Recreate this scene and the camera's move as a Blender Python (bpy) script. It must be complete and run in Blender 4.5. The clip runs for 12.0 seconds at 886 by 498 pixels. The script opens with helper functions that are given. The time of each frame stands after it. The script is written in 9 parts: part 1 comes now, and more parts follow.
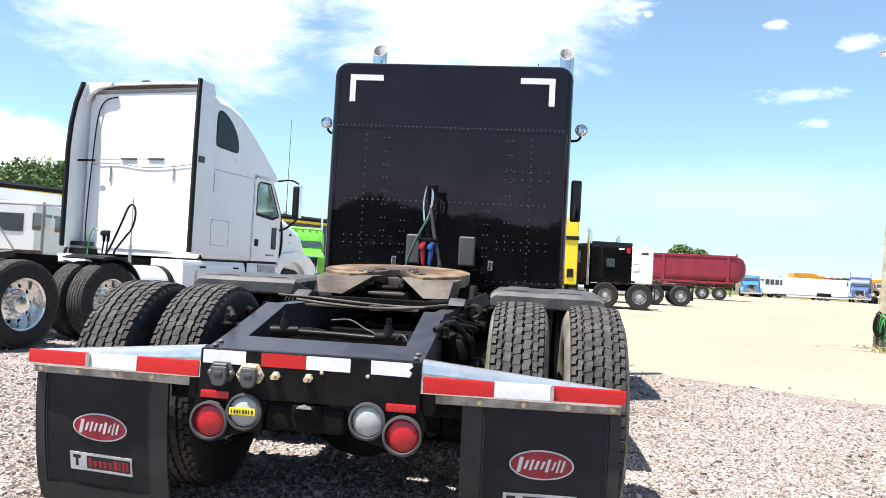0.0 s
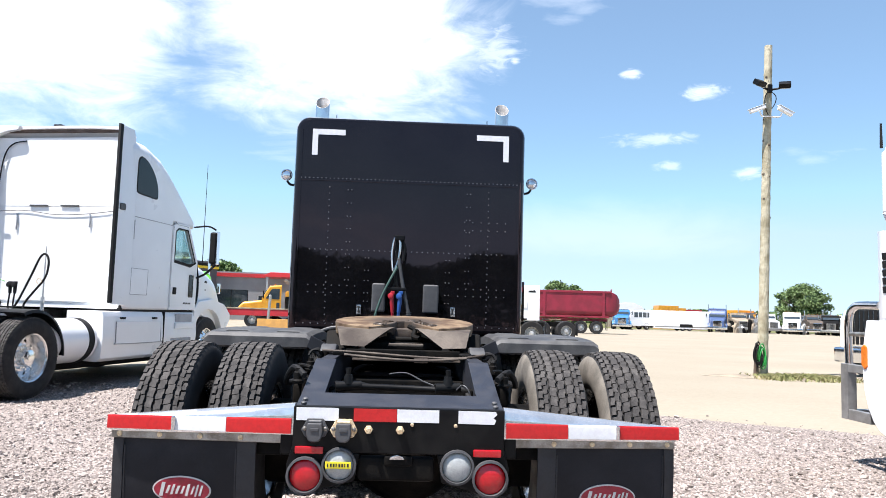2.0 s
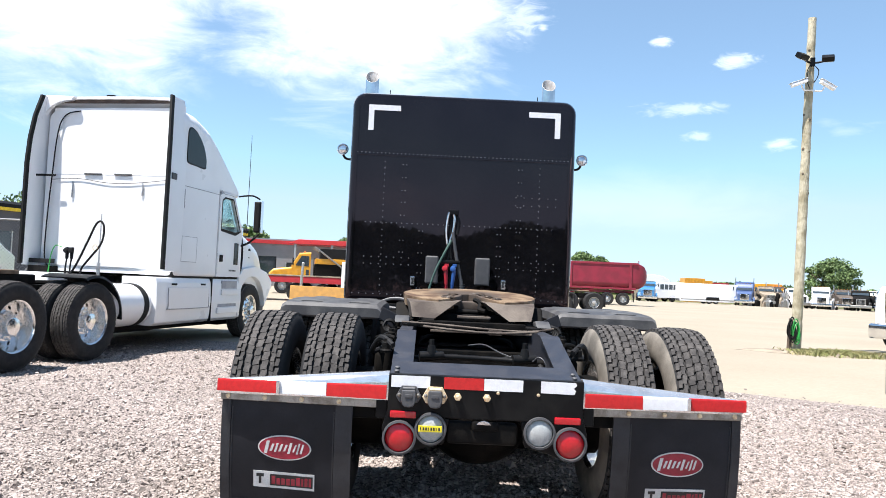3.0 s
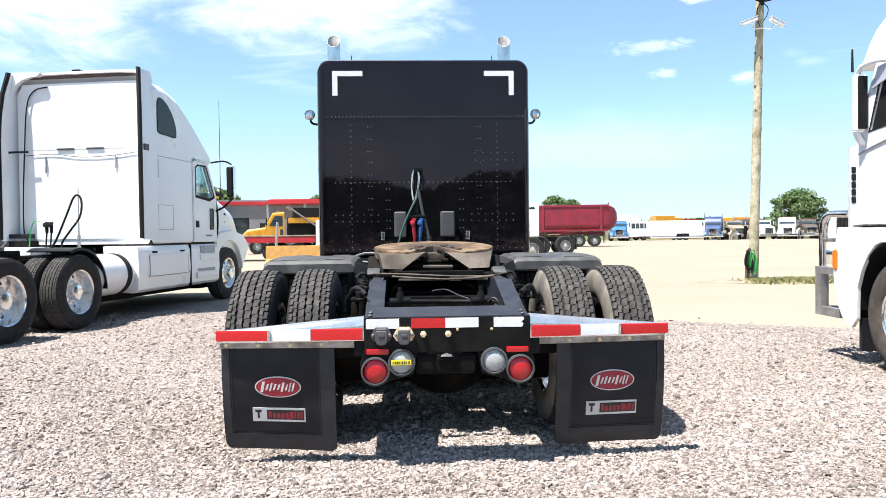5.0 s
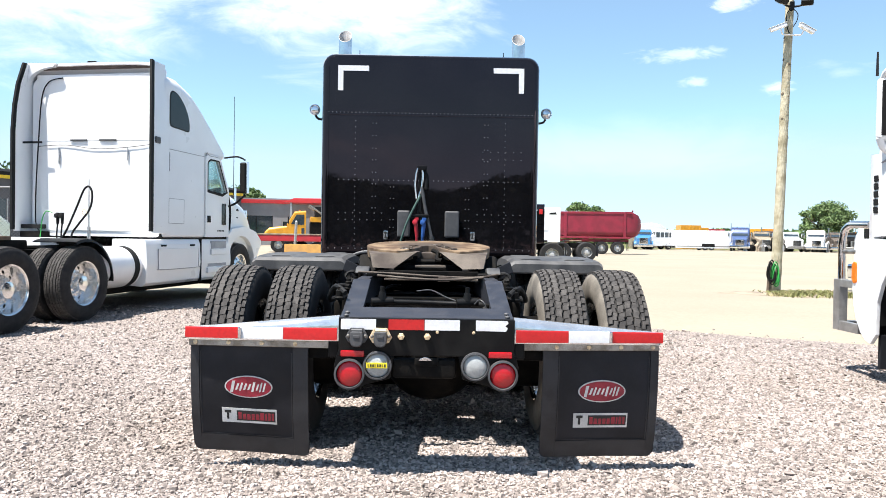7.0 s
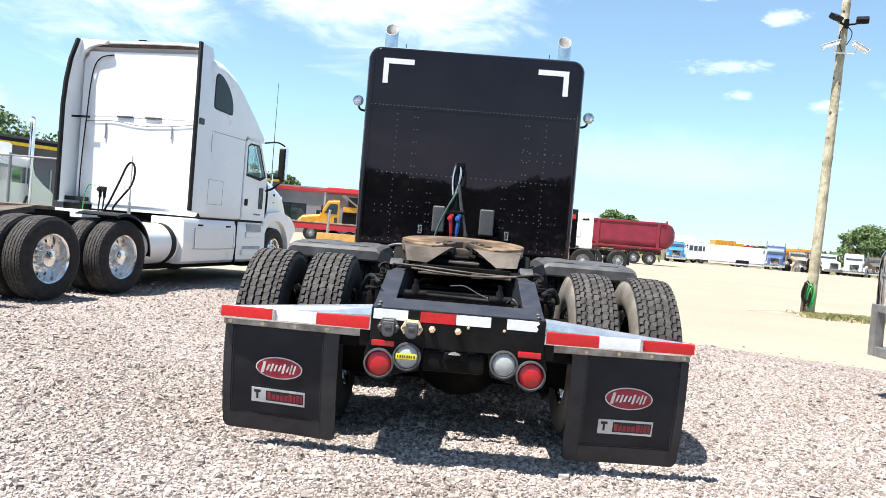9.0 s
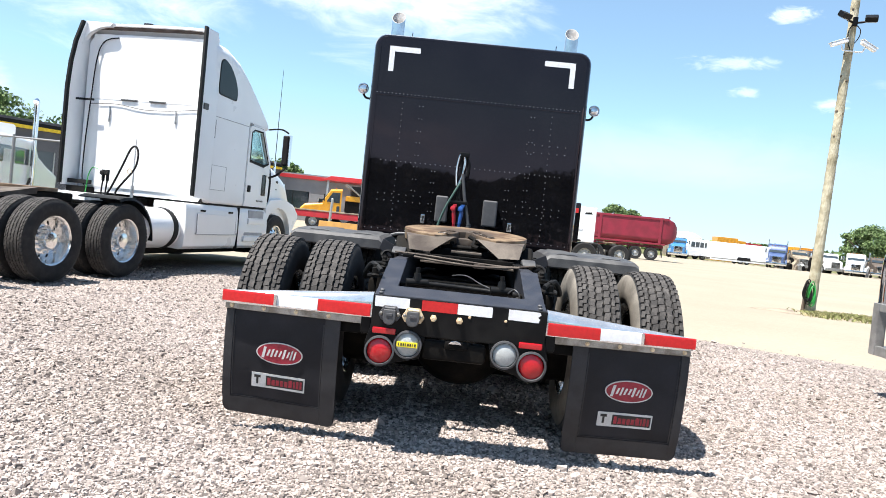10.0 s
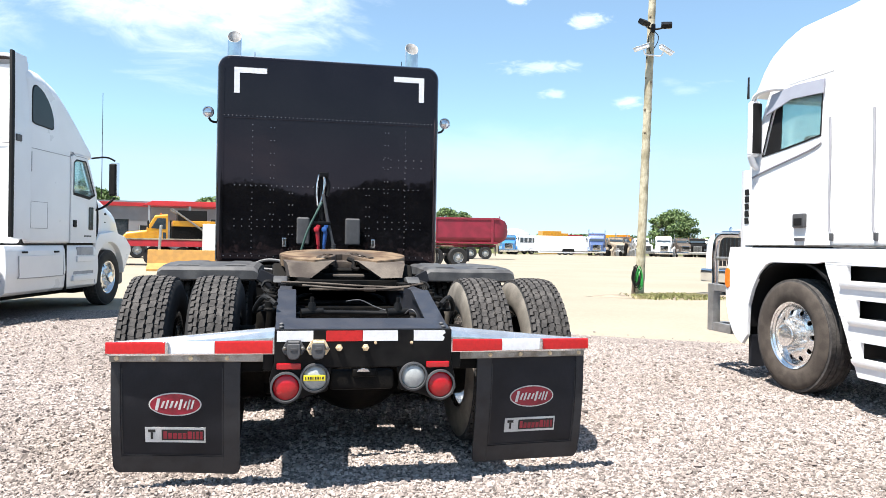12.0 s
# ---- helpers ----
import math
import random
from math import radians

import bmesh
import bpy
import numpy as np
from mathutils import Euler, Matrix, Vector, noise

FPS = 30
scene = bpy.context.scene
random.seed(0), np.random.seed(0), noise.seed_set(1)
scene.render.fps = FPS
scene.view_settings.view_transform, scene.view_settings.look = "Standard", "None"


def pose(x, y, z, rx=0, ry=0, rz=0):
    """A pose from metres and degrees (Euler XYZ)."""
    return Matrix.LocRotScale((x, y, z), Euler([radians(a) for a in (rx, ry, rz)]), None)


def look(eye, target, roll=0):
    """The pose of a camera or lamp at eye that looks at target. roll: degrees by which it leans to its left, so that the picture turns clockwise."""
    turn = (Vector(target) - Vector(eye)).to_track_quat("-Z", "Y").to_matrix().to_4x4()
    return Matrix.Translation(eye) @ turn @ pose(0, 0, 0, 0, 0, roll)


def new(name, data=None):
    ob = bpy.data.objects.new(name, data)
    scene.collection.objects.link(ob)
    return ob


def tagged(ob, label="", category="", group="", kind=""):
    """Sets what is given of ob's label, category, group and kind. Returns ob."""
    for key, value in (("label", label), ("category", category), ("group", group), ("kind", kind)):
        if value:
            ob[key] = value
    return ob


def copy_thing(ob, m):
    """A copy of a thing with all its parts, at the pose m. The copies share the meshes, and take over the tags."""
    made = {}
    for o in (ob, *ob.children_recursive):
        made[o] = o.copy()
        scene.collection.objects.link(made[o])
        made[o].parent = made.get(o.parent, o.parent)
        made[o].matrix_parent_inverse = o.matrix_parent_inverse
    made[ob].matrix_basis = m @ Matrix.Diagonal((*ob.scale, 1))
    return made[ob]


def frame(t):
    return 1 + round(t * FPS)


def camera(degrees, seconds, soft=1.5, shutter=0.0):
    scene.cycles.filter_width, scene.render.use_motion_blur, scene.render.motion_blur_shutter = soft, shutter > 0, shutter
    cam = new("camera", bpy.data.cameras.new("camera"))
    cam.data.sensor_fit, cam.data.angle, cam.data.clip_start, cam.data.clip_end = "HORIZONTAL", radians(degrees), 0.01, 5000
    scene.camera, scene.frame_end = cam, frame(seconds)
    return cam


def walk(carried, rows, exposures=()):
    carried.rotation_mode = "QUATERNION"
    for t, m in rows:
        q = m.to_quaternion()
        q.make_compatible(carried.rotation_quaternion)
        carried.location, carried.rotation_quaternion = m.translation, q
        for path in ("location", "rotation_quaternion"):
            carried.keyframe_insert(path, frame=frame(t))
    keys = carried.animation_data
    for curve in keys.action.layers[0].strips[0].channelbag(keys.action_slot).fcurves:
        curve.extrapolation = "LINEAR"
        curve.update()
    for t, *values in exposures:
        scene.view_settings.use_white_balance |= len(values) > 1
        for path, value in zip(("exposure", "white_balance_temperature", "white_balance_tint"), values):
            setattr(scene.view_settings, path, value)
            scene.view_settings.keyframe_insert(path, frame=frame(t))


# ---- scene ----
cam = camera(62.0, 12.0, 0.65)
PATH = [
    (0, (0.824, -2.774, 1.153), (0.586, -0.789, 1.211), 3.1),
    (0.5, (0.575, -2.862, 1.147), (0.388, -0.871, 1.2), 2.5),
    (1, (0.375, -3.021, 1.185), (0.245, -1.027, 1.275), 2.1),
    (1.5, (0.224, -3.117, 1.192), (0.173, -1.123, 1.341), 1.9),
    (2, (0.016, -3.117, 1.194), (0.107, -1.127, 1.371), 1.7),
    (2.5, (-0.132, -3.179, 1.209), (-0.096, -1.185, 1.367), 1.6),
    (3, (-0.272, -3.319, 1.219), (-0.242, -1.322, 1.309), 2.6),
    (3.2, (-0.279, -3.336, 1.21), (-0.251, -1.338, 1.292), 2.8),
    (4.8, (-0.231, -3.873, 1.246), (-0.124, -1.876, 1.228), -0.6),
    (5, (-0.213, -3.855, 1.238), (-0.112, -1.858, 1.196), -0.7),
    (5.5, (-0.089, -3.73, 1.235), (-0.051, -1.73, 1.198), -0.8),
    (6, (0.009, -3.681, 1.233), (0.007, -1.681, 1.223), -0.7),
    (6.5, (0.018, -3.659, 1.216), (0.024, -1.659, 1.206), 0.0),
    (7, (0.006, -3.657, 1.209), (0.043, -1.658, 1.176), 0.9),
    (7.2, (-0.011, -3.653, 1.209), (0.039, -1.654, 1.167), 1.4),
    (9, (-0.027, -3.68, 1.197), (-0.07, -1.681, 1.154), 4.7),
    (9.5, (-0.03, -3.672, 1.19), (-0.075, -1.674, 1.14), 5.4),
    (10, (-0.033, -3.669, 1.184), (-0.078, -1.671, 1.117), 5.9),
    (10.5, (-0.036, -3.665, 1.188), (-0.056, -1.667, 1.11), 6.0),
    (11, (-0.03, -3.649, 1.195), (0.018, -1.649, 1.169), 3.1),
    (11.5, (-0.105, -3.609, 1.186), (0.01, -1.612, 1.164), 1.5),
    (12, (-0.349, -3.65, 1.231), (0.046, -1.69, 1.217), 1.0),
]
walk(cam, [(t, look(eye, target, roll)) for t, eye, target, roll in PATH],
     [(0, 1.32, 6500, 10), (1, 1.32, 6500, 10), (1.5, 1.29, 6420, 11), (2.0, 1.21, 6330, 13), (2.5, 1.15, 6300, 13), (3.0, 1.23, 6380, 12), (3.2, 1.26, 6400, 12), (4.8, 1.32, 6500, 10), (12, 1.32, 6500, 10)])

# ---- sky and sun ----
SUN_EL, SUN_AZ = radians(67.5), radians(238.0)   # azimuth clockwise from +y
sun_dir = Vector((math.cos(SUN_EL) * math.sin(SUN_AZ), math.cos(SUN_EL) * math.cos(SUN_AZ), math.sin(SUN_EL)))
world = bpy.data.worlds.new("sky")
scene.world = world
world.use_nodes = True
wn, wl = world.node_tree.nodes, world.node_tree.links
wn.clear()
w_out = wn.new("ShaderNodeOutputWorld")
w_bg = wn.new("ShaderNodeBackground")
w_sky = wn.new("ShaderNodeTexSky")
w_sky.sky_type, w_sky.sun_disc = "NISHITA", False
w_sky.sun_elevation, w_sky.sun_rotation = SUN_EL, SUN_AZ
w_sky.air_density, w_sky.dust_density, w_sky.ozone_density = 0.68, 0.0, 0.30
w_co = wn.new("ShaderNodeTexCoord")
w_map = wn.new("ShaderNodeMapping")
w_map.inputs["Scale"].default_value = (1.0, 1.0, 2.6)
w_map.inputs["Location"].default_value = (0.35, 0.0, 0.0)
w_noise = wn.new("ShaderNodeTexNoise")
w_noise.inputs["Scale"].default_value, w_noise.inputs["Detail"].default_value = 2.6, 9.0
w_noise.inputs["Roughness"].default_value, w_noise.inputs["Distortion"].default_value = 0.55, 0.25
w_ramp = wn.new("ShaderNodeValToRGB")
w_ramp.color_ramp.elements[0].position, w_ramp.color_ramp.elements[1].position = 0.62, 0.86
w_mix = wn.new("ShaderNodeMix")
w_mix.data_type = "RGBA"
w_mix.inputs[7].default_value = (6.4, 6.8, 7.1, 1.0)
w_bg.inputs["Strength"].default_value = 0.099
wl.new(w_co.outputs["Generated"], w_map.inputs["Vector"])
wl.new(w_map.outputs["Vector"], w_noise.inputs["Vector"])
wl.new(w_noise.outputs["Fac"], w_ramp.inputs["Fac"])


def sky_math(op, a, b=None):
    """One arithmetic node of the sky; a and b are sockets or numbers."""
    k = wn.new("ShaderNodeMath")
    k.operation = op
    for i, q in enumerate((a, b)):
        if q is None:
            continue
        if isinstance(q, (int, float)):
            k.inputs[i].default_value = q
        else:
            wl.new(q, k.inputs[i])
    return k.outputs["Value"]


# cloud banks and puffs: bearing, height, half width and half height in degrees, softness, density
CLOUDS = ((-27.5, 21.0, 10.0, 8.8, 0.66, 1.0), (-6.2, 22.0, 11.0, 8.8, 0.66, 1.0), (6.0, 20.2, 1.9, 1.4, 0.9, 0.5), (-37.5, 6.6, 5.0, 2.4, 0.5, 0.9),
          (7.9, 19.4, 0.42, 0.30, 0.8, 0.6), (16.9, 18.3, 0.75, 0.34, 0.9, 0.7), (22.1, 16.7, 1.25, 0.52, 0.95, 0.62), (18.5, 13.4, 2.5, 0.45, 0.95, 0.42),
          (19.5, 11.5, 0.8, 0.34, 0.95, 0.40), (25.2, 10.8, 1.1, 0.42, 0.9, 0.5), (14.0, 6.8, 12.0, 2.0, 0.9, 0.16))
w_sep = wn.new("ShaderNodeSeparateXYZ")
wl.new(w_co.outputs["Generated"], w_sep.inputs["Vector"])
bearing = sky_math("MULTIPLY", sky_math("ARCTAN2", w_sep.outputs["X"], w_sep.outputs["Y"]), 57.2958)
height_angle = sky_math("MULTIPLY", sky_math("ARCSINE", w_sep.outputs["Z"]), 57.2958)
w_fray = wn.new("ShaderNodeTexNoise")
w_fray.inputs["Scale"].default_value, w_fray.inputs["Detail"].default_value = 9.0, 10.0
w_fray.inputs["Roughness"].default_value, w_fray.inputs["Distortion"].default_value = 0.62, 0.5
wl.new(w_map.outputs["Vector"], w_fray.inputs["Vector"])
w_curl = wn.new("ShaderNodeTexNoise")
w_curl.inputs["Scale"].default_value, w_curl.inputs["Detail"].default_value = 34.0, 8.0
w_curl.inputs["Roughness"].default_value, w_curl.inputs["Distortion"].default_value = 0.6, 0.8
wl.new(w_map.outputs["Vector"], w_curl.inputs["Vector"])
broad_fray = sky_math("MULTIPLY", sky_math("SUBTRACT", w_fray.outputs["Fac"], 0.5), 1.5)
fine_fray = sky_math("MULTIPLY", sky_math("SUBTRACT", w_curl.outputs["Fac"], 0.5), 3.2)
cover = w_ramp.outputs["Color"]
for az, el, wide, tall, soft_edge, dense in CLOUDS:
    du = sky_math("DIVIDE", sky_math("SUBTRACT", bearing, az), wide)
    dv = sky_math("DIVIDE", sky_math("SUBTRACT", height_angle, el), tall)
    away = sky_math("SQRT", sky_math("ADD", sky_math("MULTIPLY", du, du), sky_math("MULTIPLY", dv, dv)))
    w_edge = wn.new("ShaderNodeMapRange")
    w_edge.interpolation_type = "SMOOTHSTEP"
    w_edge.inputs["From Min"].default_value, w_edge.inputs["From Max"].default_value = 1.0 + soft_edge * 0.45, 1.0 - soft_edge
    w_edge.inputs["To Max"].default_value = dense
    wl.new(sky_math("ADD", away, broad_fray if wide > 4 else fine_fray), w_edge.inputs["Value"])
    cover = sky_math("MAXIMUM", cover, w_edge.outputs["Result"])
wl.new(cover, w_mix.inputs[0])
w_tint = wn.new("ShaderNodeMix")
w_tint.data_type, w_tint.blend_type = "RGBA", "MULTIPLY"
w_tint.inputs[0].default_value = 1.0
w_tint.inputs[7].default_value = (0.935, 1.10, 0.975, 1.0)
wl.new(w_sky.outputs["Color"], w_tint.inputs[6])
# haze painted into the sky: bright colours capped, then mixed with pale blue
w_sky_cap = wn.new("ShaderNodeMix")
w_sky_cap.data_type, w_sky_cap.blend_type = "RGBA", "DARKEN"
w_sky_cap.inputs[0].default_value = 0.8
w_sky_cap.inputs[7].default_value = (3.0, 3.9, 4.7, 1.0)
wl.new(w_tint.outputs[2], w_sky_cap.inputs[6])
w_blue_mix = wn.new("ShaderNodeMix")
w_blue_mix.data_type = "RGBA"
w_blue_mix.inputs[0].default_value = 0.22
w_blue_mix.inputs[7].default_value = (2.6, 3.4, 5.2, 1.0)
wl.new(w_sky_cap.outputs[2], w_blue_mix.inputs[6])
wl.new(w_blue_mix.outputs[2], w_mix.inputs[6])
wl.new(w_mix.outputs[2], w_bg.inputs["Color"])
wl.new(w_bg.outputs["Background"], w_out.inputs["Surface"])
sun = new("sun", bpy.data.lights.new("sun", "SUN"))
sun.data.energy, sun.data.angle, sun.data.color = 5.0, radians(0.53), (1.0, 0.955, 0.893)
sun.matrix_world = look(sun_dir * 50, (0, 0, 0))

# ---- materials ----
def material(name, colour, rough=0.5, metal=0.0, second=None, scale=6.0, mix=(0.42, 0.62), grain=0.12, grain_scale=180.0,
             bump=0.0, bump_scale=120.0, coat=0.0, spec=0.5, rough_var=0.0, random_tone=0.0, island=False):
    """A node material: two tones by a broad noise, a fine grain, roughness variation and fine relief."""
    m = bpy.data.materials.new(name)
    m.use_nodes = True
    n, l = m.node_tree.nodes, m.node_tree.links
    bsdf = n["Principled BSDF"]
    co = n.new("ShaderNodeTexCoord")
    broad = n.new("ShaderNodeTexNoise")
    broad.inputs["Scale"].default_value, broad.inputs["Detail"].default_value = scale, 6.0
    l.new(co.outputs["Object"], broad.inputs["Vector"])
    ramp = n.new("ShaderNodeValToRGB")
    ramp.color_ramp.elements[0].position, ramp.color_ramp.elements[1].position = mix
    second = second or tuple(c * 0.8 for c in colour)
    ramp.color_ramp.elements[0].color, ramp.color_ramp.elements[1].color = (*colour, 1), (*second, 1)
    l.new(broad.outputs["Fac"], ramp.inputs["Fac"])
    fine = n.new("ShaderNodeTexNoise")
    fine.inputs["Scale"].default_value, fine.inputs["Detail"].default_value = grain_scale, 3.0
    l.new(co.outputs["Object"], fine.inputs["Vector"])
    tone = n.new("ShaderNodeMapRange")
    tone.inputs["To Min"].default_value, tone.inputs["To Max"].default_value = 1 - grain * 2, 1 + grain * 2
    l.new(fine.outputs["Fac"], tone.inputs["Value"])
    value = tone.outputs["Result"]
    if random_tone:
        info = n.new("ShaderNodeNewGeometry" if island else "ShaderNodeObjectInfo")
        rr = n.new("ShaderNodeMapRange")
        rr.inputs["To Min"].default_value, rr.inputs["To Max"].default_value = 1 - random_tone, 1 + random_tone
        l.new(info.outputs["Random Per Island" if island else "Random"], rr.inputs["Value"])
        mul = n.new("ShaderNodeMath")
        mul.operation = "MULTIPLY"
        l.new(value, mul.inputs[0]), l.new(rr.outputs["Result"], mul.inputs[1])
        value = mul.outputs["Value"]
    hsv = n.new("ShaderNodeHueSaturation")
    l.new(ramp.outputs["Color"], hsv.inputs["Color"])
    l.new(value, hsv.inputs["Value"])
    l.new(hsv.outputs["Color"], bsdf.inputs["Base Color"])
    bsdf.inputs["Metallic"].default_value = metal
    bsdf.inputs["Specular IOR Level"].default_value = spec
    bsdf.inputs["Coat Weight"].default_value, bsdf.inputs["Coat Roughness"].default_value = coat, 0.04
    bsdf.inputs["Roughness"].default_value = rough
    if rough_var:
        rv = n.new("ShaderNodeMapRange")
        rv.inputs["To Min"].default_value, rv.inputs["To Max"].default_value = max(0.02, rough - rough_var), min(1, rough + rough_var)
        l.new(broad.outputs["Fac"], rv.inputs["Value"])
        l.new(rv.outputs["Result"], bsdf.inputs["Roughness"])
    if bump:
        bn = n.new("ShaderNodeTexNoise")
        bn.inputs["Scale"].default_value, bn.inputs["Detail"].default_value = bump_scale, 4.0
        l.new(co.outputs["Object"], bn.inputs["Vector"])
        bp = n.new("ShaderNodeBump")
        bp.inputs["Strength"].default_value, bp.inputs["Distance"].default_value = bump, 0.01
        l.new(bn.outputs["Fac"], bp.inputs["Height"])
        l.new(bp.outputs["Normal"], bsdf.inputs["Normal"])
    return m


def glass_material(name, tint, alpha_mix=0.5):
    """Tinted vehicle glass: part clear, part mirror."""
    m = bpy.data.materials.new(name)
    m.use_nodes = True
    b = m.node_tree.nodes["Principled BSDF"]
    b.inputs["Base Color"].default_value = (*tint, 1)
    b.inputs["Roughness"].default_value = 0.03
    b.inputs["Transmission Weight"].default_value = alpha_mix
    b.inputs["IOR"].default_value = 1.45
    return m


BLACK = material("black_gloss_paint", (0.004, 0.004, 0.005), 0.03, second=(0.006, 0.006, 0.007), scale=2.0, grain=0.05, spec=0.43, bump=0.11, bump_scale=2.2)
BLACK.node_tree.nodes["Principled BSDF"].inputs["Specular Tint"].default_value = (1.0, 0.74, 0.81, 1.0)
SATIN = material("satin_black_steel", (0.004, 0.004, 0.0045), 0.42, second=(0.009, 0.0088, 0.0085), scale=9, bump=0.06, bump_scale=300, rough_var=0.12, spec=0.16)
GRIME = material("greasy_black_chassis", (0.004, 0.004, 0.004), 0.65, second=(0.011, 0.0095, 0.008), scale=11, grain=0.2, bump=0.25, bump_scale=90, rough_var=0.2, spec=0.1)
FRAMEPAINT = material("worn_frame_paint", (0.024, 0.026, 0.034), 0.38, second=(0.034, 0.035, 0.042), scale=14, grain=0.18, bump=0.08, bump_scale=240, rough_var=0.1)
RUBBER = material("tyre_rubber", (0.016, 0.016, 0.017), 0.8, second=(0.026, 0.025, 0.025), scale=12, grain=0.2, bump=0.1, bump_scale=220, spec=0.3)
TREAD = material("worn_tread_rubber", (0.046, 0.043, 0.0415), 0.9, second=(0.076, 0.070, 0.066), scale=22, grain=0.25, bump=0.2, bump_scale=160, spec=0.25, random_tone=0.16, island=True)
DUSTY = material("dusty_sidewall", (0.13, 0.117, 0.10), 0.9, second=(0.205, 0.183, 0.155), scale=7, grain=0.2, bump=0.12, bump_scale=150, spec=0.2)
BROWNWALL = material("brown_dusty_sidewall", (0.058, 0.048, 0.041), 0.85, second=(0.082, 0.069, 0.058), scale=9, grain=0.15, bump=0.1, bump_scale=150, spec=0.2)
FLAP = material("mud_flap_rubber", (0.011, 0.012, 0.0155), 0.55, second=(0.020, 0.021, 0.026), scale=4, grain=0.15, bump=0.05, bump_scale=260, rough_var=0.12, spec=0.25)
FLAPEDGE = material("scuffed_flap_rim", (0.024, 0.025, 0.029), 0.6, second=(0.014, 0.0145, 0.017), scale=10, grain=0.2, bump=0.08, bump_scale=200)
FARRIM = material("grey_truck_rim", (0.56, 0.56, 0.56), 0.4, 0.4, second=(0.42, 0.415, 0.40), scale=8, grain=0.1)
STACKINSIDE = material("dull_pipe_lining", (0.50, 0.485, 0.47), 0.5, 0.0, second=(0.34, 0.32, 0.30), scale=14, grain=0.1)
CHROME = material("chrome", (0.80, 0.81, 0.83), 0.06, 1.0, second=(0.7, 0.7, 0.72), scale=5, grain=0.03, rough_var=0.04)
STACKCHROME = material("aged_stack_chrome", (0.74, 0.72, 0.715), 0.10, 1.0, second=(0.58, 0.56, 0.55), scale=9, grain=0.08, rough_var=0.08)
ALU = material("polished_aluminium", (0.72, 0.73, 0.75), 0.2, 1.0, second=(0.55, 0.55, 0.56), scale=20, grain=0.08, rough_var=0.1)
HANGER = material("polished_hanger_metal", (0.82, 0.81, 0.80), 0.17, 0.82, second=(0.68, 0.67, 0.66), scale=14, grain=0.06, rough_var=0.08)
RIMALU = material("bright_polished_rim", (0.86, 0.855, 0.84), 0.15, 0.88, second=(0.74, 0.735, 0.72), scale=24, grain=0.05, rough_var=0.07)
RIVET = material("dull_rivet", (0.26, 0.26, 0.28), 0.4, 0.8)
DULLALU = material("dull_aluminium", (0.42, 0.41, 0.39), 0.45, 0.9, second=(0.25, 0.23, 0.2), scale=15, grain=0.2, rough_var=0.15)
GREASE = material("rusty_greased_plate", (0.22, 0.145, 0.085), 0.62, 0.1, second=(0.12, 0.075, 0.045), scale=6, mix=(0.45, 0.66), grain=0.25, bump=0.25, bump_scale=60, rough_var=0.15)
RUSTSIDE = material("dull_cast_steel", (0.112, 0.090, 0.071), 0.7, 0.1, second=(0.052, 0.038, 0.030), scale=7, grain=0.2, bump=0.2, bump_scale=80)
GRIMEBROWN = material("dark_brown_grease", (0.030, 0.021, 0.014), 0.4, second=(0.060, 0.040, 0.024), scale=40, grain=0.2, bump=0.3, bump_scale=120)
REDTAPE = material("red_reflective_tape", (0.50, 0.015, 0.016), 0.3, second=(0.43, 0.013, 0.014), scale=60, grain=0.08, bump=0.03, bump_scale=500)
WHITETAPE = material("white_reflective_tape", (0.72, 0.73, 0.74), 0.35, second=(0.67, 0.67, 0.69), scale=40, grain=0.05, bump=0.03, bump_scale=500)
REDLENS = material("red_lens", (0.47, 0.007, 0.013), 0.16, second=(0.40, 0.007, 0.012), scale=90, grain=0.1, coat=0.5, bump=0.15, bump_scale=260)
CLEARLENS = material("clear_lens", (0.40, 0.415, 0.41), 0.15, second=(0.34, 0.355, 0.35), scale=40, grain=0.12, coat=0.5, bump=0.15, bump_scale=240)
AMBER = material("amber_lens", (0.75, 0.20, 0.02), 0.2, second=(0.6, 0.15, 0.02), scale=60, coat=0.4)
YELLOWTAPE = material("yellow_sticker", (0.80, 0.68, 0.03), 0.45, second=(0.75, 0.6, 0.03), scale=30)
INK = material("dark_print", (0.02, 0.02, 0.02), 0.6)
EMBLEMRED = material("emblem_red", (0.34, 0.012, 0.035), 0.35, second=(0.24, 0.01, 0.025), scale=30, coat=0.3)
EMBLEMWHITE = material("emblem_white", (0.70, 0.70, 0.68), 0.4)
WHITE = material("white_truck_paint", (0.80, 0.805, 0.815), 0.28, second=(0.775, 0.78, 0.79), scale=2.0, grain=0.02, coat=0.35, rough_var=0.02)
WHITEPANEL = material("white_sleeper_panel", (0.80, 0.80, 0.80), 0.4, second=(0.76, 0.76, 0.755), scale=2, grain=0.03, bump=0.03, bump_scale=3.0)
GREYPLASTIC = material("dark_grey_plastic", (0.055, 0.056, 0.06), 0.55, second=(0.075, 0.075, 0.078), scale=12, grain=0.1, bump=0.05, bump_scale=300)
FENDERPL = material("dusty_fender_plastic", (0.036, 0.036, 0.039), 0.6, second=(0.078, 0.077, 0.076), scale=7, grain=0.2, bump=0.1, bump_scale=160, rough_var=0.12)
GASKET = material("dark_rubber_edge", (0.009, 0.009, 0.0095), 0.7, spec=0.25)
BRASS = material("gold_zinc_fitting", (0.80, 0.66, 0.44), 0.35, 0.25, second=(0.55, 0.40, 0.24), scale=50, grain=0.15)
HOSERED = material("red_gladhand", (0.40, 0.012, 0.025), 0.45)
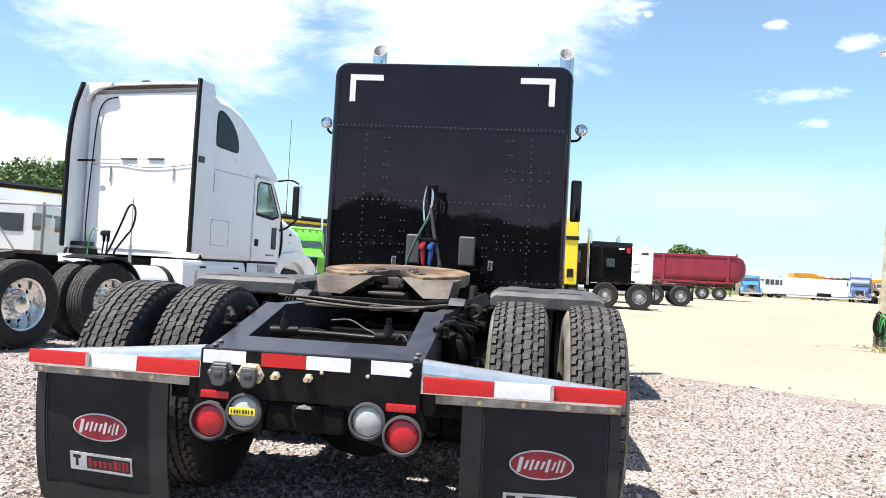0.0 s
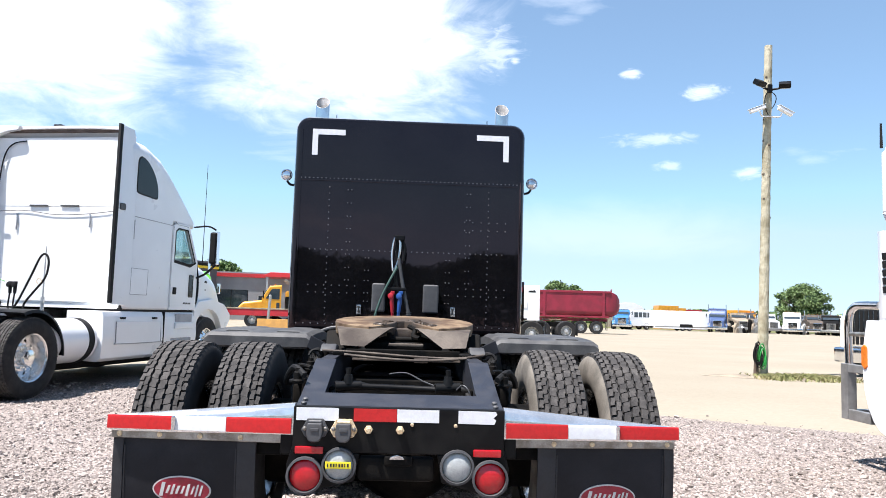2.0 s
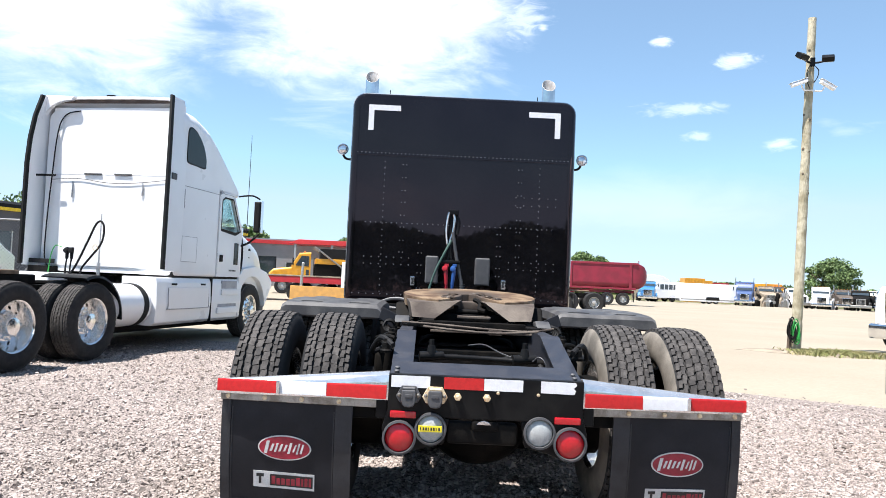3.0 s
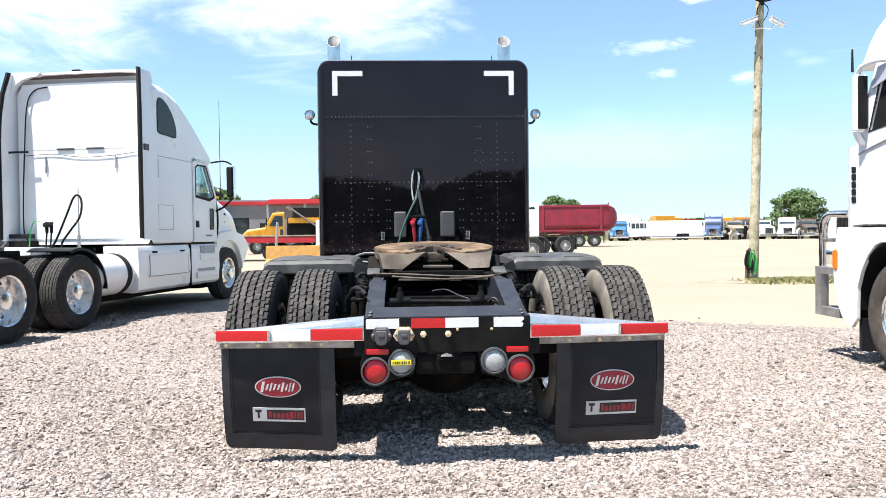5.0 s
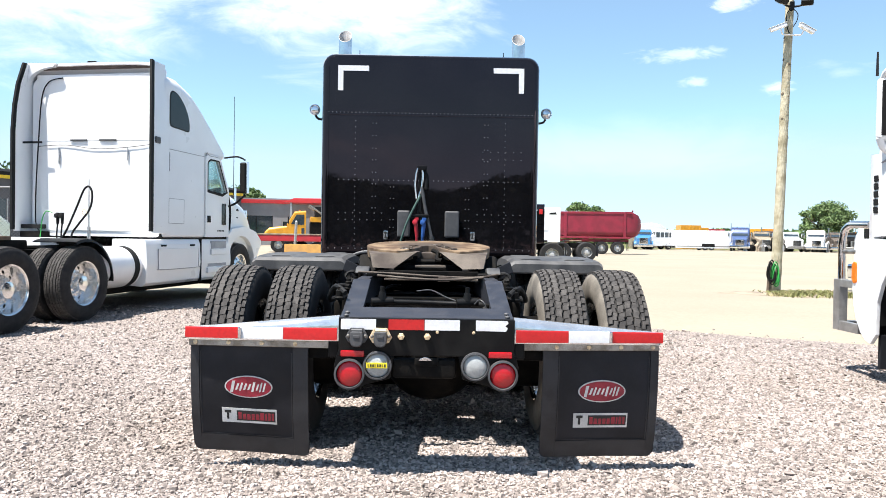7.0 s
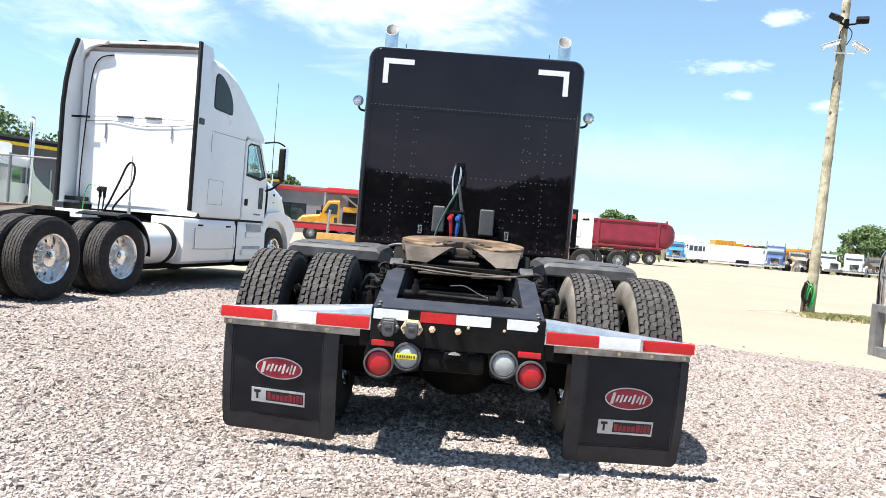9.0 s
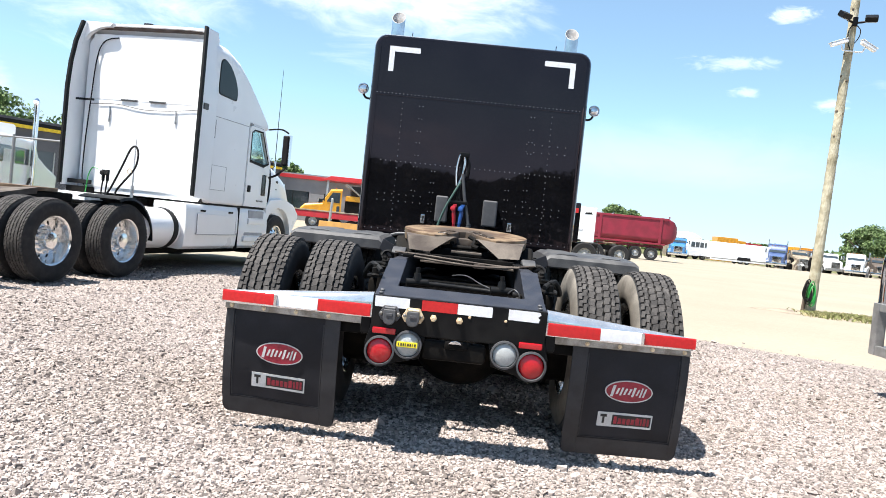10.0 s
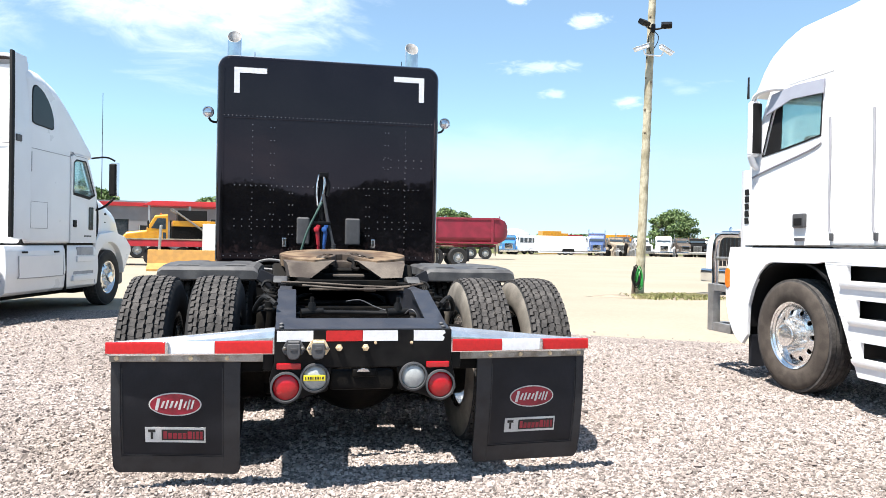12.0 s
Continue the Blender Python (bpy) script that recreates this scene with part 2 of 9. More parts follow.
HOSEBLUE = material("blue_gladhand", (0.018, 0.085, 0.30), 0.45)
HOSEGREEN = material("green_cable", (0.05, 0.105, 0.085), 0.5)
HOSELIME = material("garden_hose_green", (0.03, 0.33, 0.06), 0.45, second=(0.02, 0.22, 0.04), scale=30)
CABGLASS = glass_material("green_cab_glass", (0.62, 0.80, 0.78), 0.9)
FARGLASS = material("far_window_glass", (0.03, 0.045, 0.055), 0.08, second=(0.05, 0.06, 0.07), coat=0.4)
TINTED = material("near_black_tinted_glass", (0.008, 0.009, 0.010), 0.12, spec=0.3)
VISORGREY = material("pale_smoked_visor", (0.40, 0.41, 0.47), 0.25, second=(0.36, 0.37, 0.43), scale=4, grain=0.03)
MOULDGREY = material("pale_grey_moulding", (0.34, 0.34, 0.37), 0.5, second=(0.30, 0.30, 0.32), scale=5)
SEAM = material("panel_gap_shadow_grey", (0.38, 0.385, 0.40), 0.7)
INTERIOR = material("dark_cab_trim", (0.05, 0.05, 0.052), 0.7)
MAROON = material("maroon_trailer_paint", (0.23, 0.014, 0.034), 0.45, second=(0.18, 0.012, 0.027), scale=1.5, grain=0.1, rough_var=0.1)
YELLOW = material("yellow_truck_paint", (0.66, 0.31, 0.018), 0.35, second=(0.57, 0.25, 0.018), scale=3, coat=0.2)
BARRIER = material("yellow_painted_concrete", (0.52, 0.28, 0.075), 0.85, second=(0.42, 0.23, 0.07), scale=4, grain=0.15, bump=0.15, bump_scale=60)
RED = material("red_flatbed_paint", (0.42, 0.02, 0.03), 0.4, second=(0.34, 0.02, 0.03), scale=3)
REDROOF = material("red_metal_fascia", (0.55, 0.03, 0.035), 0.4, second=(0.47, 0.03, 0.03), scale=1)
GREEN = material("green_truck_paint", (0.12, 0.42, 0.03), 0.35, second=(0.09, 0.33, 0.03), scale=3, coat=0.3)
BLUE = material("blue_truck_paint", (0.07, 0.11, 0.24), 0.35, second=(0.05, 0.085, 0.19), scale=3, coat=0.3)
SKYBLUE = material("bright_blue_paint", (0.06, 0.17, 0.33), 0.35, second=(0.03, 0.2, 0.5), scale=3, coat=0.3)
GREYWALL = material("grey_metal_siding", (0.28, 0.28, 0.29), 0.6, second=(0.24, 0.24, 0.25), scale=0.7, grain=0.06)
DARKWALL = material("charcoal_siding", (0.075, 0.075, 0.085), 0.6, second=(0.06, 0.06, 0.07), scale=0.7, grain=0.06)
LEMON = material("lemon_machine_paint", (0.85, 0.60, 0.02), 0.4, second=(0.78, 0.54, 0.02), scale=3, coat=0.2)
YELLOWTRIM = material("yellow_roof_stripe", (0.80, 0.55, 0.02), 0.5)
TAN = material("weathered_tan_load", (0.31, 0.255, 0.185), 0.8, second=(0.18, 0.145, 0.11), scale=3, grain=0.2)
FENCESTEEL = material("weathered_fence_steel", (0.24, 0.245, 0.25), 0.55, 0.4, second=(0.17, 0.172, 0.175), scale=30, grain=0.1)
GALV = material("galvanised_steel", (0.45, 0.46, 0.47), 0.45, 0.7, second=(0.33, 0.34, 0.35), scale=30, grain=0.1)
BARK = material("tree_bark", (0.13, 0.095, 0.065), 0.9, second=(0.08, 0.06, 0.045), scale=9, grain=0.2, bump=0.5, bump_scale=30)
LEAF = material("tree_leaves", (0.155, 0.225, 0.085), 0.6, second=(0.10, 0.15, 0.056), scale=0.9, grain=0.2, random_tone=0.45, island=True, spec=0.3)
WOODLEAF = material("dark_wood_leaves", (0.045, 0.06, 0.03), 0.7, second=(0.03, 0.04, 0.022), scale=0.9, grain=0.2, random_tone=0.4, island=True, spec=0.2)
GRASS = material("dry_grass", (0.20, 0.21, 0.075), 0.8, second=(0.27, 0.235, 0.11), scale=2, grain=0.2, random_tone=0.35, island=True)
STONE = material("crushed_stone", (0.345, 0.297, 0.272), 0.85, second=(0.28, 0.236, 0.209), scale=0.6, grain=0.14, grain_scale=90, bump=0.15, bump_scale=120, random_tone=0.6, island=True, spec=0.3)


def pole_wood():
    """Weathered cedar pole: grain stretched along its height."""
    m = material("weathered_pole_wood", (0.47, 0.43, 0.32), 0.85, second=(0.30, 0.265, 0.18), scale=4.5, grain=0.16, spec=0.2)
    n, l = m.node_tree.nodes, m.node_tree.links
    co = n.new("ShaderNodeTexCoord")
    mp = n.new("ShaderNodeMapping")
    mp.inputs["Scale"].default_value = (14, 14, 4.0)
    w = n.new("ShaderNodeTexNoise")
    w.inputs["Scale"].default_value, w.inputs["Detail"].default_value = 2.0, 8
    l.new(co.outputs["Object"], mp.inputs["Vector"]), l.new(mp.outputs["Vector"], w.inputs["Vector"])
    bp = n.new("ShaderNodeBump")
    bp.inputs["Strength"].default_value, bp.inputs["Distance"].default_value = 0.9, 0.03
    l.new(w.outputs["Fac"], bp.inputs["Height"])
    l.new(bp.outputs["Normal"], n["Principled BSDF"].inputs["Normal"])
    return m


WOOD = pole_wood()


def greased_plate(centre, radius):
    """Fifth-wheel top: tan, scuffed steel with a dark greasy ring round the throat."""
    m = material("tan_greased_plate", (0.235, 0.165, 0.100), 0.6, 0.1, second=(0.085, 0.048, 0.026), scale=9, mix=(0.40, 0.60), grain=0.22, bump=0.2, bump_scale=60, rough_var=0.15)
    n, l = m.node_tree.nodes, m.node_tree.links
    bsdf = n["Principled BSDF"]
    old = bsdf.inputs["Base Color"].links[0].from_socket
    co = n.new("ShaderNodeTexCoord")
    dist = n.new("ShaderNodeVectorMath")
    dist.operation = "DISTANCE"
    dist.inputs[1].default_value = centre
    l.new(co.outputs["Object"], dist.inputs[0])
    nz = n.new("ShaderNodeTexNoise")
    nz.inputs["Scale"].default_value, nz.inputs["Detail"].default_value = 9.0, 7.0
    l.new(co.outputs["Object"], nz.inputs["Vector"])
    add = n.new("ShaderNodeMath")
    add.operation, add.inputs[1].default_value = "MULTIPLY_ADD", 0.42
    l.new(nz.outputs["Fac"], add.inputs[0]), l.new(dist.outputs["Value"], add.inputs[2])
    rp = n.new("ShaderNodeMapRange")
    rp.inputs["From Min"].default_value, rp.inputs["From Max"].default_value = radius + 0.16, radius + 0.30
    l.new(add.outputs["Value"], rp.inputs["Value"])
    mx = n.new("ShaderNodeMix")
    mx.data_type = "RGBA"
    mx.inputs[6].default_value = (0.062, 0.045, 0.033, 1)
    l.new(rp.outputs["Result"], mx.inputs[0]), l.new(old, mx.inputs[7])
    l.new(mx.outputs[2], bsdf.inputs["Base Color"])
    return m


PLATE = greased_plate((0.0, 1.83, 1.14), 0.22)


def ground_material(name, tones, cell, relief, patch):
    """Loose ground: cells the size of its stones over broad, dusty patches."""
    m = bpy.data.materials.new(name)
    m.use_nodes = True
    n, l = m.node_tree.nodes, m.node_tree.links
    b = n["Principled BSDF"]
    b.inputs["Roughness"].default_value, b.inputs["Specular IOR Level"].default_value = 0.9, 0.2
    co = n.new("ShaderNodeTexCoord")
    v = n.new("ShaderNodeTexVoronoi")
    v.inputs["Scale"].default_value = 1 / cell
    l.new(co.outputs["Object"], v.inputs["Vector"])
    big = n.new("ShaderNodeTexNoise")
    big.inputs["Scale"].default_value, big.inputs["Detail"].default_value = patch, 8
    l.new(co.outputs["Object"], big.inputs["Vector"])
    ramp = n.new("ShaderNodeValToRGB")
    ramp.color_ramp.elements[0].position, ramp.color_ramp.elements[1].position = 0.35, 0.65
    ramp.color_ramp.elements[0].color, ramp.color_ramp.elements[1].color = (*tones[0], 1), (*tones[1], 1)
    l.new(big.outputs["Fac"], ramp.inputs["Fac"])
    sep = n.new("ShaderNodeSeparateColor")
    l.new(v.outputs["Color"], sep.inputs["Color"])
    mr = n.new("ShaderNodeMapRange")
    mr.inputs["To Min"].default_value, mr.inputs["To Max"].default_value = tones[2]
    l.new(sep.outputs["Red"], mr.inputs["Value"])
    hsv = n.new("ShaderNodeHueSaturation")
    l.new(ramp.outputs["Color"], hsv.inputs["Color"]), l.new(mr.outputs["Result"], hsv.inputs["Value"])
    l.new(hsv.outputs["Color"], b.inputs["Base Color"])
    bp = n.new("ShaderNodeBump")
    bp.inputs["Strength"].default_value, bp.inputs["Distance"].default_value = relief, cell * 0.5
    bp.invert = True
    l.new(v.outputs["Distance"], bp.inputs["Height"])
    l.new(bp.outputs["Normal"], b.inputs["Normal"])
    return m


GRAVEL = ground_material("gravel_ground", ((0.283, 0.244, 0.223), (0.228, 0.194, 0.176), (0.28, 1.6)), 0.0145, 1.0, 0.8)
LOT = ground_material("pale_packed_lot", ((0.292, 0.257, 0.199), (0.262, 0.228, 0.175), (0.95, 1.05)), 0.05, 0.15, 0.25)
VERGE = ground_material("grass_verge", ((0.10, 0.12, 0.04), (0.14, 0.13, 0.06), (0.7, 1.3)), 0.3, 0.3, 0.2)

# ---- mesh helpers ----
def bevel_new(bm, edges, width, seg=2):
    bmesh.ops.bevel(bm, geom=list(edges), offset=width, segments=seg, affect="EDGES", profile=0.5)


def box(bm, x0, x1, y0, y1, z0, z1, bev=0.0, seg=2):
    vs = [bm.verts.new((x, y, z)) for z in (z0, z1) for x, y in ((x0, y0), (x1, y0), (x1, y1), (x0, y1))]
    fs = [bm.faces.new([vs[i] for i in q]) for q in ((3, 2, 1, 0), (4, 5, 6, 7), (0, 1, 5, 4), (1, 2, 6, 5), (2, 3, 7, 6), (3, 0, 4, 7))]
    if bev:
        bevel_new(bm, {e for f in fs for e in f.edges}, bev, seg)
    return bm


def prism(bm, pts, axis, a, b, bev=0.0, seg=2):
    """A polygon drawn in the plane across the axis, swept from a to b along it."""
    def at(p, h):
        return {"x": (h, p[0], p[1]), "y": (p[0], h, p[1]), "z": (p[0], p[1], h)}[axis]
    lo = [bm.verts.new(at(p, a)) for p in pts]
    hi = [bm.verts.new(at(p, b)) for p in pts]
    k = len(pts)
    fs = [bm.faces.new(lo), bm.faces.new(hi[::-1])] + [bm.faces.new((lo[i], hi[i], hi[(i + 1) % k], lo[(i + 1) % k])) for i in range(k)]
    bmesh.ops.recalc_face_normals(bm, faces=fs)
    if bev:
        bevel_new(bm, {e for f in fs for e in f.edges}, bev, seg)
    return bm


def eased(pts, n=5):
    """A closed outline drawn smoothly through its points."""
    k, res = len(pts), []
    for i in range(k):
        a, b, c, d = (Vector(pts[(i + j) % k]) for j in (-1, 0, 1, 2))
        for q in range(n):
            u = q / n
            p = 0.5 * (2 * b + (c - a) * u + (2 * a - 5 * b + 4 * c - d) * u * u + (3 * b - a - 3 * c + d) * u ** 3)
            res.append((p.x, p.y))
    return res


def loft(bm, rings, caps=True, closed=True):
    rows = [[bm.verts.new(p) for p in r] for r in rings]
    k = len(rows[0])
    fs = []
    for r0, r1 in zip(rows, rows[1:]):
        for i in range(k if closed else k - 1):
            fs.append(bm.faces.new((r0[i], r0[(i + 1) % k], r1[(i + 1) % k], r1[i])))
    if caps:
        fs += [bm.faces.new(rows[0][::-1]), bm.faces.new(rows[-1])]
    bmesh.ops.recalc_face_normals(bm, faces=fs)
    return bm


def cyl(bm, p0, p1, r0, r1=None, seg=16, caps=True):
    p0, p1 = Vector(p0), Vector(p1)
    r1 = r0 if r1 is None else r1
    q = (p1 - p0).to_track_quat("Z", "Y")
    ring = [Vector((math.cos(2 * math.pi * i / seg), math.sin(2 * math.pi * i / seg), 0)) for i in range(seg)]
    return loft(bm, [[p0 + q @ (v * r0) for v in ring], [p1 + q @ (v * r1) for v in ring]], caps)


def tube(bm, pts, r, seg=8):
    """A round hose or bar along a smooth line through the points."""
    P = [Vector(p) for p in pts]
    if len(P) > 2:
        fine = []
        for i in range(len(P) - 1):
            a, b, c, d = P[max(i - 1, 0)], P[i], P[i + 1], P[min(i + 2, len(P) - 1)]
            for j in range(4):
                u = j / 4
                fine.append(0.5 * ((2 * b) + (c - a) * u + (2 * a - 5 * b + 4 * c - d) * u * u + (3 * b - a - 3 * c + d) * u ** 3))
        P = fine + [P[-1]]
    rings = []
    nrm = None
    for i, p in enumerate(P):
        d = (P[min(i + 1, len(P) - 1)] - P[max(i - 1, 0)]).normalized()
        if nrm is None:
            nrm = d.orthogonal().normalized()
        nrm = (nrm - d * nrm.dot(d)).normalized()
        s = d.cross(nrm)
        rings.append([p + (nrm * math.cos(2 * math.pi * k / seg) + s * math.sin(2 * math.pi * k / seg)) * r for k in range(seg)])
    return loft(bm, rings)


def lathe(bm, prof, axis="x", at=(0, 0, 0), seg=40):
    """Turns a closed or open profile of (radius, along) about an axis."""
    rings = []
    for i in range(seg):
        a = 2 * math.pi * i / seg
        row = []
        for r, h in prof:
            u, w = r * math.cos(a), r * math.sin(a)
            p = {"x": (h, u, w), "y": (w, h, u), "z": (u, w, h)}[axis]
            row.append(Vector(p) + Vector(at))
        rings.append(row)
    vs = [[bm.verts.new(p) for p in r] for r in rings]
    fs = []
    for i in range(seg):
        r0, r1 = vs[i], vs[(i + 1) % seg]
        for j in range(len(prof) - 1):
            fs.append(bm.faces.new((r0[j], r0[j + 1], r1[j + 1], r1[j])))
    bmesh.ops.remove_doubles(bm, verts=[v for r in vs for v in r], dist=1e-5)
    bmesh.ops.recalc_face_normals(bm, faces=[f for f in fs if f.is_valid])
    return bm


def disc(bm, c, normal, r, thick, seg=24, dome=0.0):
    """A round plate with a softened or domed face towards its normal."""
    q = Vector(normal).to_track_quat("Z", "Y")
    ring = [Vector((math.cos(2 * math.pi * i / seg), math.sin(2 * math.pi * i / seg), 0)) for i in range(seg)]
    steps = [(1.0, 0.0), (1.0, thick * 0.7), (0.94, thick), (0.6, thick + dome * 0.65), (0.2, thick + dome)]
    return loft(bm, [[Vector(c) + q @ (v * r * s + Vector((0, 0, h))) for v in ring] for s, h in steps])


def mesh_of(bm, name, mat, sharp=38.0):
    """Smooth within the sharp angle, with corner normals weighted by face area so that broad faces stay flat."""
    bm.normal_update()
    lim = radians(sharp)
    for f in bm.faces:
        f.smooth = True
    for e in bm.edges:
        e.smooth = len(e.link_faces) == 2 and e.calc_face_angle(0) < lim
    corners = []
    if len(bm.faces) < 6000:
        near = math.cos(lim)
        size = {f: f.calc_area() for f in bm.faces}
        for f in bm.faces:
            fn = f.normal
            for v in f.verts:
                n = Vector()
                for g in v.link_faces:
                    if g.normal.dot(fn) > near:
                        n += g.normal * size[g]
                corners.append(n.normalized() if n.length > 1e-12 else fn.copy())
    me = bpy.data.meshes.new(name)
    bm.to_mesh(me)
    bm.free()
    if corners:
        me.normals_split_custom_set(corners)
    me.materials.append(mat)
    return me


def part(name, bm, mat, parent=None, label="", sharp=38.0):
    ob = new(name, mesh_of(bm, name, mat, sharp))
    if parent is not None:
        ob.parent = parent
    if label:
        ob["label"] = label
    return ob


def thing(name, m, label, category, group="", kind=""):
    ob = new(name)
    ob.empty_display_size = 0.2
    ob.matrix_world = m
    return tagged(ob, label, category, group, kind)


def bm_new():
    return bmesh.new()


def wall_with_opening(bm, outer, inner, axis, a, b):
    """A wall with a hole: two matching outlines joined front, back and round both edges."""
    def at(p, h):
        return (h, p[0], p[1]) if axis == "x" else (p[0], h, p[1])
    k = len(outer)
    oa, ob_ = [bm.verts.new(at(p, a)) for p in outer], [bm.verts.new(at(p, b)) for p in outer]
    ia, ib = [bm.verts.new(at(p, a)) for p in inner], [bm.verts.new(at(p, b)) for p in inner]
    fs = []
    for i in range(k):
        j = (i + 1) % k
        fs += [bm.faces.new((oa[i], oa[j], ia[j], ia[i])), bm.faces.new((ob_[i], ib[i], ib[j], ob_[j])), bm.faces.new((oa[i], ob_[i], ob_[j], oa[j])), bm.faces.new((ia[i], ia[j], ib[j], ib[i]))]
    bmesh.ops.recalc_face_normals(bm, faces=fs)
    return bm


# ---- truck wheels ----
TYRE_R, TYRE_W = 0.51, 0.285


def tyre_mesh(mat, R=TYRE_R, W=TYRE_W, name="tyre"):
    h = W / 2
    prof = [(0.29, -h * 0.74), (0.31, -h * 0.86), (0.345, -h * 0.97), (0.39, -h * 1.0), (0.44, -h * 0.965), (R - 0.045, -h * 0.90), (R - 0.030, -h * 0.84), (R - 0.020, -h * 0.76), (R - 0.016, 0),
            (R - 0.020, h * 0.76), (R - 0.030, h * 0.84), (R - 0.045, h * 0.90), (0.44, h * 0.965), (0.39, h * 1.0), (0.345, h * 0.97), (0.31, h * 0.86), (0.29, h * 0.74)]
    me = mesh_of(lathe(bm_new(), prof, "x", seg=56), name, mat)
    me.materials.append(RUBBER)
    for f in me.polygons:
        c = f.center
        if math.hypot(c.y, c.z) > R - 0.026:
            f.material_index = 1
    return me


def tread_mesh(R=TYRE_R, W=TYRE_W, count=62):
    """Drive tread: notched shoulder lugs, a column of small blocks inside each, and three stepped ribs between zigzag grooves."""
    bm = bm_new()
    rnd = random.Random(5)
    step = 2 * math.pi / count

    def block(outline, cx, a, taper=0.985):
        lo, hi = [], []
        lift = rnd.uniform(-0.0018, 0.0010)
        for x, t in outline:
            drop = 0.016 * (abs(x) / (W / 2)) ** 2.2
            r0, r1 = R - 0.024 - drop, R - drop + lift
            lo.append(bm.verts.new((x, r0 * math.cos(t), r0 * math.sin(t))))
            xs, ts = cx + (x - cx) * taper, a + (t - a) * taper
            hi.append(bm.verts.new((xs, r1 * math.cos(ts), r1 * math.sin(ts))))
        bm.faces.new(hi)
        n = len(outline)
        for j in range(n):
            bm.faces.new((lo[j], lo[(j + 1) % n], hi[(j + 1) % n], hi[j]))

    def column(u0, u1, off, z, slant, gap):
        """Blocks whose two halves are set off sideways by z, parted by slanted gaps."""
        x0, x1 = u0 * W * 0.80, u1 * W * 0.80
        cx = (x0 + x1) / 2
        for i in range(count):
            t0, t1 = (i + off + gap) * step, (i + 1 + off - gap) * step
            tm = (t0 + t1) / 2 + rnd.uniform(-0.04, 0.04) * step
            j, e = slant * step, 0.05 * step
            w = z * rnd.uniform(0.75, 1.2)
            block([(x0 + w, t0 - j), (x1 + w, t0 + j), (x1 + w, tm - e), (x1 - w, tm + e), (x1 - w, t1 + j), (x0 - w, t1 - j), (x0 - w, tm + e), (x0 + w, tm - e)], cx, (t0 + t1) / 2)
    for s in (-1, 1):
        a, b = sorted((s * 0.50, s * 0.415))
        column(a, b, 0.0, 0.0018, 0.02 * s, 0.10)
        a, b = sorted((s * 0.392, s * 0.306))
        column(a, b, 0.5, 0.0018, -0.03 * s, 0.035)
        a, b = sorted((s * 0.256, s * 0.116))
        column(a, b, 0.25 if s > 0 else 0.6, 0.0022, 0.08 * s, 0.022)
    column(-0.070, 0.070, 0.05, 0.0022, -0.06, 0.022)
    bmesh.ops.recalc_face_normals(bm, faces=bm.faces[:])
    return mesh_of(bm, "tread", TREAD, 20)


def rib_tread_mesh(R=TYRE_R, W=TYRE_W):
    """Steer tread: five plain ribs parted by round grooves."""
    h = W / 2
    prof = [(R - 0.035, -h * 0.86)]
    for a, b in ((-0.80, -0.53), (-0.47, -0.20), (-0.14, 0.14), (0.20, 0.47), (0.53, 0.80)):
        drop = [0.012 * abs(q) ** 2.5 for q in (a, b)]
        prof += [(R - 0.018 - drop[0], a * h - 0.001), (R - drop[0], a * h), (R - drop[1], b * h), (R - 0.018 - drop[1], b * h + 0.001)]
    prof.append((R - 0.035, h * 0.86))
    return mesh_of(lathe(bm_new(), prof, "x", seg=56), "rib_tread", TREAD, 30)


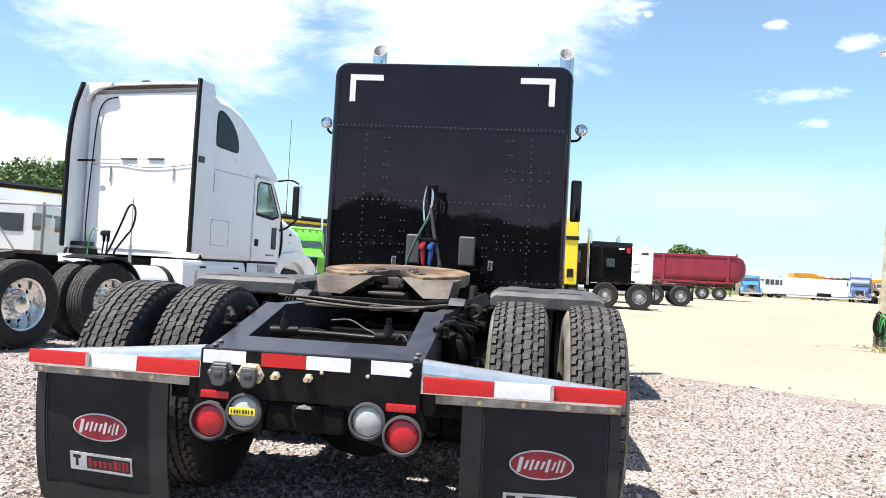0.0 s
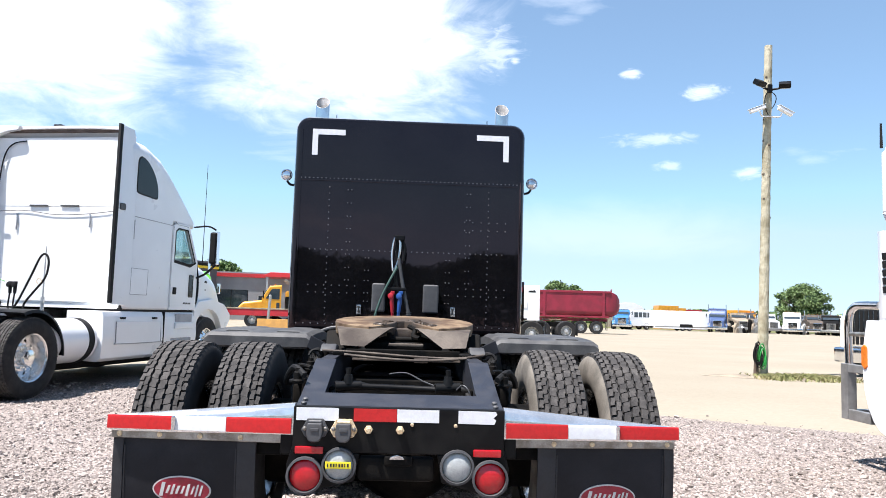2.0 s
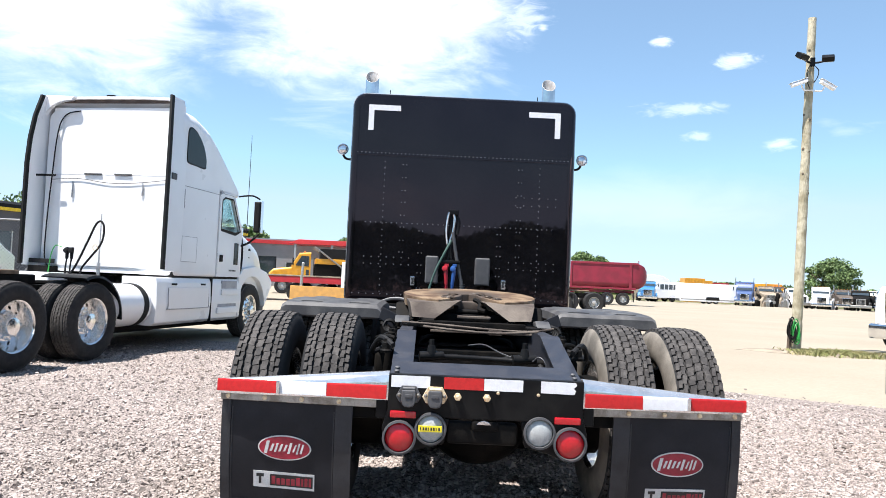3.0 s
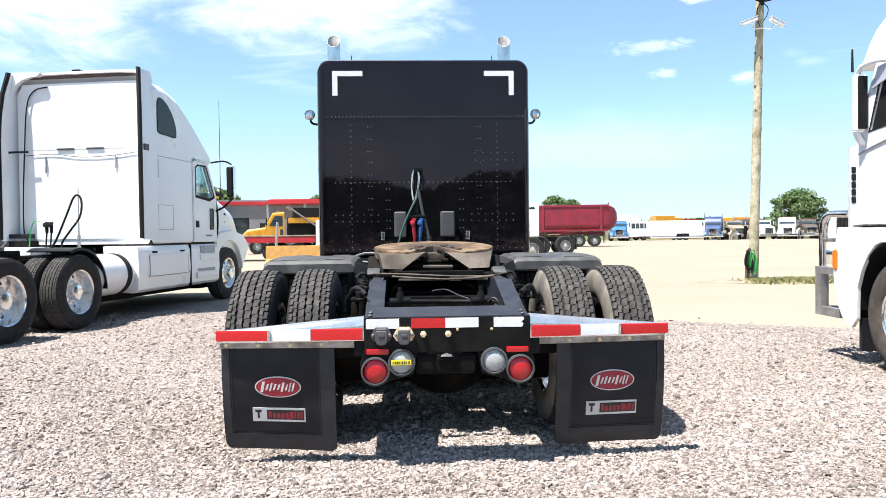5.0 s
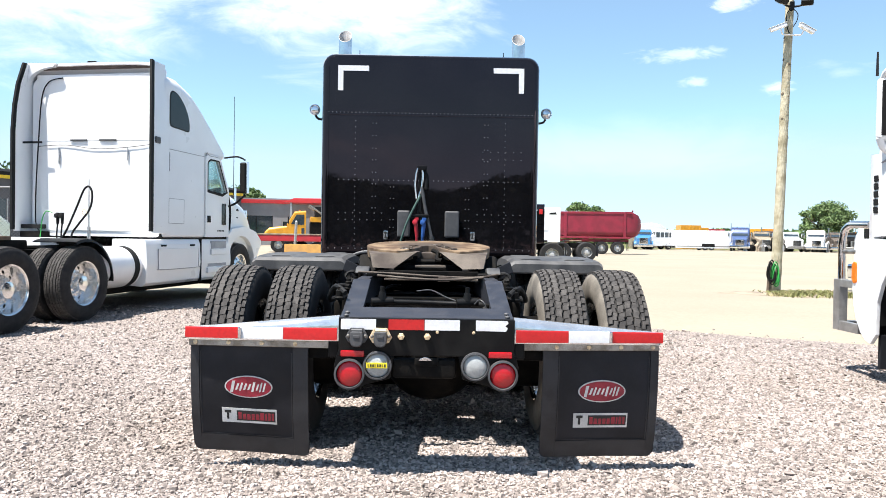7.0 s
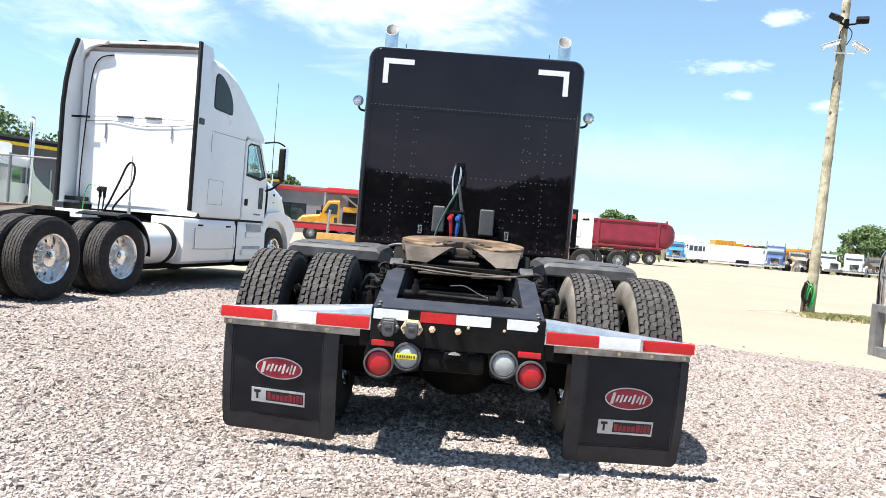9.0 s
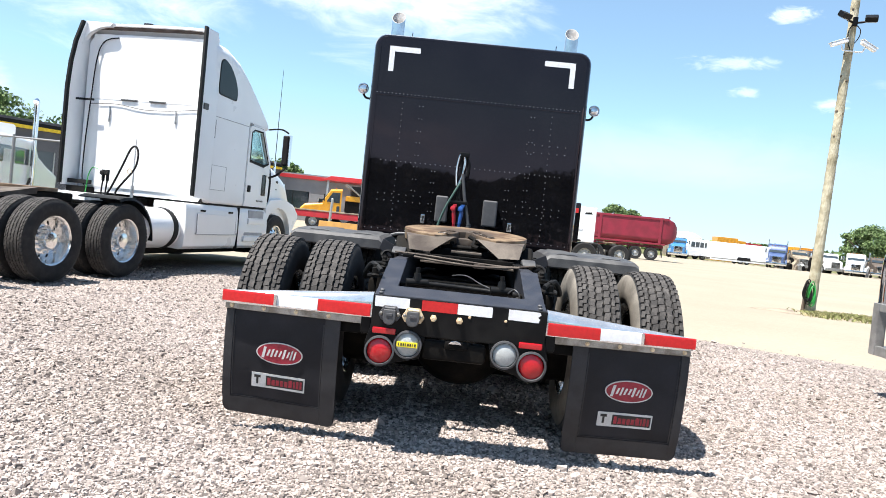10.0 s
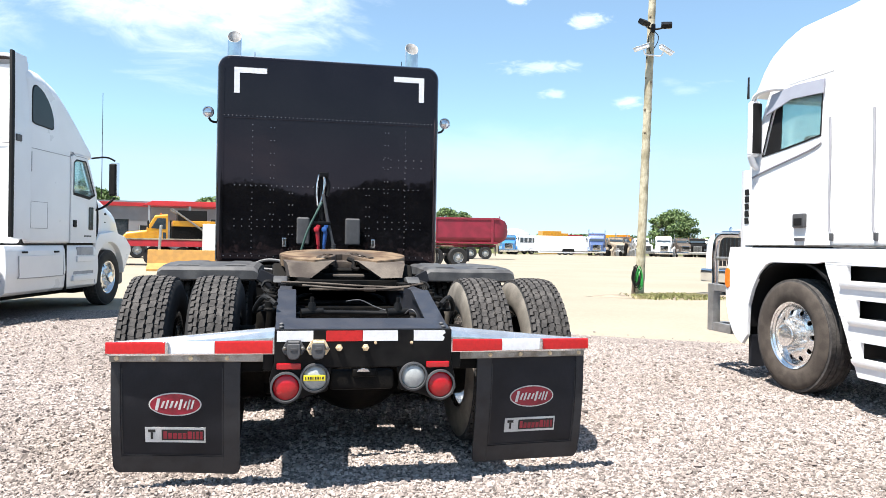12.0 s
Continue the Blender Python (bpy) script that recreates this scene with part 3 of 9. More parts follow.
def rim_mesh(mat, deep=True, W=TYRE_W):
    """A truck rim whose face looks along +x: bowl, disc with ten round openings, hub and nuts."""
    h = W / 2
    d = -0.035 if deep else h * 0.42
    bm = bm_new()
    lathe(bm, [(0.286, h * 0.79), (0.300, h * 0.86), (0.294, h * 0.76), (0.284, h * 0.70), (0.276, d + 0.09 if deep else d + 0.03), (0.262, d + 0.03), (0.247, d)], "x", seg=48)
    lathe(bm, [(0.302, -h * 0.84), (0.288, -h * 0.8), (0.262, -h * 0.6), (0.262, d - 0.02)], "x", seg=40)

    def face(r):
        return d + 0.030 * (0.247 - r) / 0.077
    half = math.pi / 10
    r_in, r_out, r_mid = 0.170, 0.247, 0.210
    w, hi_, lo_ = half * r_mid, r_out - r_mid, r_mid - r_in
    angs = sorted([math.atan2(hi_, w), math.pi - math.atan2(hi_, w), math.pi + math.atan2(lo_, w), 2 * math.pi - math.atan2(lo_, w)] + [math.pi * k / 6 for k in (0, 2, 3, 4, 6, 8, 9, 10)])
    for i in range(10):
        base = 2 * half * i
        ring_a, ring_b, ring_c, ring_d = [], [], [], []
        for a in angs:
            c, s = math.cos(a), math.sin(a)
            k = min(w / abs(c) if abs(c) > 1e-6 else 9, (hi_ if s > 0 else lo_) / abs(s) if abs(s) > 1e-6 else 9)
            for store, q in ((ring_a, k), (ring_b, 0.0265), (ring_c, 0.023), (ring_d, 0.023)):
                r, t = r_mid + q * s, base + q * c / r_mid
                x = face(r) - (0.003 if store is ring_c else 0.02 if store is ring_d else 0)
                store.append((x, r * math.cos(t), r * math.sin(t)))
        loft(bm, [ring_a, ring_b, ring_c, ring_d], caps=False)
    f = face(0.17)
    lathe(bm, [(0.170, f), (0.118, f + 0.006), (0.112, f + 0.014), (0.108, f + 0.075), (0.098, f + 0.098), (0.070, f + 0.106), (0.0, f + 0.108)], "x", seg=32)
    for i in range(10):
        a = 2 * math.pi * (i + 0.5) / 10
        c = Vector((f - 0.002, 0.143 * math.cos(a), 0.143 * math.sin(a)))
        cyl(bm, c, c + Vector((0.018, 0, 0)), 0.021, 0.019, 10)
        cyl(bm, c + Vector((0.018, 0, 0)), c + Vector((0.055, 0, 0)), 0.0165, 0.012, 8)
    return mesh_of(bm, "rim", mat)


def rim_back_mesh(x=-0.055):
    """The brake drum seen through a rim's openings."""
    return mesh_of(lathe(bm_new(), [(0.25, x - 0.02), (0.252, x - 0.005), (0.0, x)], "x", seg=24), "drum_face", GRIME)


TREAD_MESH, RIB_MESH, DRUM_MESH = tread_mesh(), rib_tread_mesh(), rim_back_mesh()
DRUM_FLAT = rim_back_mesh(0.04)
TYRE_BLACK, TYRE_DUSTY, TYRE_TAN = tyre_mesh(RUBBER), tyre_mesh(DUSTY, name="dusty_tyre"), tyre_mesh(BROWNWALL, name="brown_tyre")
RIM_DEEP, RIM_FLAT = rim_mesh(RIMALU, True), rim_mesh(RIMALU, False)


def wheel(parent, x, y, side, tyre=TYRE_BLACK, rim=RIM_DEEP, z=TYRE_R, turn=0.0, label="", tread=None):
    """One tyre with its tread and rim as pieces under it; side +1 faces +x, -1 faces -x."""
    t = new("tyre", tyre)
    t.parent = parent
    t.matrix_local = Matrix.Translation((x, y, z)) @ Euler((turn, 0, 0 if side > 0 else math.pi)).to_matrix().to_4x4()
    if label:
        t["label"] = label
    for nm, me in (("tread", tread or TREAD_MESH), ("rim", rim), ("drum_face", DRUM_FLAT if rim is RIM_FLAT else DRUM_MESH)):
        c = new(nm, me)
        c.parent = t
    return t


def dual_axle(parent, y, tyre_l=TYRE_BLACK, tyre_r=TYRE_BLACK, rim=RIM_DEEP, x_in=0.785, x_out=1.137):
    wheel(parent, -x_out, y, -1, tyre_l, rim, turn=0.10)
    wheel(parent, -x_in, y, 1, tyre_l, rim, turn=0.33)
    wheel(parent, x_in, y, -1, tyre_r, rim, turn=0.21)
    wheel(parent, x_out, y, 1, tyre_r, rim, turn=0.05)

# ---- ground ----
def lot_edge(x):
    """Where the loose gravel ends and the pale packed lot begins."""
    base = 9.8 - 0.55 * (x + 3) if x < 2.2 else 6.95 - 0.62 * (x - 2.2)
    if x < -3:
        base = 9.8 + 0.15 * (-3 - x)
    if x > 9:
        base = 2.73 - 0.15 * (x - 9)
    return base


def build_ground():
    """One sheet to the horizon, in strips that follow the gravel's edge."""
    bm = bm_new()
    xs = [-3000, -600, -150, -60, -30] + [-20 + 1.0 * i for i in range(51)] + [45, 80, 200, 700, 3000]
    rnd = random.Random(2)
    rows = []
    for x in xs:
        e = lot_edge(max(-60, min(60, x))) + rnd.uniform(-0.12, 0.12)
        far = 96 + 0.03 * x if abs(x) < 300 else 96
        rows.append([(x, -3000), (x, -300), (x, -40), (x, -10), (x, e), (x, max(e + 4, 40)), (x, far), (x, far + 6), (x, 400), (x, 3000)])
    grid = [[bm.verts.new((px, py, 0)) for px, py in r] for r in rows]
    for a, b in zip(grid, grid[1:]):
        for j in range(len(a) - 1):
            f = bm.faces.new((a[j], b[j], b[j + 1], a[j + 1]))
            f.material_index = 0 if j < 4 else 1 if j < 6 else 2
    g = part("ground", bm, GRAVEL)
    g.data.materials.append(LOT), g.data.materials.append(VERGE)
    return tagged(g, "grey crushed gravel meeting a pale packed dirt lot", "ground", kind="structure")


build_ground()


def build_stones(count):
    """Loose crushed stone over the near gravel, as one mesh of faceted pieces."""
    rng = np.random.default_rng(4)
    pts = []
    have = 0
    while have < count:
        p = rng.uniform((-6.5, -2.7), (6.0, 8.5), (200000, 2))
        d = np.hypot(p[:, 0], p[:, 1] + 3.6)
        edge = np.where(p[:, 0] < 2.2, 9.8 - 0.55 * (p[:, 0] + 3), 6.95 - 0.62 * (p[:, 0] - 2.2))
        gap = edge - p[:, 1]
        keep = rng.random(len(p)) < np.clip(1.0 / (1 + (d / 3.2) ** 2.8), 0, 1) * np.clip(gap / 1.2 + rng.random(len(p)) * 0.4, 0, 1)
        pts.append(p[keep])
        have += keep.sum()
    p = np.concatenate(pts)[:count]
    d = np.hypot(p[:, 0], p[:, 1] + 3.6)
    size = rng.gamma(2.6, 0.00135, count) * (1 + 0.085 * d) + 0.0023
    corner = np.array([[-1, -1, -1], [1, -1, -1], [1, 1, -1], [-1, 1, -1], [-1, -1, 1], [1, -1, 1], [1, 1, 1], [-1, 1, 1]], float)
    v = corner[None] * rng.uniform(0.55, 1.1, (count, 8, 3))
    v[:, 4:, :2] *= rng.uniform(0.35, 0.95, (count, 1, 1))
    v *= (rng.uniform(0.6, 1.4, (count, 1, 3)) * np.array([1.0, 1.0, 0.62])) * size[:, None, None]
    a, b = rng.uniform(0, 2 * np.pi, count), rng.normal(0, 0.55, count)
    c, s = np.cos(b)[:, None], np.sin(b)[:, None]
    y, z = v[:, :, 1] * c - v[:, :, 2] * s, v[:, :, 1] * s + v[:, :, 2] * c
    v[:, :, 1], v[:, :, 2] = y, z
    c, s = np.cos(a)[:, None], np.sin(a)[:, None]
    x, y = v[:, :, 0] * c - v[:, :, 1] * s, v[:, :, 0] * s + v[:, :, 1] * c
    v[:, :, 0], v[:, :, 1] = x + p[:, None, 0], y + p[:, None, 1]
    v[:, :, 2] += size[:, None] * rng.uniform(0.05, 0.55, (count, 1))
    quads = np.array([[3, 2, 1, 0], [4, 5, 6, 7], [0, 1, 5, 4], [1, 2, 6, 5], [2, 3, 7, 6], [3, 0, 4, 7]])
    faces = (quads[None] + 8 * np.arange(count)[:, None, None]).reshape(-1)
    me = bpy.data.meshes.new("gravel_stones")
    me.vertices.add(count * 8), me.loops.add(count * 24), me.polygons.add(count * 6)
    me.vertices.foreach_set("co", v.reshape(-1).astype(np.float32))
    me.loops.foreach_set("vertex_index", faces.astype(np.int32))
    me.polygons.foreach_set("loop_start", np.arange(0, count * 24, 4, dtype=np.int32))
    me.polygons.foreach_set("use_smooth", np.zeros(count * 6, dtype=bool))
    me.update(calc_edges=True)
    me.materials.append(STONE)
    return tagged(new("gravel_stones", me), "loose grey and tan crushed stones on the yard", "gravel", kind="stuff")


build_stones(222000)

# ---- the black tractor unit ----
truck = thing("semi_truck", pose(0, 0, 0), "gloss black sleeper tractor unit, seen from its tail, parked on gravel", "truck")


def build_chassis(root):
    # frame rails that drop towards the tail
    for s in (-1, 1):
        bm = bm_new()
        side = [(0.0, 0.60), (0.0, 0.775), (0.68, 0.945), (8.2, 0.945), (8.2, 0.68), (0.9, 0.68), (0.45, 0.60)]
        prism(bm, side, "x", s * 0.435, s * 0.36, 0.004)
        part("frame_rail", bm, FRAMEPAINT, root, "dark worn steel frame rail")
        for y, z in ((0.05, 0.812), (0.10, 0.822)):
            bm = bm_new()
            disc(bm, (s * 0.405, y, z - 0.008), (0, -0.23, 1), 0.012, 0.008, 10, 0.004)
            part("rail_bolt", bm, GREYPLASTIC, root)
    bm = bm_new()
    prism(bm, [(0.0, 0.786), (0.0, 0.792), (0.21, 0.836), (0.21, 0.826)], "x", -0.435, 0.435, 0.002)
    prism(bm, [(0.0, 0.790), (0.21, 0.832), (0.21, 0.822), (0.0, 0.780)], "x", -0.43, 0.43)
    for s in (-1, 1):
        prism(bm, [(0.20, 0.822), (0.20, 0.832), (0.68, 0.952), (0.72, 0.952), (0.72, 0.942)], "x", s * 0.437, s * 0.335, 0.002)
    part("tail_plate", bm, FRAMEPAINT, root, "dark sloping steel plate at the tail of the frame")
    bm = bm_new()
    box(bm, -0.437, 0.437, -0.012, 0.03, 0.615, 0.802, 0.006)
    part("rear_crossmember", bm, SATIN, root, "black rear cross-member")
    for y0, y1, z1, w in ((0.62, 0.70, 0.82, 0.36), (1.30, 1.42, 0.80, 0.36), (2.7, 2.8, 0.92, 0.36)):
        bm = bm_new()
        box(bm, -w, w, y0, y1, 0.70, z1, 0.01)
        part("crossmember", bm, GRIME, root)
    # torque rods and their bushings inside the tail opening
    bm = bm_new()
    tube(bm, [(-0.26, 0.42, 0.845), (0.0, 0.44, 0.84), (0.24, 0.42, 0.835)], 0.015, 10)
    for x in (-0.25, 0.22):
        cyl(bm, (x - 0.06, 0.41, 0.842), (x + 0.06, 0.43, 0.848), 0.026, 0.022, 14)
        cyl(bm, (x, 0.42, 0.855), (x, 0.42, 0.90), 0.026, 0.018, 12)
        cyl(bm, (x, 0.42, 0.90), (x, 0.42, 0.93), 0.012, 0.012, 8)
    part("torque_rod", bm, SATIN, root, "greasy black torque rod with ball ends")
    bm = bm_new()
    tube(bm, [(-0.30, 0.72, 0.975), (-0.12, 0.70, 0.962), (0.10, 0.69, 0.955), (0.33, 0.72, 0.97)], 0.007, 8)
    tube(bm, [(-0.42, 0.80, 0.99), (-0.2, 0.76, 0.985), (0.05, 0.74, 0.972), (0.28, 0.74, 0.968), (0.43, 0.82, 0.985)], 0.006, 8)
    part("air_line", bm, RUSTSIDE, root, "dusty brown air line across the frame")
    bm = bm_new()
    box(bm, -0.26, 0.30, 0.735, 0.76, 0.945, 0.958, 0.003)
    box(bm, 0.06, 0.13, 0.725, 0.765, 0.94, 0.967, 0.003)
    part("strap_bar", bm, RUSTSIDE, root, "rusty flat bar")
    bm = bm_new()
    tube(bm, [(-0.06, 0.5, 0.90), (0.02, 0.52, 0.905), (0.10, 0.5, 0.87), (0.16, 0.48, 0.85)], 0.0035, 6)
    part("wire", bm, GREYPLASTIC, root)
    bm = bm_new()
    tube(bm, [(0.26, 0.40, 0.84), (0.285, 0.38, 0.865), (0.31, 0.36, 0.85), (0.33, 0.36, 0.80)], 0.0035, 6)
    part("wire", bm, GREYPLASTIC, root)
    # axles, differentials, springs
    for y in (0.90, 2.22):
        bm = bm_new()
        cyl(bm, (-1.0, y, 0.51), (1.0, y, 0.51), 0.075, 0.075, 18)
        for s in (-1, 1):
            cyl(bm, (s * 0.60, y, 0.51), (s * 0.45, y, 0.51), 0.20, 0.20, 24)
        part("axle", bm, GRIME, root, "greasy drive axle with brake drums")
        bm = bm_new()
        bmesh.ops.create_uvsphere(bm, u_segments=20, v_segments=12, radius=0.275, matrix=Matrix.Translation((0.03, y, 0.48)) @ Matrix.Diagonal((1.1, 0.85, 1.0, 1)))
        cyl(bm, (0.03, y - 0.30, 0.50), (0.03, y, 0.50), 0.10, 0.19, 20)
        cyl(bm, (0.03, y - 0.33, 0.50), (0.03, y - 0.27, 0.50), 0.055, 0.055, 14)
        part("differential", bm, GRIME, root, "greasy cast differential housing")
        for s in (-1, 1):
            bm = bm_new()
            lathe(bm, [(0.0, 0.50), (0.11, 0.50), (0.125, 0.53), (0.115, 0.56), (0.13, 0.60), (0.12, 0.66), (0.09, 0.68), (0.0, 0.68)], "z", (s * 0.40, y + 0.34, 0), 20)
            part("air_spring", bm, RUBBER, root, "black rubber air spring")
            bm = bm_new()
            prism(bm, [(y - 0.48, 0.58), (y - 0.44, 0.66), (y, 0.40), (y + 0.46, 0.44), (y + 0.46, 0.50), (y, 0.34)], "x", s * 0.44, s * 0.35, 0.008)
            part("suspension_arm", bm, GRIME, root)
            bm = bm_new()
            cyl(bm, (s * 0.50, y - 0.16, 0.42), (s * 0.46, y - 0.26, 0.86), 0.035, 0.035, 12)
            part("shock_absorber", bm, GRIME, root)
            bm = bm_new()
            cyl(bm, (s * 0.30, y - 0.20, 0.53), (s * 0.30, y - 0.38, 0.60), 0.085, 0.085, 18)
            part("brake_chamber", bm, GRIME, root)
    # undercarriage filled out with hangers, drums and hoses to darken the ground
    for y in (0.90, 2.22):
        for s in (-1, 1):
            bm = bm_new()
            box(bm, s * 0.46, s * 0.56, y - 0.16, y + 0.16, 0.70, 0.83, 0.03)
            part("spring_hanger", bm, GRIME, root, "black cast spring hanger")
            bm = bm_new()
            lathe(bm, [(0.0, -0.09), (0.205, -0.09), (0.215, -0.07), (0.215, 0.09), (0.20, 0.10), (0.0, 0.10)], "x", (s * 0.60, y, 0.51), 28)
            part("brake_drum", bm, GRIME, root, "dark brake drum")
            bm = bm_new()
            tube(bm, [(s * 0.30, y - 0.36, 0.62), (s * 0.34, y - 0.30, 0.78), (s * 0.25, y - 0.1, 0.82), (s * 0.10, y + 0.1, 0.76)], 0.016, 8)
            part("brake_hose", bm, GASKET, root)
    # plates added between the rails so that less sun reaches the ground
    for y0, y1 in ((1.36, 1.80), (3.0, 4.2)):
        bm = bm_new()
        box(bm, -0.33, 0.33, y0, y1, 0.60, 0.70, 0.02)
        part("shade_tray", bm, GRIME, root, "black plate added between the rails to shade the ground")
    for x0, x1, y0, y1, z0, z1 in ((-0.345, 0.0, 0.70, 1.31, 0.56, 0.60), (0.20, 0.345, 0.70, 0.86, 0.56, 0.60), (0.0, 0.345, 1.16, 1.31, 0.56, 0.60), (-0.345, 0.345, 1.80, 2.9, 0.74, 0.78)):
        bm = bm_new()
        box(bm, x0, x1, y0, y1, z0, z1, 0.006)
        part("shade_tray", bm, GRIME, root, "black plate added between the rails to shade the ground")
    # unseen beams added to stop sun passing between rail and tyres
    for s in (-1, 1):
        bm = bm_new()
        prism(bm, [(0.10, 0.58), (0.10, 0.66), (0.9, 0.72), (1.56, 0.66), (2.22, 0.72), (2.9, 0.66), (2.9, 0.58), (2.22, 0.62), (1.56, 0.56), (0.9, 0.62)], "x", s * 0.445, s * 0.605, 0.008)
        part("shade_beam", bm, GRIME, root, "greasy black beam added beside the rail to shade the ground")
    # low channels and brake chambers added to cut sky light under the truck
    for y in (1.34, 2.66):
        bm = bm_new()
        prism(bm, [(y, 0.20), (y + 0.13, 0.20), (y + 0.16, 0.40), (y - 0.03, 0.40)], "x", -0.56, 0.56, 0.012)
        part("shade_channel", bm, GRIME, root, "greasy low cross channel added to keep sky light off the ground")
        for s in (-1, 1):
            bm = bm_new()
            cyl(bm, (s * 0.31, y - 0.22, 0.36), (s * 0.31, y - 0.02, 0.36), 0.10, 0.10, 18)
            cyl(bm, (s * 0.31, y - 0.12, 0.36), (s * 0.31, y - 0.09, 0.36), 0.112, 0.112, 18)
            part("spring_brake", bm, GRIME, root, "greasy spring-brake chamber behind the axle")
    bm = bm_new()
    cyl(bm, (0.03, 2.22, 0.52), (0.0, 5.2, 0.66), 0.055, 0.055, 14)
    part("drive_shaft", bm, GRIME, root)
    bm = bm_new()
    box(bm, -0.34, 0.34, 2.9, 3.25, 0.60, 0.80, 0.03)
    cyl(bm, (-0.62, 3.0, 0.62), (0.62, 3.0, 0.62), 0.14, 0.14, 20)
    part("air_tank", bm, GRIME, root, "black steel air tank across the frame")
    for y in (0.90, 2.22):
        dual_axle(root, y, TYRE_BLACK, TYRE_DUSTY, RIM_DEEP)
    for s in (-1, 1):
        wheel(root, s * 1.04, 8.35, s, TYRE_BLACK, RIM_FLAT, tread=RIB_MESH)


def build_fenders(root):
    for s in (-1, 1):
        bm = bm_new()
        arc = [(1.640, 0.962), (1.642, 1.022), (1.668, 1.044), (1.75, 1.052), (2.05, 1.062), (2.40, 1.062), (2.66, 1.04), (2.80, 0.965), (2.86, 0.85)]
        rings = []
        for i, (y, z) in enumerate(arc):
            lip = 0.0 if i == 0 else 0.075
            b = 0.012 if i == 0 else 0.014
            rings.append([(s * 0.590, y, z - lip), (s * 0.595, y, z - 0.02 * (i > 0)), (s * 0.625, y, z), (s * 0.80, y, z), (s * 0.95, y, z), (s * 1.10, y, z), (s * 1.235, y, z), (s * 1.262, y, z - 0.02 * (i > 0)), (s * 1.270, y, z - lip),
                          (s * 1.258, y + 0.012, z - lip), (s * 1.230, y + 0.012, z - b), (s * 0.95, y + 0.012, z - b), (s * 0.63, y + 0.012, z - b), (s * 0.602, y + 0.012, z - lip)])
        loft(bm, rings)
        fe = part("fender", bm, FENDERPL, root, "dusty black plastic fender over the forward drive tyres", 30)
        for x0, x1 in ((0.66, 0.84), (0.98, 1.16)):
            bm = bm_new()
            loft(bm, [[(s * (x0 + d), y, z + h) for d, h in ((0, -0.003), (0.03, 0.007), (x1 - x0 - 0.03, 0.007), (x1 - x0, -0.003))] for y, z in ((1.72, 1.049), (1.80, 1.054), (2.05, 1.062), (2.4, 1.062), (2.60, 1.046))])
            part("pressed_rib", bm, FENDERPL, fe)
        bm = bm_new()
        cyl(bm, (s * 0.42, 2.25, 0.86), (s * 0.95, 2.25, 1.03), 0.022, 0.022, 10)
        part("fender_bracket", bm, GRIME, root)
        bm = bm_new()
        prism(bm, [(1.66, 0.90), (1.72, 1.02), (1.60, 1.00), (1.50, 0.93)], "x", s * 0.585, s * 0.565, 0.003)
        part("fender_stay", bm, GRIME, root)
        # split rubber skirt at the fender's inner end
        bm = bm_new()
        prism(bm, [(s * 0.42, 0.93), (s * 0.50, 0.90), (s * 0.60, 0.97), (s * 0.575, 1.04), (s * 0.46, 0.985)], "y", 1.52, 1.54, 0.004)
        part("fender_skirt", bm, FLAP, root)


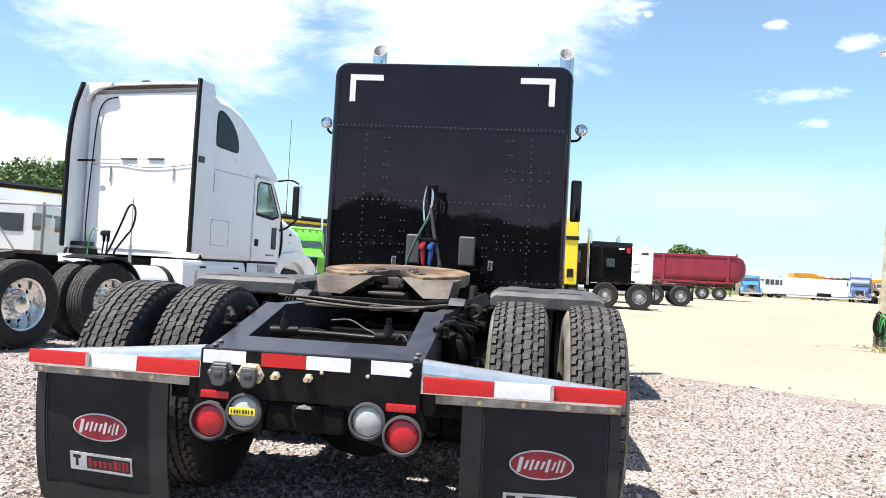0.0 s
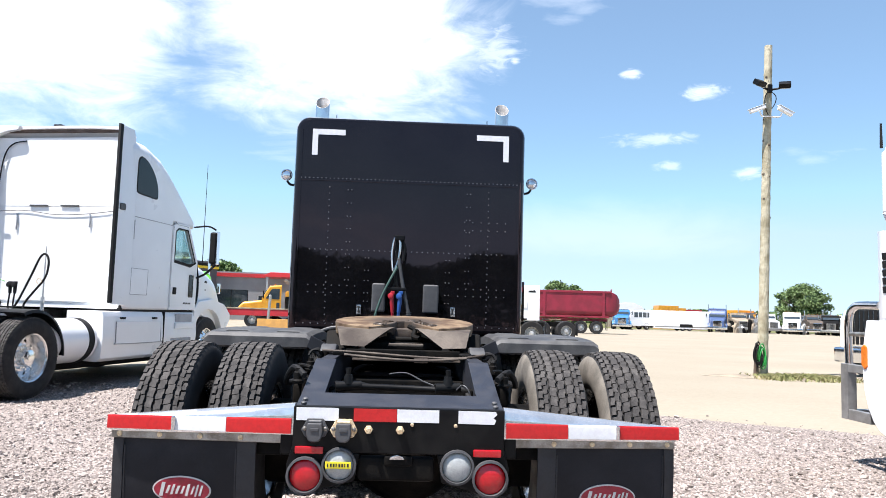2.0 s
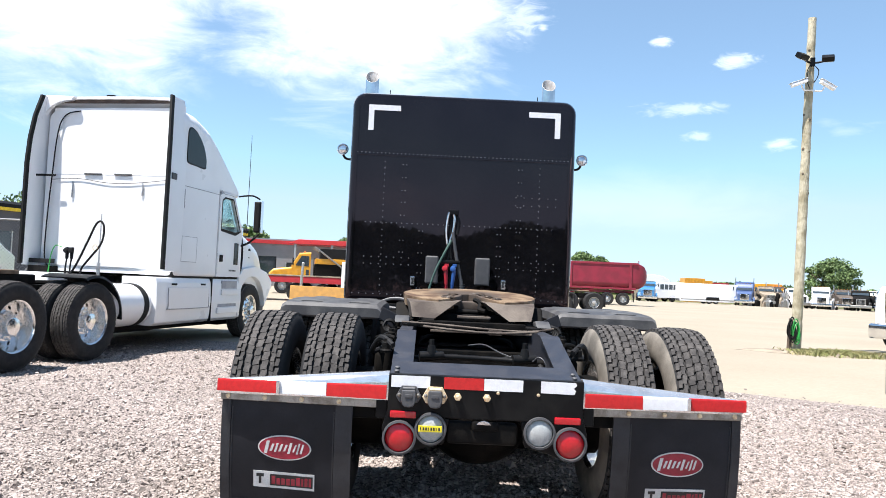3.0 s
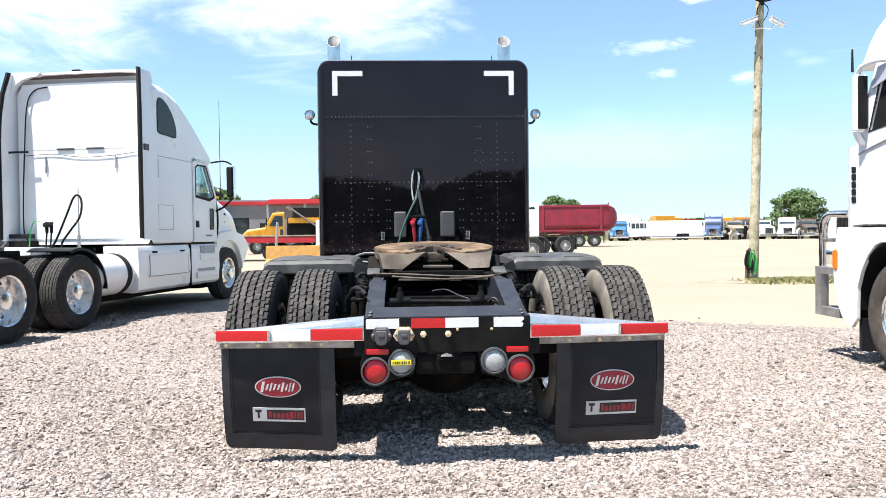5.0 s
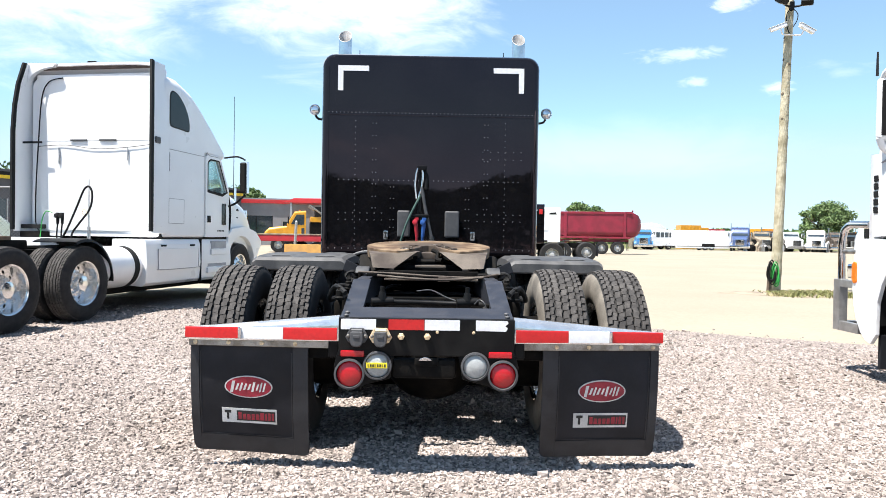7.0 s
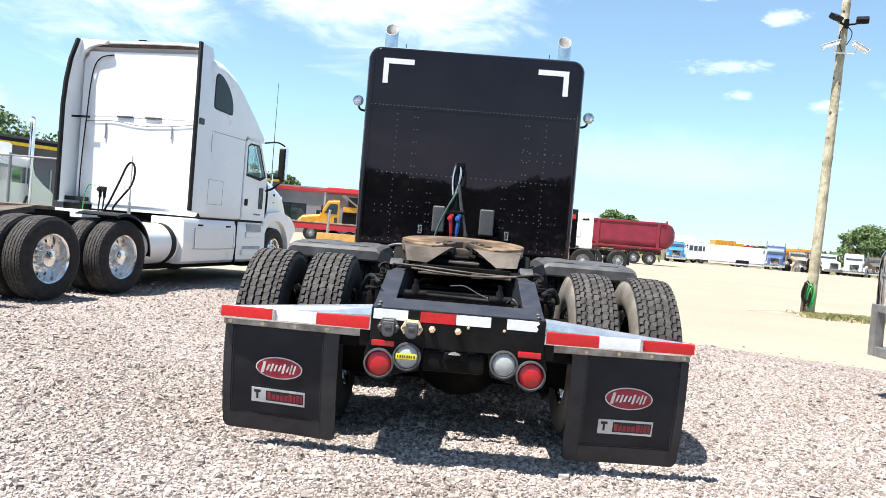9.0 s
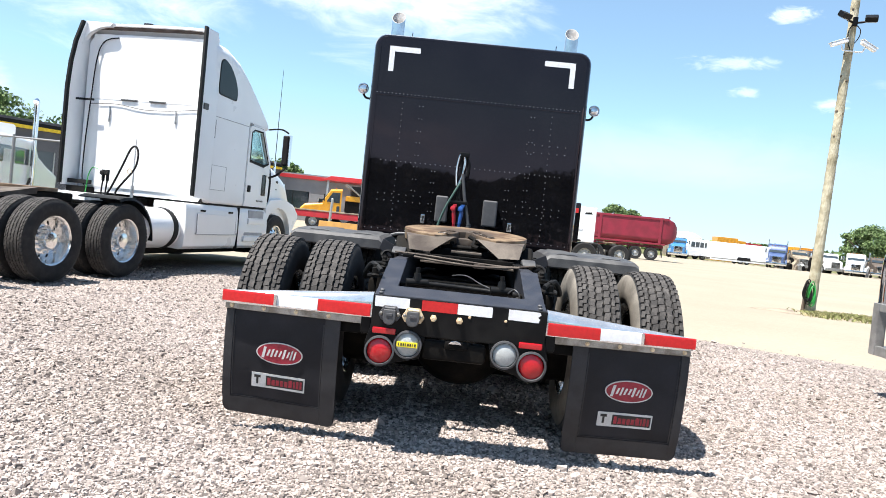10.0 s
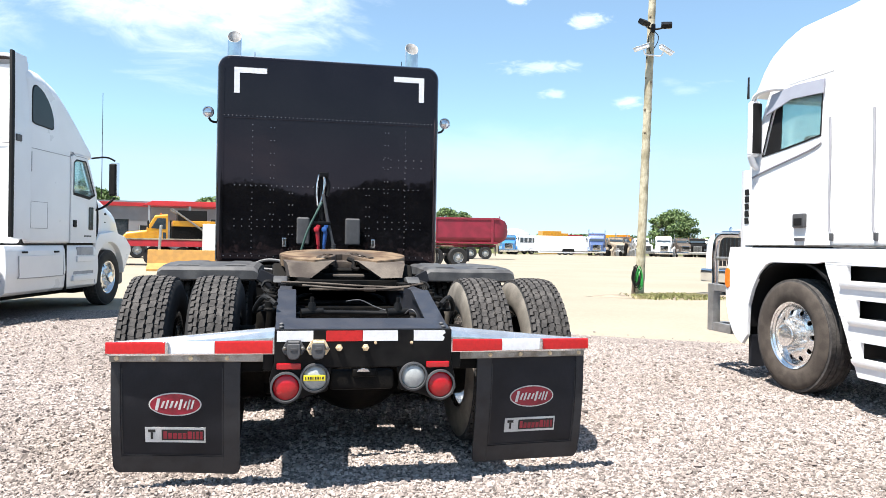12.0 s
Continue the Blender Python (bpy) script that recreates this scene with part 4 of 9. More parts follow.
def build_fifth_wheel(root):
    cy = 1.80

    def top_z(y):
        # the plate sits tipped towards the tail
        return 1.140 + (y - cy) * 0.085
    outline = []
    for i in range(45):
        a = radians(-62 + 304 * i / 44)
        outline.append((0.455 * math.cos(a), cy + 0.425 * math.sin(a)))
    throat = [(-0.17, cy - 0.33), (-0.062, cy - 0.10), (-0.05, cy + 0.02), (0.0, cy + 0.05), (0.05, cy + 0.02), (0.062, cy - 0.10), (0.17, cy - 0.33)]
    ring = outline + throat
    bm = bm_new()
    hi = [bm.verts.new((x, y, top_z(y))) for x, y in ring]
    lo = [bm.verts.new((x * 0.985, cy + (y - cy) * 0.985, top_z(y) - 0.075)) for x, y in ring]
    n = len(ring)
    bm.faces.new(hi), bm.faces.new(lo[::-1])
    sides = [bm.faces.new((hi[i], lo[i], lo[(i + 1) % n], hi[(i + 1) % n])) for i in range(n)]
    bmesh.ops.recalc_face_normals(bm, faces=bm.faces[:])
    bevel_new(bm, [e for e in bm.edges if all(v in set(hi) for v in e.verts) and len(e.link_faces) == 2], 0.008, 2)
    part("fifth_wheel_plate", bm, PLATE, root, "rusty brown greased fifth-wheel top plate")
    rnd = random.Random(17)
    bm = bm_new()
    for k in range(26):
        side = rnd.choice((-1, 1))
        v = rnd.random()
        x, y = side * (0.055 + 0.10 * v + rnd.uniform(-0.01, 0.05)), cy + 0.06 - 0.36 * v + rnd.uniform(-0.03, 0.06)
        r = rnd.uniform(0.008, 0.026)
        m = Matrix.Translation((x, y, top_z(y) + 0.001)) @ Euler((0, 0, rnd.uniform(0, 6))).to_matrix().to_4x4() @ Matrix.Diagonal((r * rnd.uniform(1.0, 2.2), r, r * 0.45, 1))
        bmesh.ops.create_icosphere(bm, subdivisions=2, radius=1.0, matrix=m)
    for v in bm.verts:
        v.co += Vector((rnd.uniform(-1, 1), rnd.uniform(-1, 1), rnd.uniform(-0.4, 0.4))) * 0.003
    part("grease", bm, GRIMEBROWN, root, "lumps of dark brown grease round the throat")["kind"] = "stuff"
    for s in (-1, 1):
        # cast cheek that slopes down to the tail
        bm = bm_new()
        y0, y1 = cy - 0.30, cy - 0.47
        back = [(s * 0.425, y0 + 0.10, top_z(y0) - 0.012), (s * 0.06, y0 + 0.14, top_z(y0) - 0.012), (s * 0.10, y0 + 0.12, 1.075), (s * 0.23, y0 + 0.1, 0.985), (s * 0.40, y0 + 0.1, 0.99)]
        front = [(s * 0.395, y1 + 0.03, top_z(y1) - 0.015), (s * 0.085, y1 + 0.13, top_z(y1) - 0.002), (s * 0.125, y1 + 0.10, 1.070), (s * 0.235, y1, 0.990), (s * 0.375, y1 + 0.01, 0.995)]
        loft(bm, [back, front])
        part("pickup_ramp", bm, RUSTSIDE, root, "dull tan cast ramp of the fifth wheel", 25)
        bm = bm_new()
        prism(bm, [(cy - 0.16, 0.955), (cy + 0.18, 0.955), (cy + 0.10, 1.07), (cy - 0.08, 1.07)], "x", s * 0.50, s * 0.36, 0.014)
        mt = part("fifth_wheel_mount", bm, GRIME, root, "greasy cast mounting bracket")
        bm = bm_new()
        prism(bm, [(cy - 0.62, 0.965), (cy - 0.36, 0.965), (cy - 0.40, 0.992), (cy - 0.52, 1.004)], "x", s * 0.48, s * 0.39, 0.008)
        part("stop_block", bm, FENDERPL, mt, "dusty grey stop block")
    bm = bm_new()
    box(bm, -0.07, 0.07, cy - 0.08, cy + 0.12, 1.03, 1.095, 0.012)
    part("lock_jaw", bm, RUSTSIDE, root, "rusty locking jaw in the throat")
    bm = bm_new()
    box(bm, -0.24, 0.24, cy - 0.30, cy + 0.10, 0.97, 1.015, 0.006)
    box(bm, -0.17, -0.075, cy - 0.20, cy + 0.05, 1.0, 1.07, 0.01)
    box(bm, 0.075, 0.17, cy - 0.20, cy + 0.05, 1.0, 1.07, 0.01)
    part("throat_bed", bm, GRIME, root, "greasy black bed under the throat")
    bm = bm_new()
    cyl(bm, (-0.09, cy - 0.22, 1.03), (0.11, cy - 0.22, 1.03), 0.018, 0.018, 10)
    part("lock_pin", bm, GRIME, root)
    bm = bm_new()
    tube(bm, [(0.03, cy - 0.13, 1.11), (0.07, cy - 0.18, 1.09), (0.06, cy - 0.24, 1.05), (0.10, cy - 0.30, 1.04)], 0.016, 8)
    part("release_arm", bm, GRIME, root)
    bm = bm_new()
    box(bm, -0.09, 0.12, cy - 0.44, cy - 0.38, 0.995, 1.012, 0.004)
    part("cross_tie", bm, RUSTSIDE, root, "bright worn tie bar under the throat")
    for s in (-1, 1):
        bm = bm_new()
        box(bm, s * 0.40, s * 0.33, 1.15, 2.75, 0.945, 0.965, 0.004)
        part("slide_rail", bm, GRIME, root, "black fifth-wheel slide rail")
    bm = bm_new()
    box(bm, -0.34, 0.34, 1.30, 1.38, 0.93, 0.975, 0.004)
    part("slide_tie", bm, GRIME, root)
    bm = bm_new()
    box(bm, -0.52, 0.52, 2.15, 3.2, 0.90, 0.93, 0.005)
    part("catwalk_plate", bm, GRIME, root, "black plate across the frame")


def build_tail_fittings(root):
    # conspicuity tape on the cross-member
    for x0, x1, m, lab in ((-0.425, -0.252, WHITETAPE, "white reflective tape"), (-0.190, -0.013, REDTAPE, "red reflective tape"), (-0.011, 0.163, WHITETAPE, "white reflective tape"), (0.243, 0.405, WHITETAPE, "white reflective tape, frayed at one end")):
        bm = bm_new()
        if x1 > 0.3:
            prism(bm, [(x0, 0.745), (x1 - 0.012, 0.743), (x1 - 0.004, 0.760), (x1 - 0.016, 0.770), (x1, 0.784), (x1 - 0.006, 0.796), (x0, 0.797)], "y", -0.0135, -0.0115)
        else:
            prism(bm, [(x0, 0.745), (x1, 0.745), (x1, 0.797), (x0, 0.797)], "y", -0.0135, -0.0115)
        part("tape", bm, m, root, lab)
    # trailer sockets: a hexagonal flange, a hinged lid with a raised tab and two bolts
    for x, m, lab in ((-0.345, GREYPLASTIC, "dark grey trailer socket with a hinged lid"), (-0.228, BRASS, "gold plated trailer socket with a hinged lid")):
        z = 0.714
        bm = bm_new()
        prism(bm, [(x - 0.057, z - 0.006), (x - 0.032, z + 0.040), (x + 0.032, z + 0.040), (x + 0.057, z - 0.006), (x + 0.040, z - 0.034), (x - 0.040, z - 0.034)], "y", -0.026, -0.012, 0.004)
        sk = part("socket", bm, m, root, lab)
        bm = bm_new()
        cyl(bm, (x - 0.026, -0.032, z + 0.028), (x + 0.026, -0.032, z + 0.028), 0.008, 0.008, 10)
        part("hinge", bm, m, sk)
        bm = bm_new()
        prism(bm, [(x - 0.030, z + 0.024), (x + 0.030, z + 0.024), (x + 0.033, z - 0.022), (x + 0.026, z - 0.044), (x + 0.012, z - 0.052), (x - 0.012, z - 0.052), (x - 0.026, z - 0.044), (x - 0.033, z - 0.022)], "y", -0.052, -0.024, 0.007)
        lid = part("socket_lid", bm, GREYPLASTIC, sk, "dark grey hinged lid")
        bm = bm_new()
        box(bm, x - 0.016, x + 0.016, -0.056, -0.050, z - 0.008, z + 0.006, 0.002)
        part("lid_tab", bm, GREYPLASTIC, lid)
        for dx in (-0.042, 0.042):
            bm = bm_new()
            disc(bm, (x + dx, -0.026, z), (0, -1, 0), 0.009, 0.006, 8, 0.003)
            part("socket_bolt", bm, DULLALU, sk)
    for x in (-0.127, 0.003):
        bm = bm_new()
        cyl(bm, (x, -0.012, 0.713), (x, -0.03, 0.713), 0.018, 0.016, 6)
        cyl(bm, (x, -0.03, 0.713), (x, -0.06, 0.713), 0.011, 0.009, 10)
        part("stud", bm, BRASS, root, "gold-plated hex stud and nut")
    for x, z in ((0.052, 0.736), (0.232, 0.735)):
        bm = bm_new()
        disc(bm, (x, -0.012, z), (0, -1, 0), 0.008, 0.004, 8, 0.002)
        part("rusty_bolt", bm, BRASS, root)
    # lamp panels and lamps
    for s in (-1, 1):
        bm = bm_new()
        prism(bm, [(s * 0.16, 0.612), (s * 0.437, 0.645), (s * 0.46, 0.56), (s * 0.445, 0.47), (s * 0.38, 0.435), (s * 0.30, 0.47), (s * 0.18, 0.50)], "y", -0.004, 0.02, 0.006)
        part("lamp_panel", bm, SATIN, root, "black steel lamp panel")
        bm = bm_new()
        lathe(bm, [(0.066, 0.0), (0.075, -0.012), (0.075, -0.035), (0.066, -0.037), (0.064, -0.02)], "y", (s * 0.379, -0.004, 0.526), 28)
        part("lamp_ring", bm, GREYPLASTIC, root, "dark rubber lamp ring")
        bm = bm_new()
        disc(bm, (s * 0.379, -0.006, 0.526), (0, -1, 0), 0.064, 0.020, 28, 0.012)
        part("tail_lamp", bm, REDLENS, root, "round red tail lamp")
        bm = bm_new()
        lathe(bm, [(0.062, 0.0), (0.071, -0.012), (0.071, -0.030), (0.062, -0.032), (0.060, -0.02)], "y", (s * 0.242, -0.004, 0.569), 28)
        part("lamp_ring", bm, GREYPLASTIC, root, "dark rubber lamp ring")
        bm = bm_new()
        disc(bm, (s * 0.242, -0.006, 0.569), (0, -1, 0), 0.060, 0.018, 28, 0.012)
        rl = part("reversing_lamp", bm, CLEARLENS, root, "round clear reversing lamp")
        if s < 0:
            bm = bm_new()
            box(bm, -0.296, -0.192, -0.0425, -0.037, 0.558, 0.585, 0.001)
            st = part("sticker", bm, YELLOWTAPE, rl, "yellow sticker with dark unreadable print")
            for i in range(8):
                bm = bm_new()
                x = -0.288 + 0.0115 * i
                box(bm, x, x + (0.007 if i % 3 else 0.004), -0.044, -0.0422, 0.565, 0.578)
                part("print_bar", bm, INK, rl)
        bm = bm_new()
        box(bm, s * 0.425, s * 0.308, -0.022, -0.002, 0.610, 0.641, 0.005)
        part("marker_reflector", bm, REDLENS, root, "red rectangular side reflector")
    bm = bm_new()
    box(bm, -0.17, 0.15, 0.0, 0.06, 0.50, 0.60, 0.02)
    box(bm, -0.06, 0.06, -0.015, 0.02, 0.565, 0.61, 0.012)
    part("tow_block", bm, GRIME, root, "black tow-hook block")
    bm = bm_new()
    prism(bm, [(-0.040, 0.594), (0.026, 0.594), (0.018, 0.606), (-0.006, 0.614), (-0.031, 0.606)], "y", -0.022, -0.014, 0.002)
    part("lamp_shield", bm, ALU, root, "small bright licence lamp shield")


def build_flap(root, s):
    """A sprung flap hanger with its tape and the rubber flap under it."""
    # tapered polished hanger, swept forward towards its tip, a little shorter on the right
    reach = 1.0 if s < 0 else 0.984

    def out(x):
        return s * (0.437 + (x - 0.437) * reach)

    def ahead(x):
        return 0.062 * max(0.0, x - 0.437) / 0.77
    bm = bm_new()
    rings = []
    for x, top, bot, d in ((0.437, 0.808, 0.684, 0.050), (0.60, 0.792, 0.682, 0.047), (0.85, 0.768, 0.678, 0.042), (1.10, 0.744, 0.674, 0.037), (1.195, 0.734, 0.674, 0.034), (1.206, 0.730, 0.678, 0.030)):
        mid = (top + bot) / 2
        c = 0.045 + ahead(x)
        rings.append([(out(x), c - d, bot), (out(x), c - d, mid + 0.014), (out(x), c - d * 0.8, top - 0.014), (out(x), c - d * 0.35, top), (out(x), c + d * 0.35, top), (out(x), c + d * 0.8, top - 0.014), (out(x), c + d, mid), (out(x), c + d, bot)])
    loft(bm, rings)
    hang = part("flap_hanger", bm, HANGER, root, "tapered polished metal flap hanger")
    for x0, x1, m, lab in ((0.445, 0.715, REDTAPE, "red reflective tape"), (0.717, 0.935, WHITETAPE, "white reflective tape"), (0.937, 1.217, REDTAPE, "red reflective tape")):
        bm = bm_new()
        rings = []
        for i in range(4):
            x = x0 + (x1 - x0) * i / 3
            d = 0.0550 - 0.0178 * (x - 0.437) / 0.76
            u = (x - 0.437) / 0.76
            bot, top = 0.688 - 0.004 * u, 0.750 - 0.012 * u
            c = 0.045 + ahead(x) - d
            rings.append([(out(x), c, bot), (out(x), c, top - 0.01), (out(x), c + 0.004, top), (out(x), c + 0.008, top), (out(x), c + 0.008, bot)])
        loft(bm, rings)
        part("tape", bm, m, hang, lab)
    bm = bm_new()
    box(bm, out(0.928), out(0.944), 0.031, 0.044, 0.684, 0.742, 0.003)
    part("tape_clip", bm, ALU, hang, "small bright clip between the tapes")
    bm = bm_new()
    loft(bm, [[(out(x), y0 + ahead(x), z) for y0, z in ((0.030, 0.645), (0.033, 0.642), (0.052, 0.642), (0.052, 0.685), (0.030, 0.685))] for x in (0.46, 0.85, 1.204)])
    part("clamp_strip", bm, DULLALU, hang, "dull metal clamp strip with bolts")
    for x in (0.66, 0.83, 1.0, 1.17):
        bm = bm_new()
        disc(bm, (out(x), 0.030 + ahead(x), 0.660), (0, -1, 0), 0.011, 0.007, 10, 0.003)
        part("clamp_bolt", bm, BRASS, hang)
    bm = bm_new()
    box(bm, s * 0.437, s * 0.49, 0.01, 0.09, 0.60, 0.72, 0.008)
    part("hanger_bracket", bm, SATIN, hang)
    # the flap: slightly bowed sheet with a raised rim, leaning forward at its foot
    x0, x1, zt, zb, dip = (0.598, 1.200, 0.655, 0.088, 0.028) if s < 0 else (0.592, 1.196, 0.655, 0.072, 0.004)
    lean = 0.10

    def at(u, v, off):
        x = x0 + (x1 - x0) * u
        z = zt + (zb - zt) * v
        y = 0.055 + ahead(x) * (1 - 0.4 * v) + lean * v * v + 0.012 * math.sin(math.pi * u) * v - off
        # the foot's corners are rounded off
        d = min(u, 1 - u) * (x1 - x0)
        h = (zt - zb) * (1 - v)
        if d < 0.035 and h < 0.035:
            a, b = (0.035 - d) / 0.035, (0.035 - h) / 0.035
            k = max(0.0, 1 - max(a, b) / math.hypot(a, b)) if a * b > 0 else 0.0
            z += 0.035 * b * k
            x += (0.035 * a * k) * (1 if u < 0.5 else -1)
        return (s * x, y, z - dip * v * (1 - u))
    bm = bm_new()
    nu, nv = 48, 48
    front = [[bm.verts.new(at(i / nu, j / nv, 0.0)) for i in range(nu + 1)] for j in range(nv + 1)]
    back = [[bm.verts.new(at(i / nu, j / nv, -0.010)) for i in range(nu + 1)] for j in range(nv + 1)]
    fs = []
    for j in range(nv):
        for i in range(nu):
            fs.append(bm.faces.new((front[j][i], front[j][i + 1], front[j + 1][i + 1], front[j + 1][i])))
            fs.append(bm.faces.new((back[j][i], back[j + 1][i], back[j + 1][i + 1], back[j][i + 1])))
    for j in range(nv):
        fs.append(bm.faces.new((front[j][0], front[j + 1][0], back[j + 1][0], back[j][0])))
        fs.append(bm.faces.new((front[j][nu], back[j][nu], back[j + 1][nu], front[j + 1][nu])))
    for i in range(nu):
        fs.append(bm.faces.new((front[0][i], back[0][i], back[0][i + 1], front[0][i + 1])))
        fs.append(bm.faces.new((front[nv][i], front[nv][i + 1], back[nv][i + 1], back[nv][i])))
    bmesh.ops.recalc_face_normals(bm, faces=fs)
    fl = part("mud_flap", bm, FLAP, root, "black rubber mud flap with a raised rim, red oval badge and dealer sticker")

    def patch(name, u0, u1, v0, v1, thick, m, label="", n=6):
        b = bm_new()
        lo = [[at(u0 + (u1 - u0) * i / n, v0 + (v1 - v0) * j / n, 0.0) for i in range(n + 1)] for j in range(n + 1)]
        ring_idx = [(0, i) for i in range(n + 1)] + [(j, n) for j in range(1, n + 1)] + [(n, i) for i in range(n - 1, -1, -1)] + [(j, 0) for j in range(n - 1, 0, -1)]
        hi = {}
        for j in range(n + 1):
            for i in range(n + 1):
                p = lo[j][i]
                hi[j, i] = b.verts.new((p[0], p[1] - thick, p[2]))
        for j in range(n):
            for i in range(n):
                b.faces.new((hi[j, i], hi[j, i + 1], hi[j + 1, i + 1], hi[j + 1, i]))
        base = {k: b.verts.new(lo[k[0]][k[1]]) for k in ring_idx}
        for a, c in zip(ring_idx, ring_idx[1:] + ring_idx[:1]):
            b.faces.new((hi[a], base[a], base[c], hi[c]))
        bmesh.ops.recalc_face_normals(b, faces=b.faces[:])
        return part(name, b, m, fl, label, 30)
    # inner and outer sides of the rim keep their order on both flaps
    for u0, u1, v0, v1 in ((0.0, 0.13, 0.0, 1.0), (0.93, 1.0, 0.03, 1.0), (0.131, 0.929, 0.845, 1.0)):
        patch("flap_rim", u0, u1, v0, v1, 0.006, FLAPEDGE)
    for u0, u1, v0, v1 in ((0.135, 0.145, 0.08, 0.84), (0.915, 0.925, 0.08, 0.84), (0.145, 0.915, 0.832, 0.84)):
        patch("flap_groove", u0, u1, v0, v1, 0.003, FLAPEDGE)

    def oval(name, cx, cv, ru, rv, thick, m, label=""):
        b = bm_new()
        for r_, th in (((1.0, thick),)):
            vs = []
            for i in range(36):
                a = 2 * math.pi * i / 36
                p = at(cx + ru * math.cos(a), cv + rv * math.sin(a), 0)
                vs.append((p[0], p[1], p[2]))
            hi = [(p[0] * 1.0, p[1] - th, p[2]) for p in vs]
            loft(b, [vs, hi])
        return part(name, b, m, fl, label)
    uc = 0.508 if s < 0 else 0.516
    oval("badge_rim", uc, 0.388, 0.205, 0.100, 0.0045, EMBLEMWHITE, "white rim of the oval badge")
    oval("badge", uc, 0.388, 0.194, 0.090, 0.006, EMBLEMRED, "dark red oval badge")
    # plain slanted strokes in place of the badge's script
    for k, (du, w, h) in enumerate(((-0.135, 0.034, 0.042), (-0.095, 0.024, 0.024), (-0.062, 0.022, 0.030), (-0.028, 0.024, 0.024), (0.008, 0.022, 0.022), (0.042, 0.026, 0.036), (0.078, 0.018, 0.024), (0.106, 0.018, 0.036), (0.135, 0.020, 0.032))):
        b = bm_new()
        q = [(du - w * 0.36 + 0.010, -h * 1.2), (du + w * 0.36 + 0.010, -h * 1.2), (du + w * 0.36 - 0.010, h * 1.2), (du - w * 0.36 - 0.010, h * 1.2)]
        lo = [at(uc - s * 0 + (a if s > 0 else -a), 0.388 + c, 0.0) for a, c in q]
        loft(b, [lo, [(p[0], p[1] - 0.0075, p[2]) for p in lo]])
        part("badge_stroke", b, EMBLEMWHITE, fl)
    v0, v1 = 0.588, 0.722
    du = 0.235
    patch("dealer_sticker", uc - du, uc + du, v0, v1, 0.003, EMBLEMWHITE, "white bordered dealer sticker with dark red field", 4)

    def su(f):
        # left-to-right position on the sticker as the reader sees it
        return uc + (f - 0.5) * 2 * du if s > 0 else uc - (f - 0.5) * 2 * du
    a, b2 = sorted((su(0.27), su(0.975)))
    patch("sticker_field", a, b2, v0 + 0.02, v1 - 0.02, 0.0042, INK, "", 4)
    for f0, f1, h in ((0.30, 0.36, 0.045), (0.38, 0.44, 0.03), (0.46, 0.52, 0.03), (0.54, 0.60, 0.03), (0.62, 0.68, 0.03), (0.70, 0.77, 0.045), (0.79, 0.82, 0.04), (0.84, 0.89, 0.045), (0.91, 0.95, 0.045)):
        a, b2 = sorted((su(f0), su(f1)))
        patch("sticker_bar", a, b2, 0.668 - h, 0.69, 0.0052, EMBLEMRED, "", 1)
    a, b2 = sorted((su(0.05), su(0.17)))
    patch("sticker_mark", a, b2, v0 + 0.02, v0 + 0.045, 0.0045, INK, "", 1)
    a, b2 = sorted((su(0.09), su(0.13)))
    patch("sticker_mark", a, b2, v0 + 0.046, v1 - 0.03, 0.0045, INK, "", 1)
    return fl


def rounded_rect(w, z0, z1, r, y, n=6):
    pts = []
    for cx, cz, a0 in ((w - r, z1 - r, 0), (-w + r, z1 - r, 90), (-w + r * 0.4, z0 + r * 0.4, 180), (w - r * 0.4, z0 + r * 0.4, 270)):
        rr = r if cz > (z0 + z1) / 2 else r * 0.4
        for i in range(n + 1):
            a = radians(a0 + 90 * i / n)
            pts.append((cx + rr * math.cos(a), y, cz + rr * math.sin(a)))
    return pts


SL_Y = 4.05


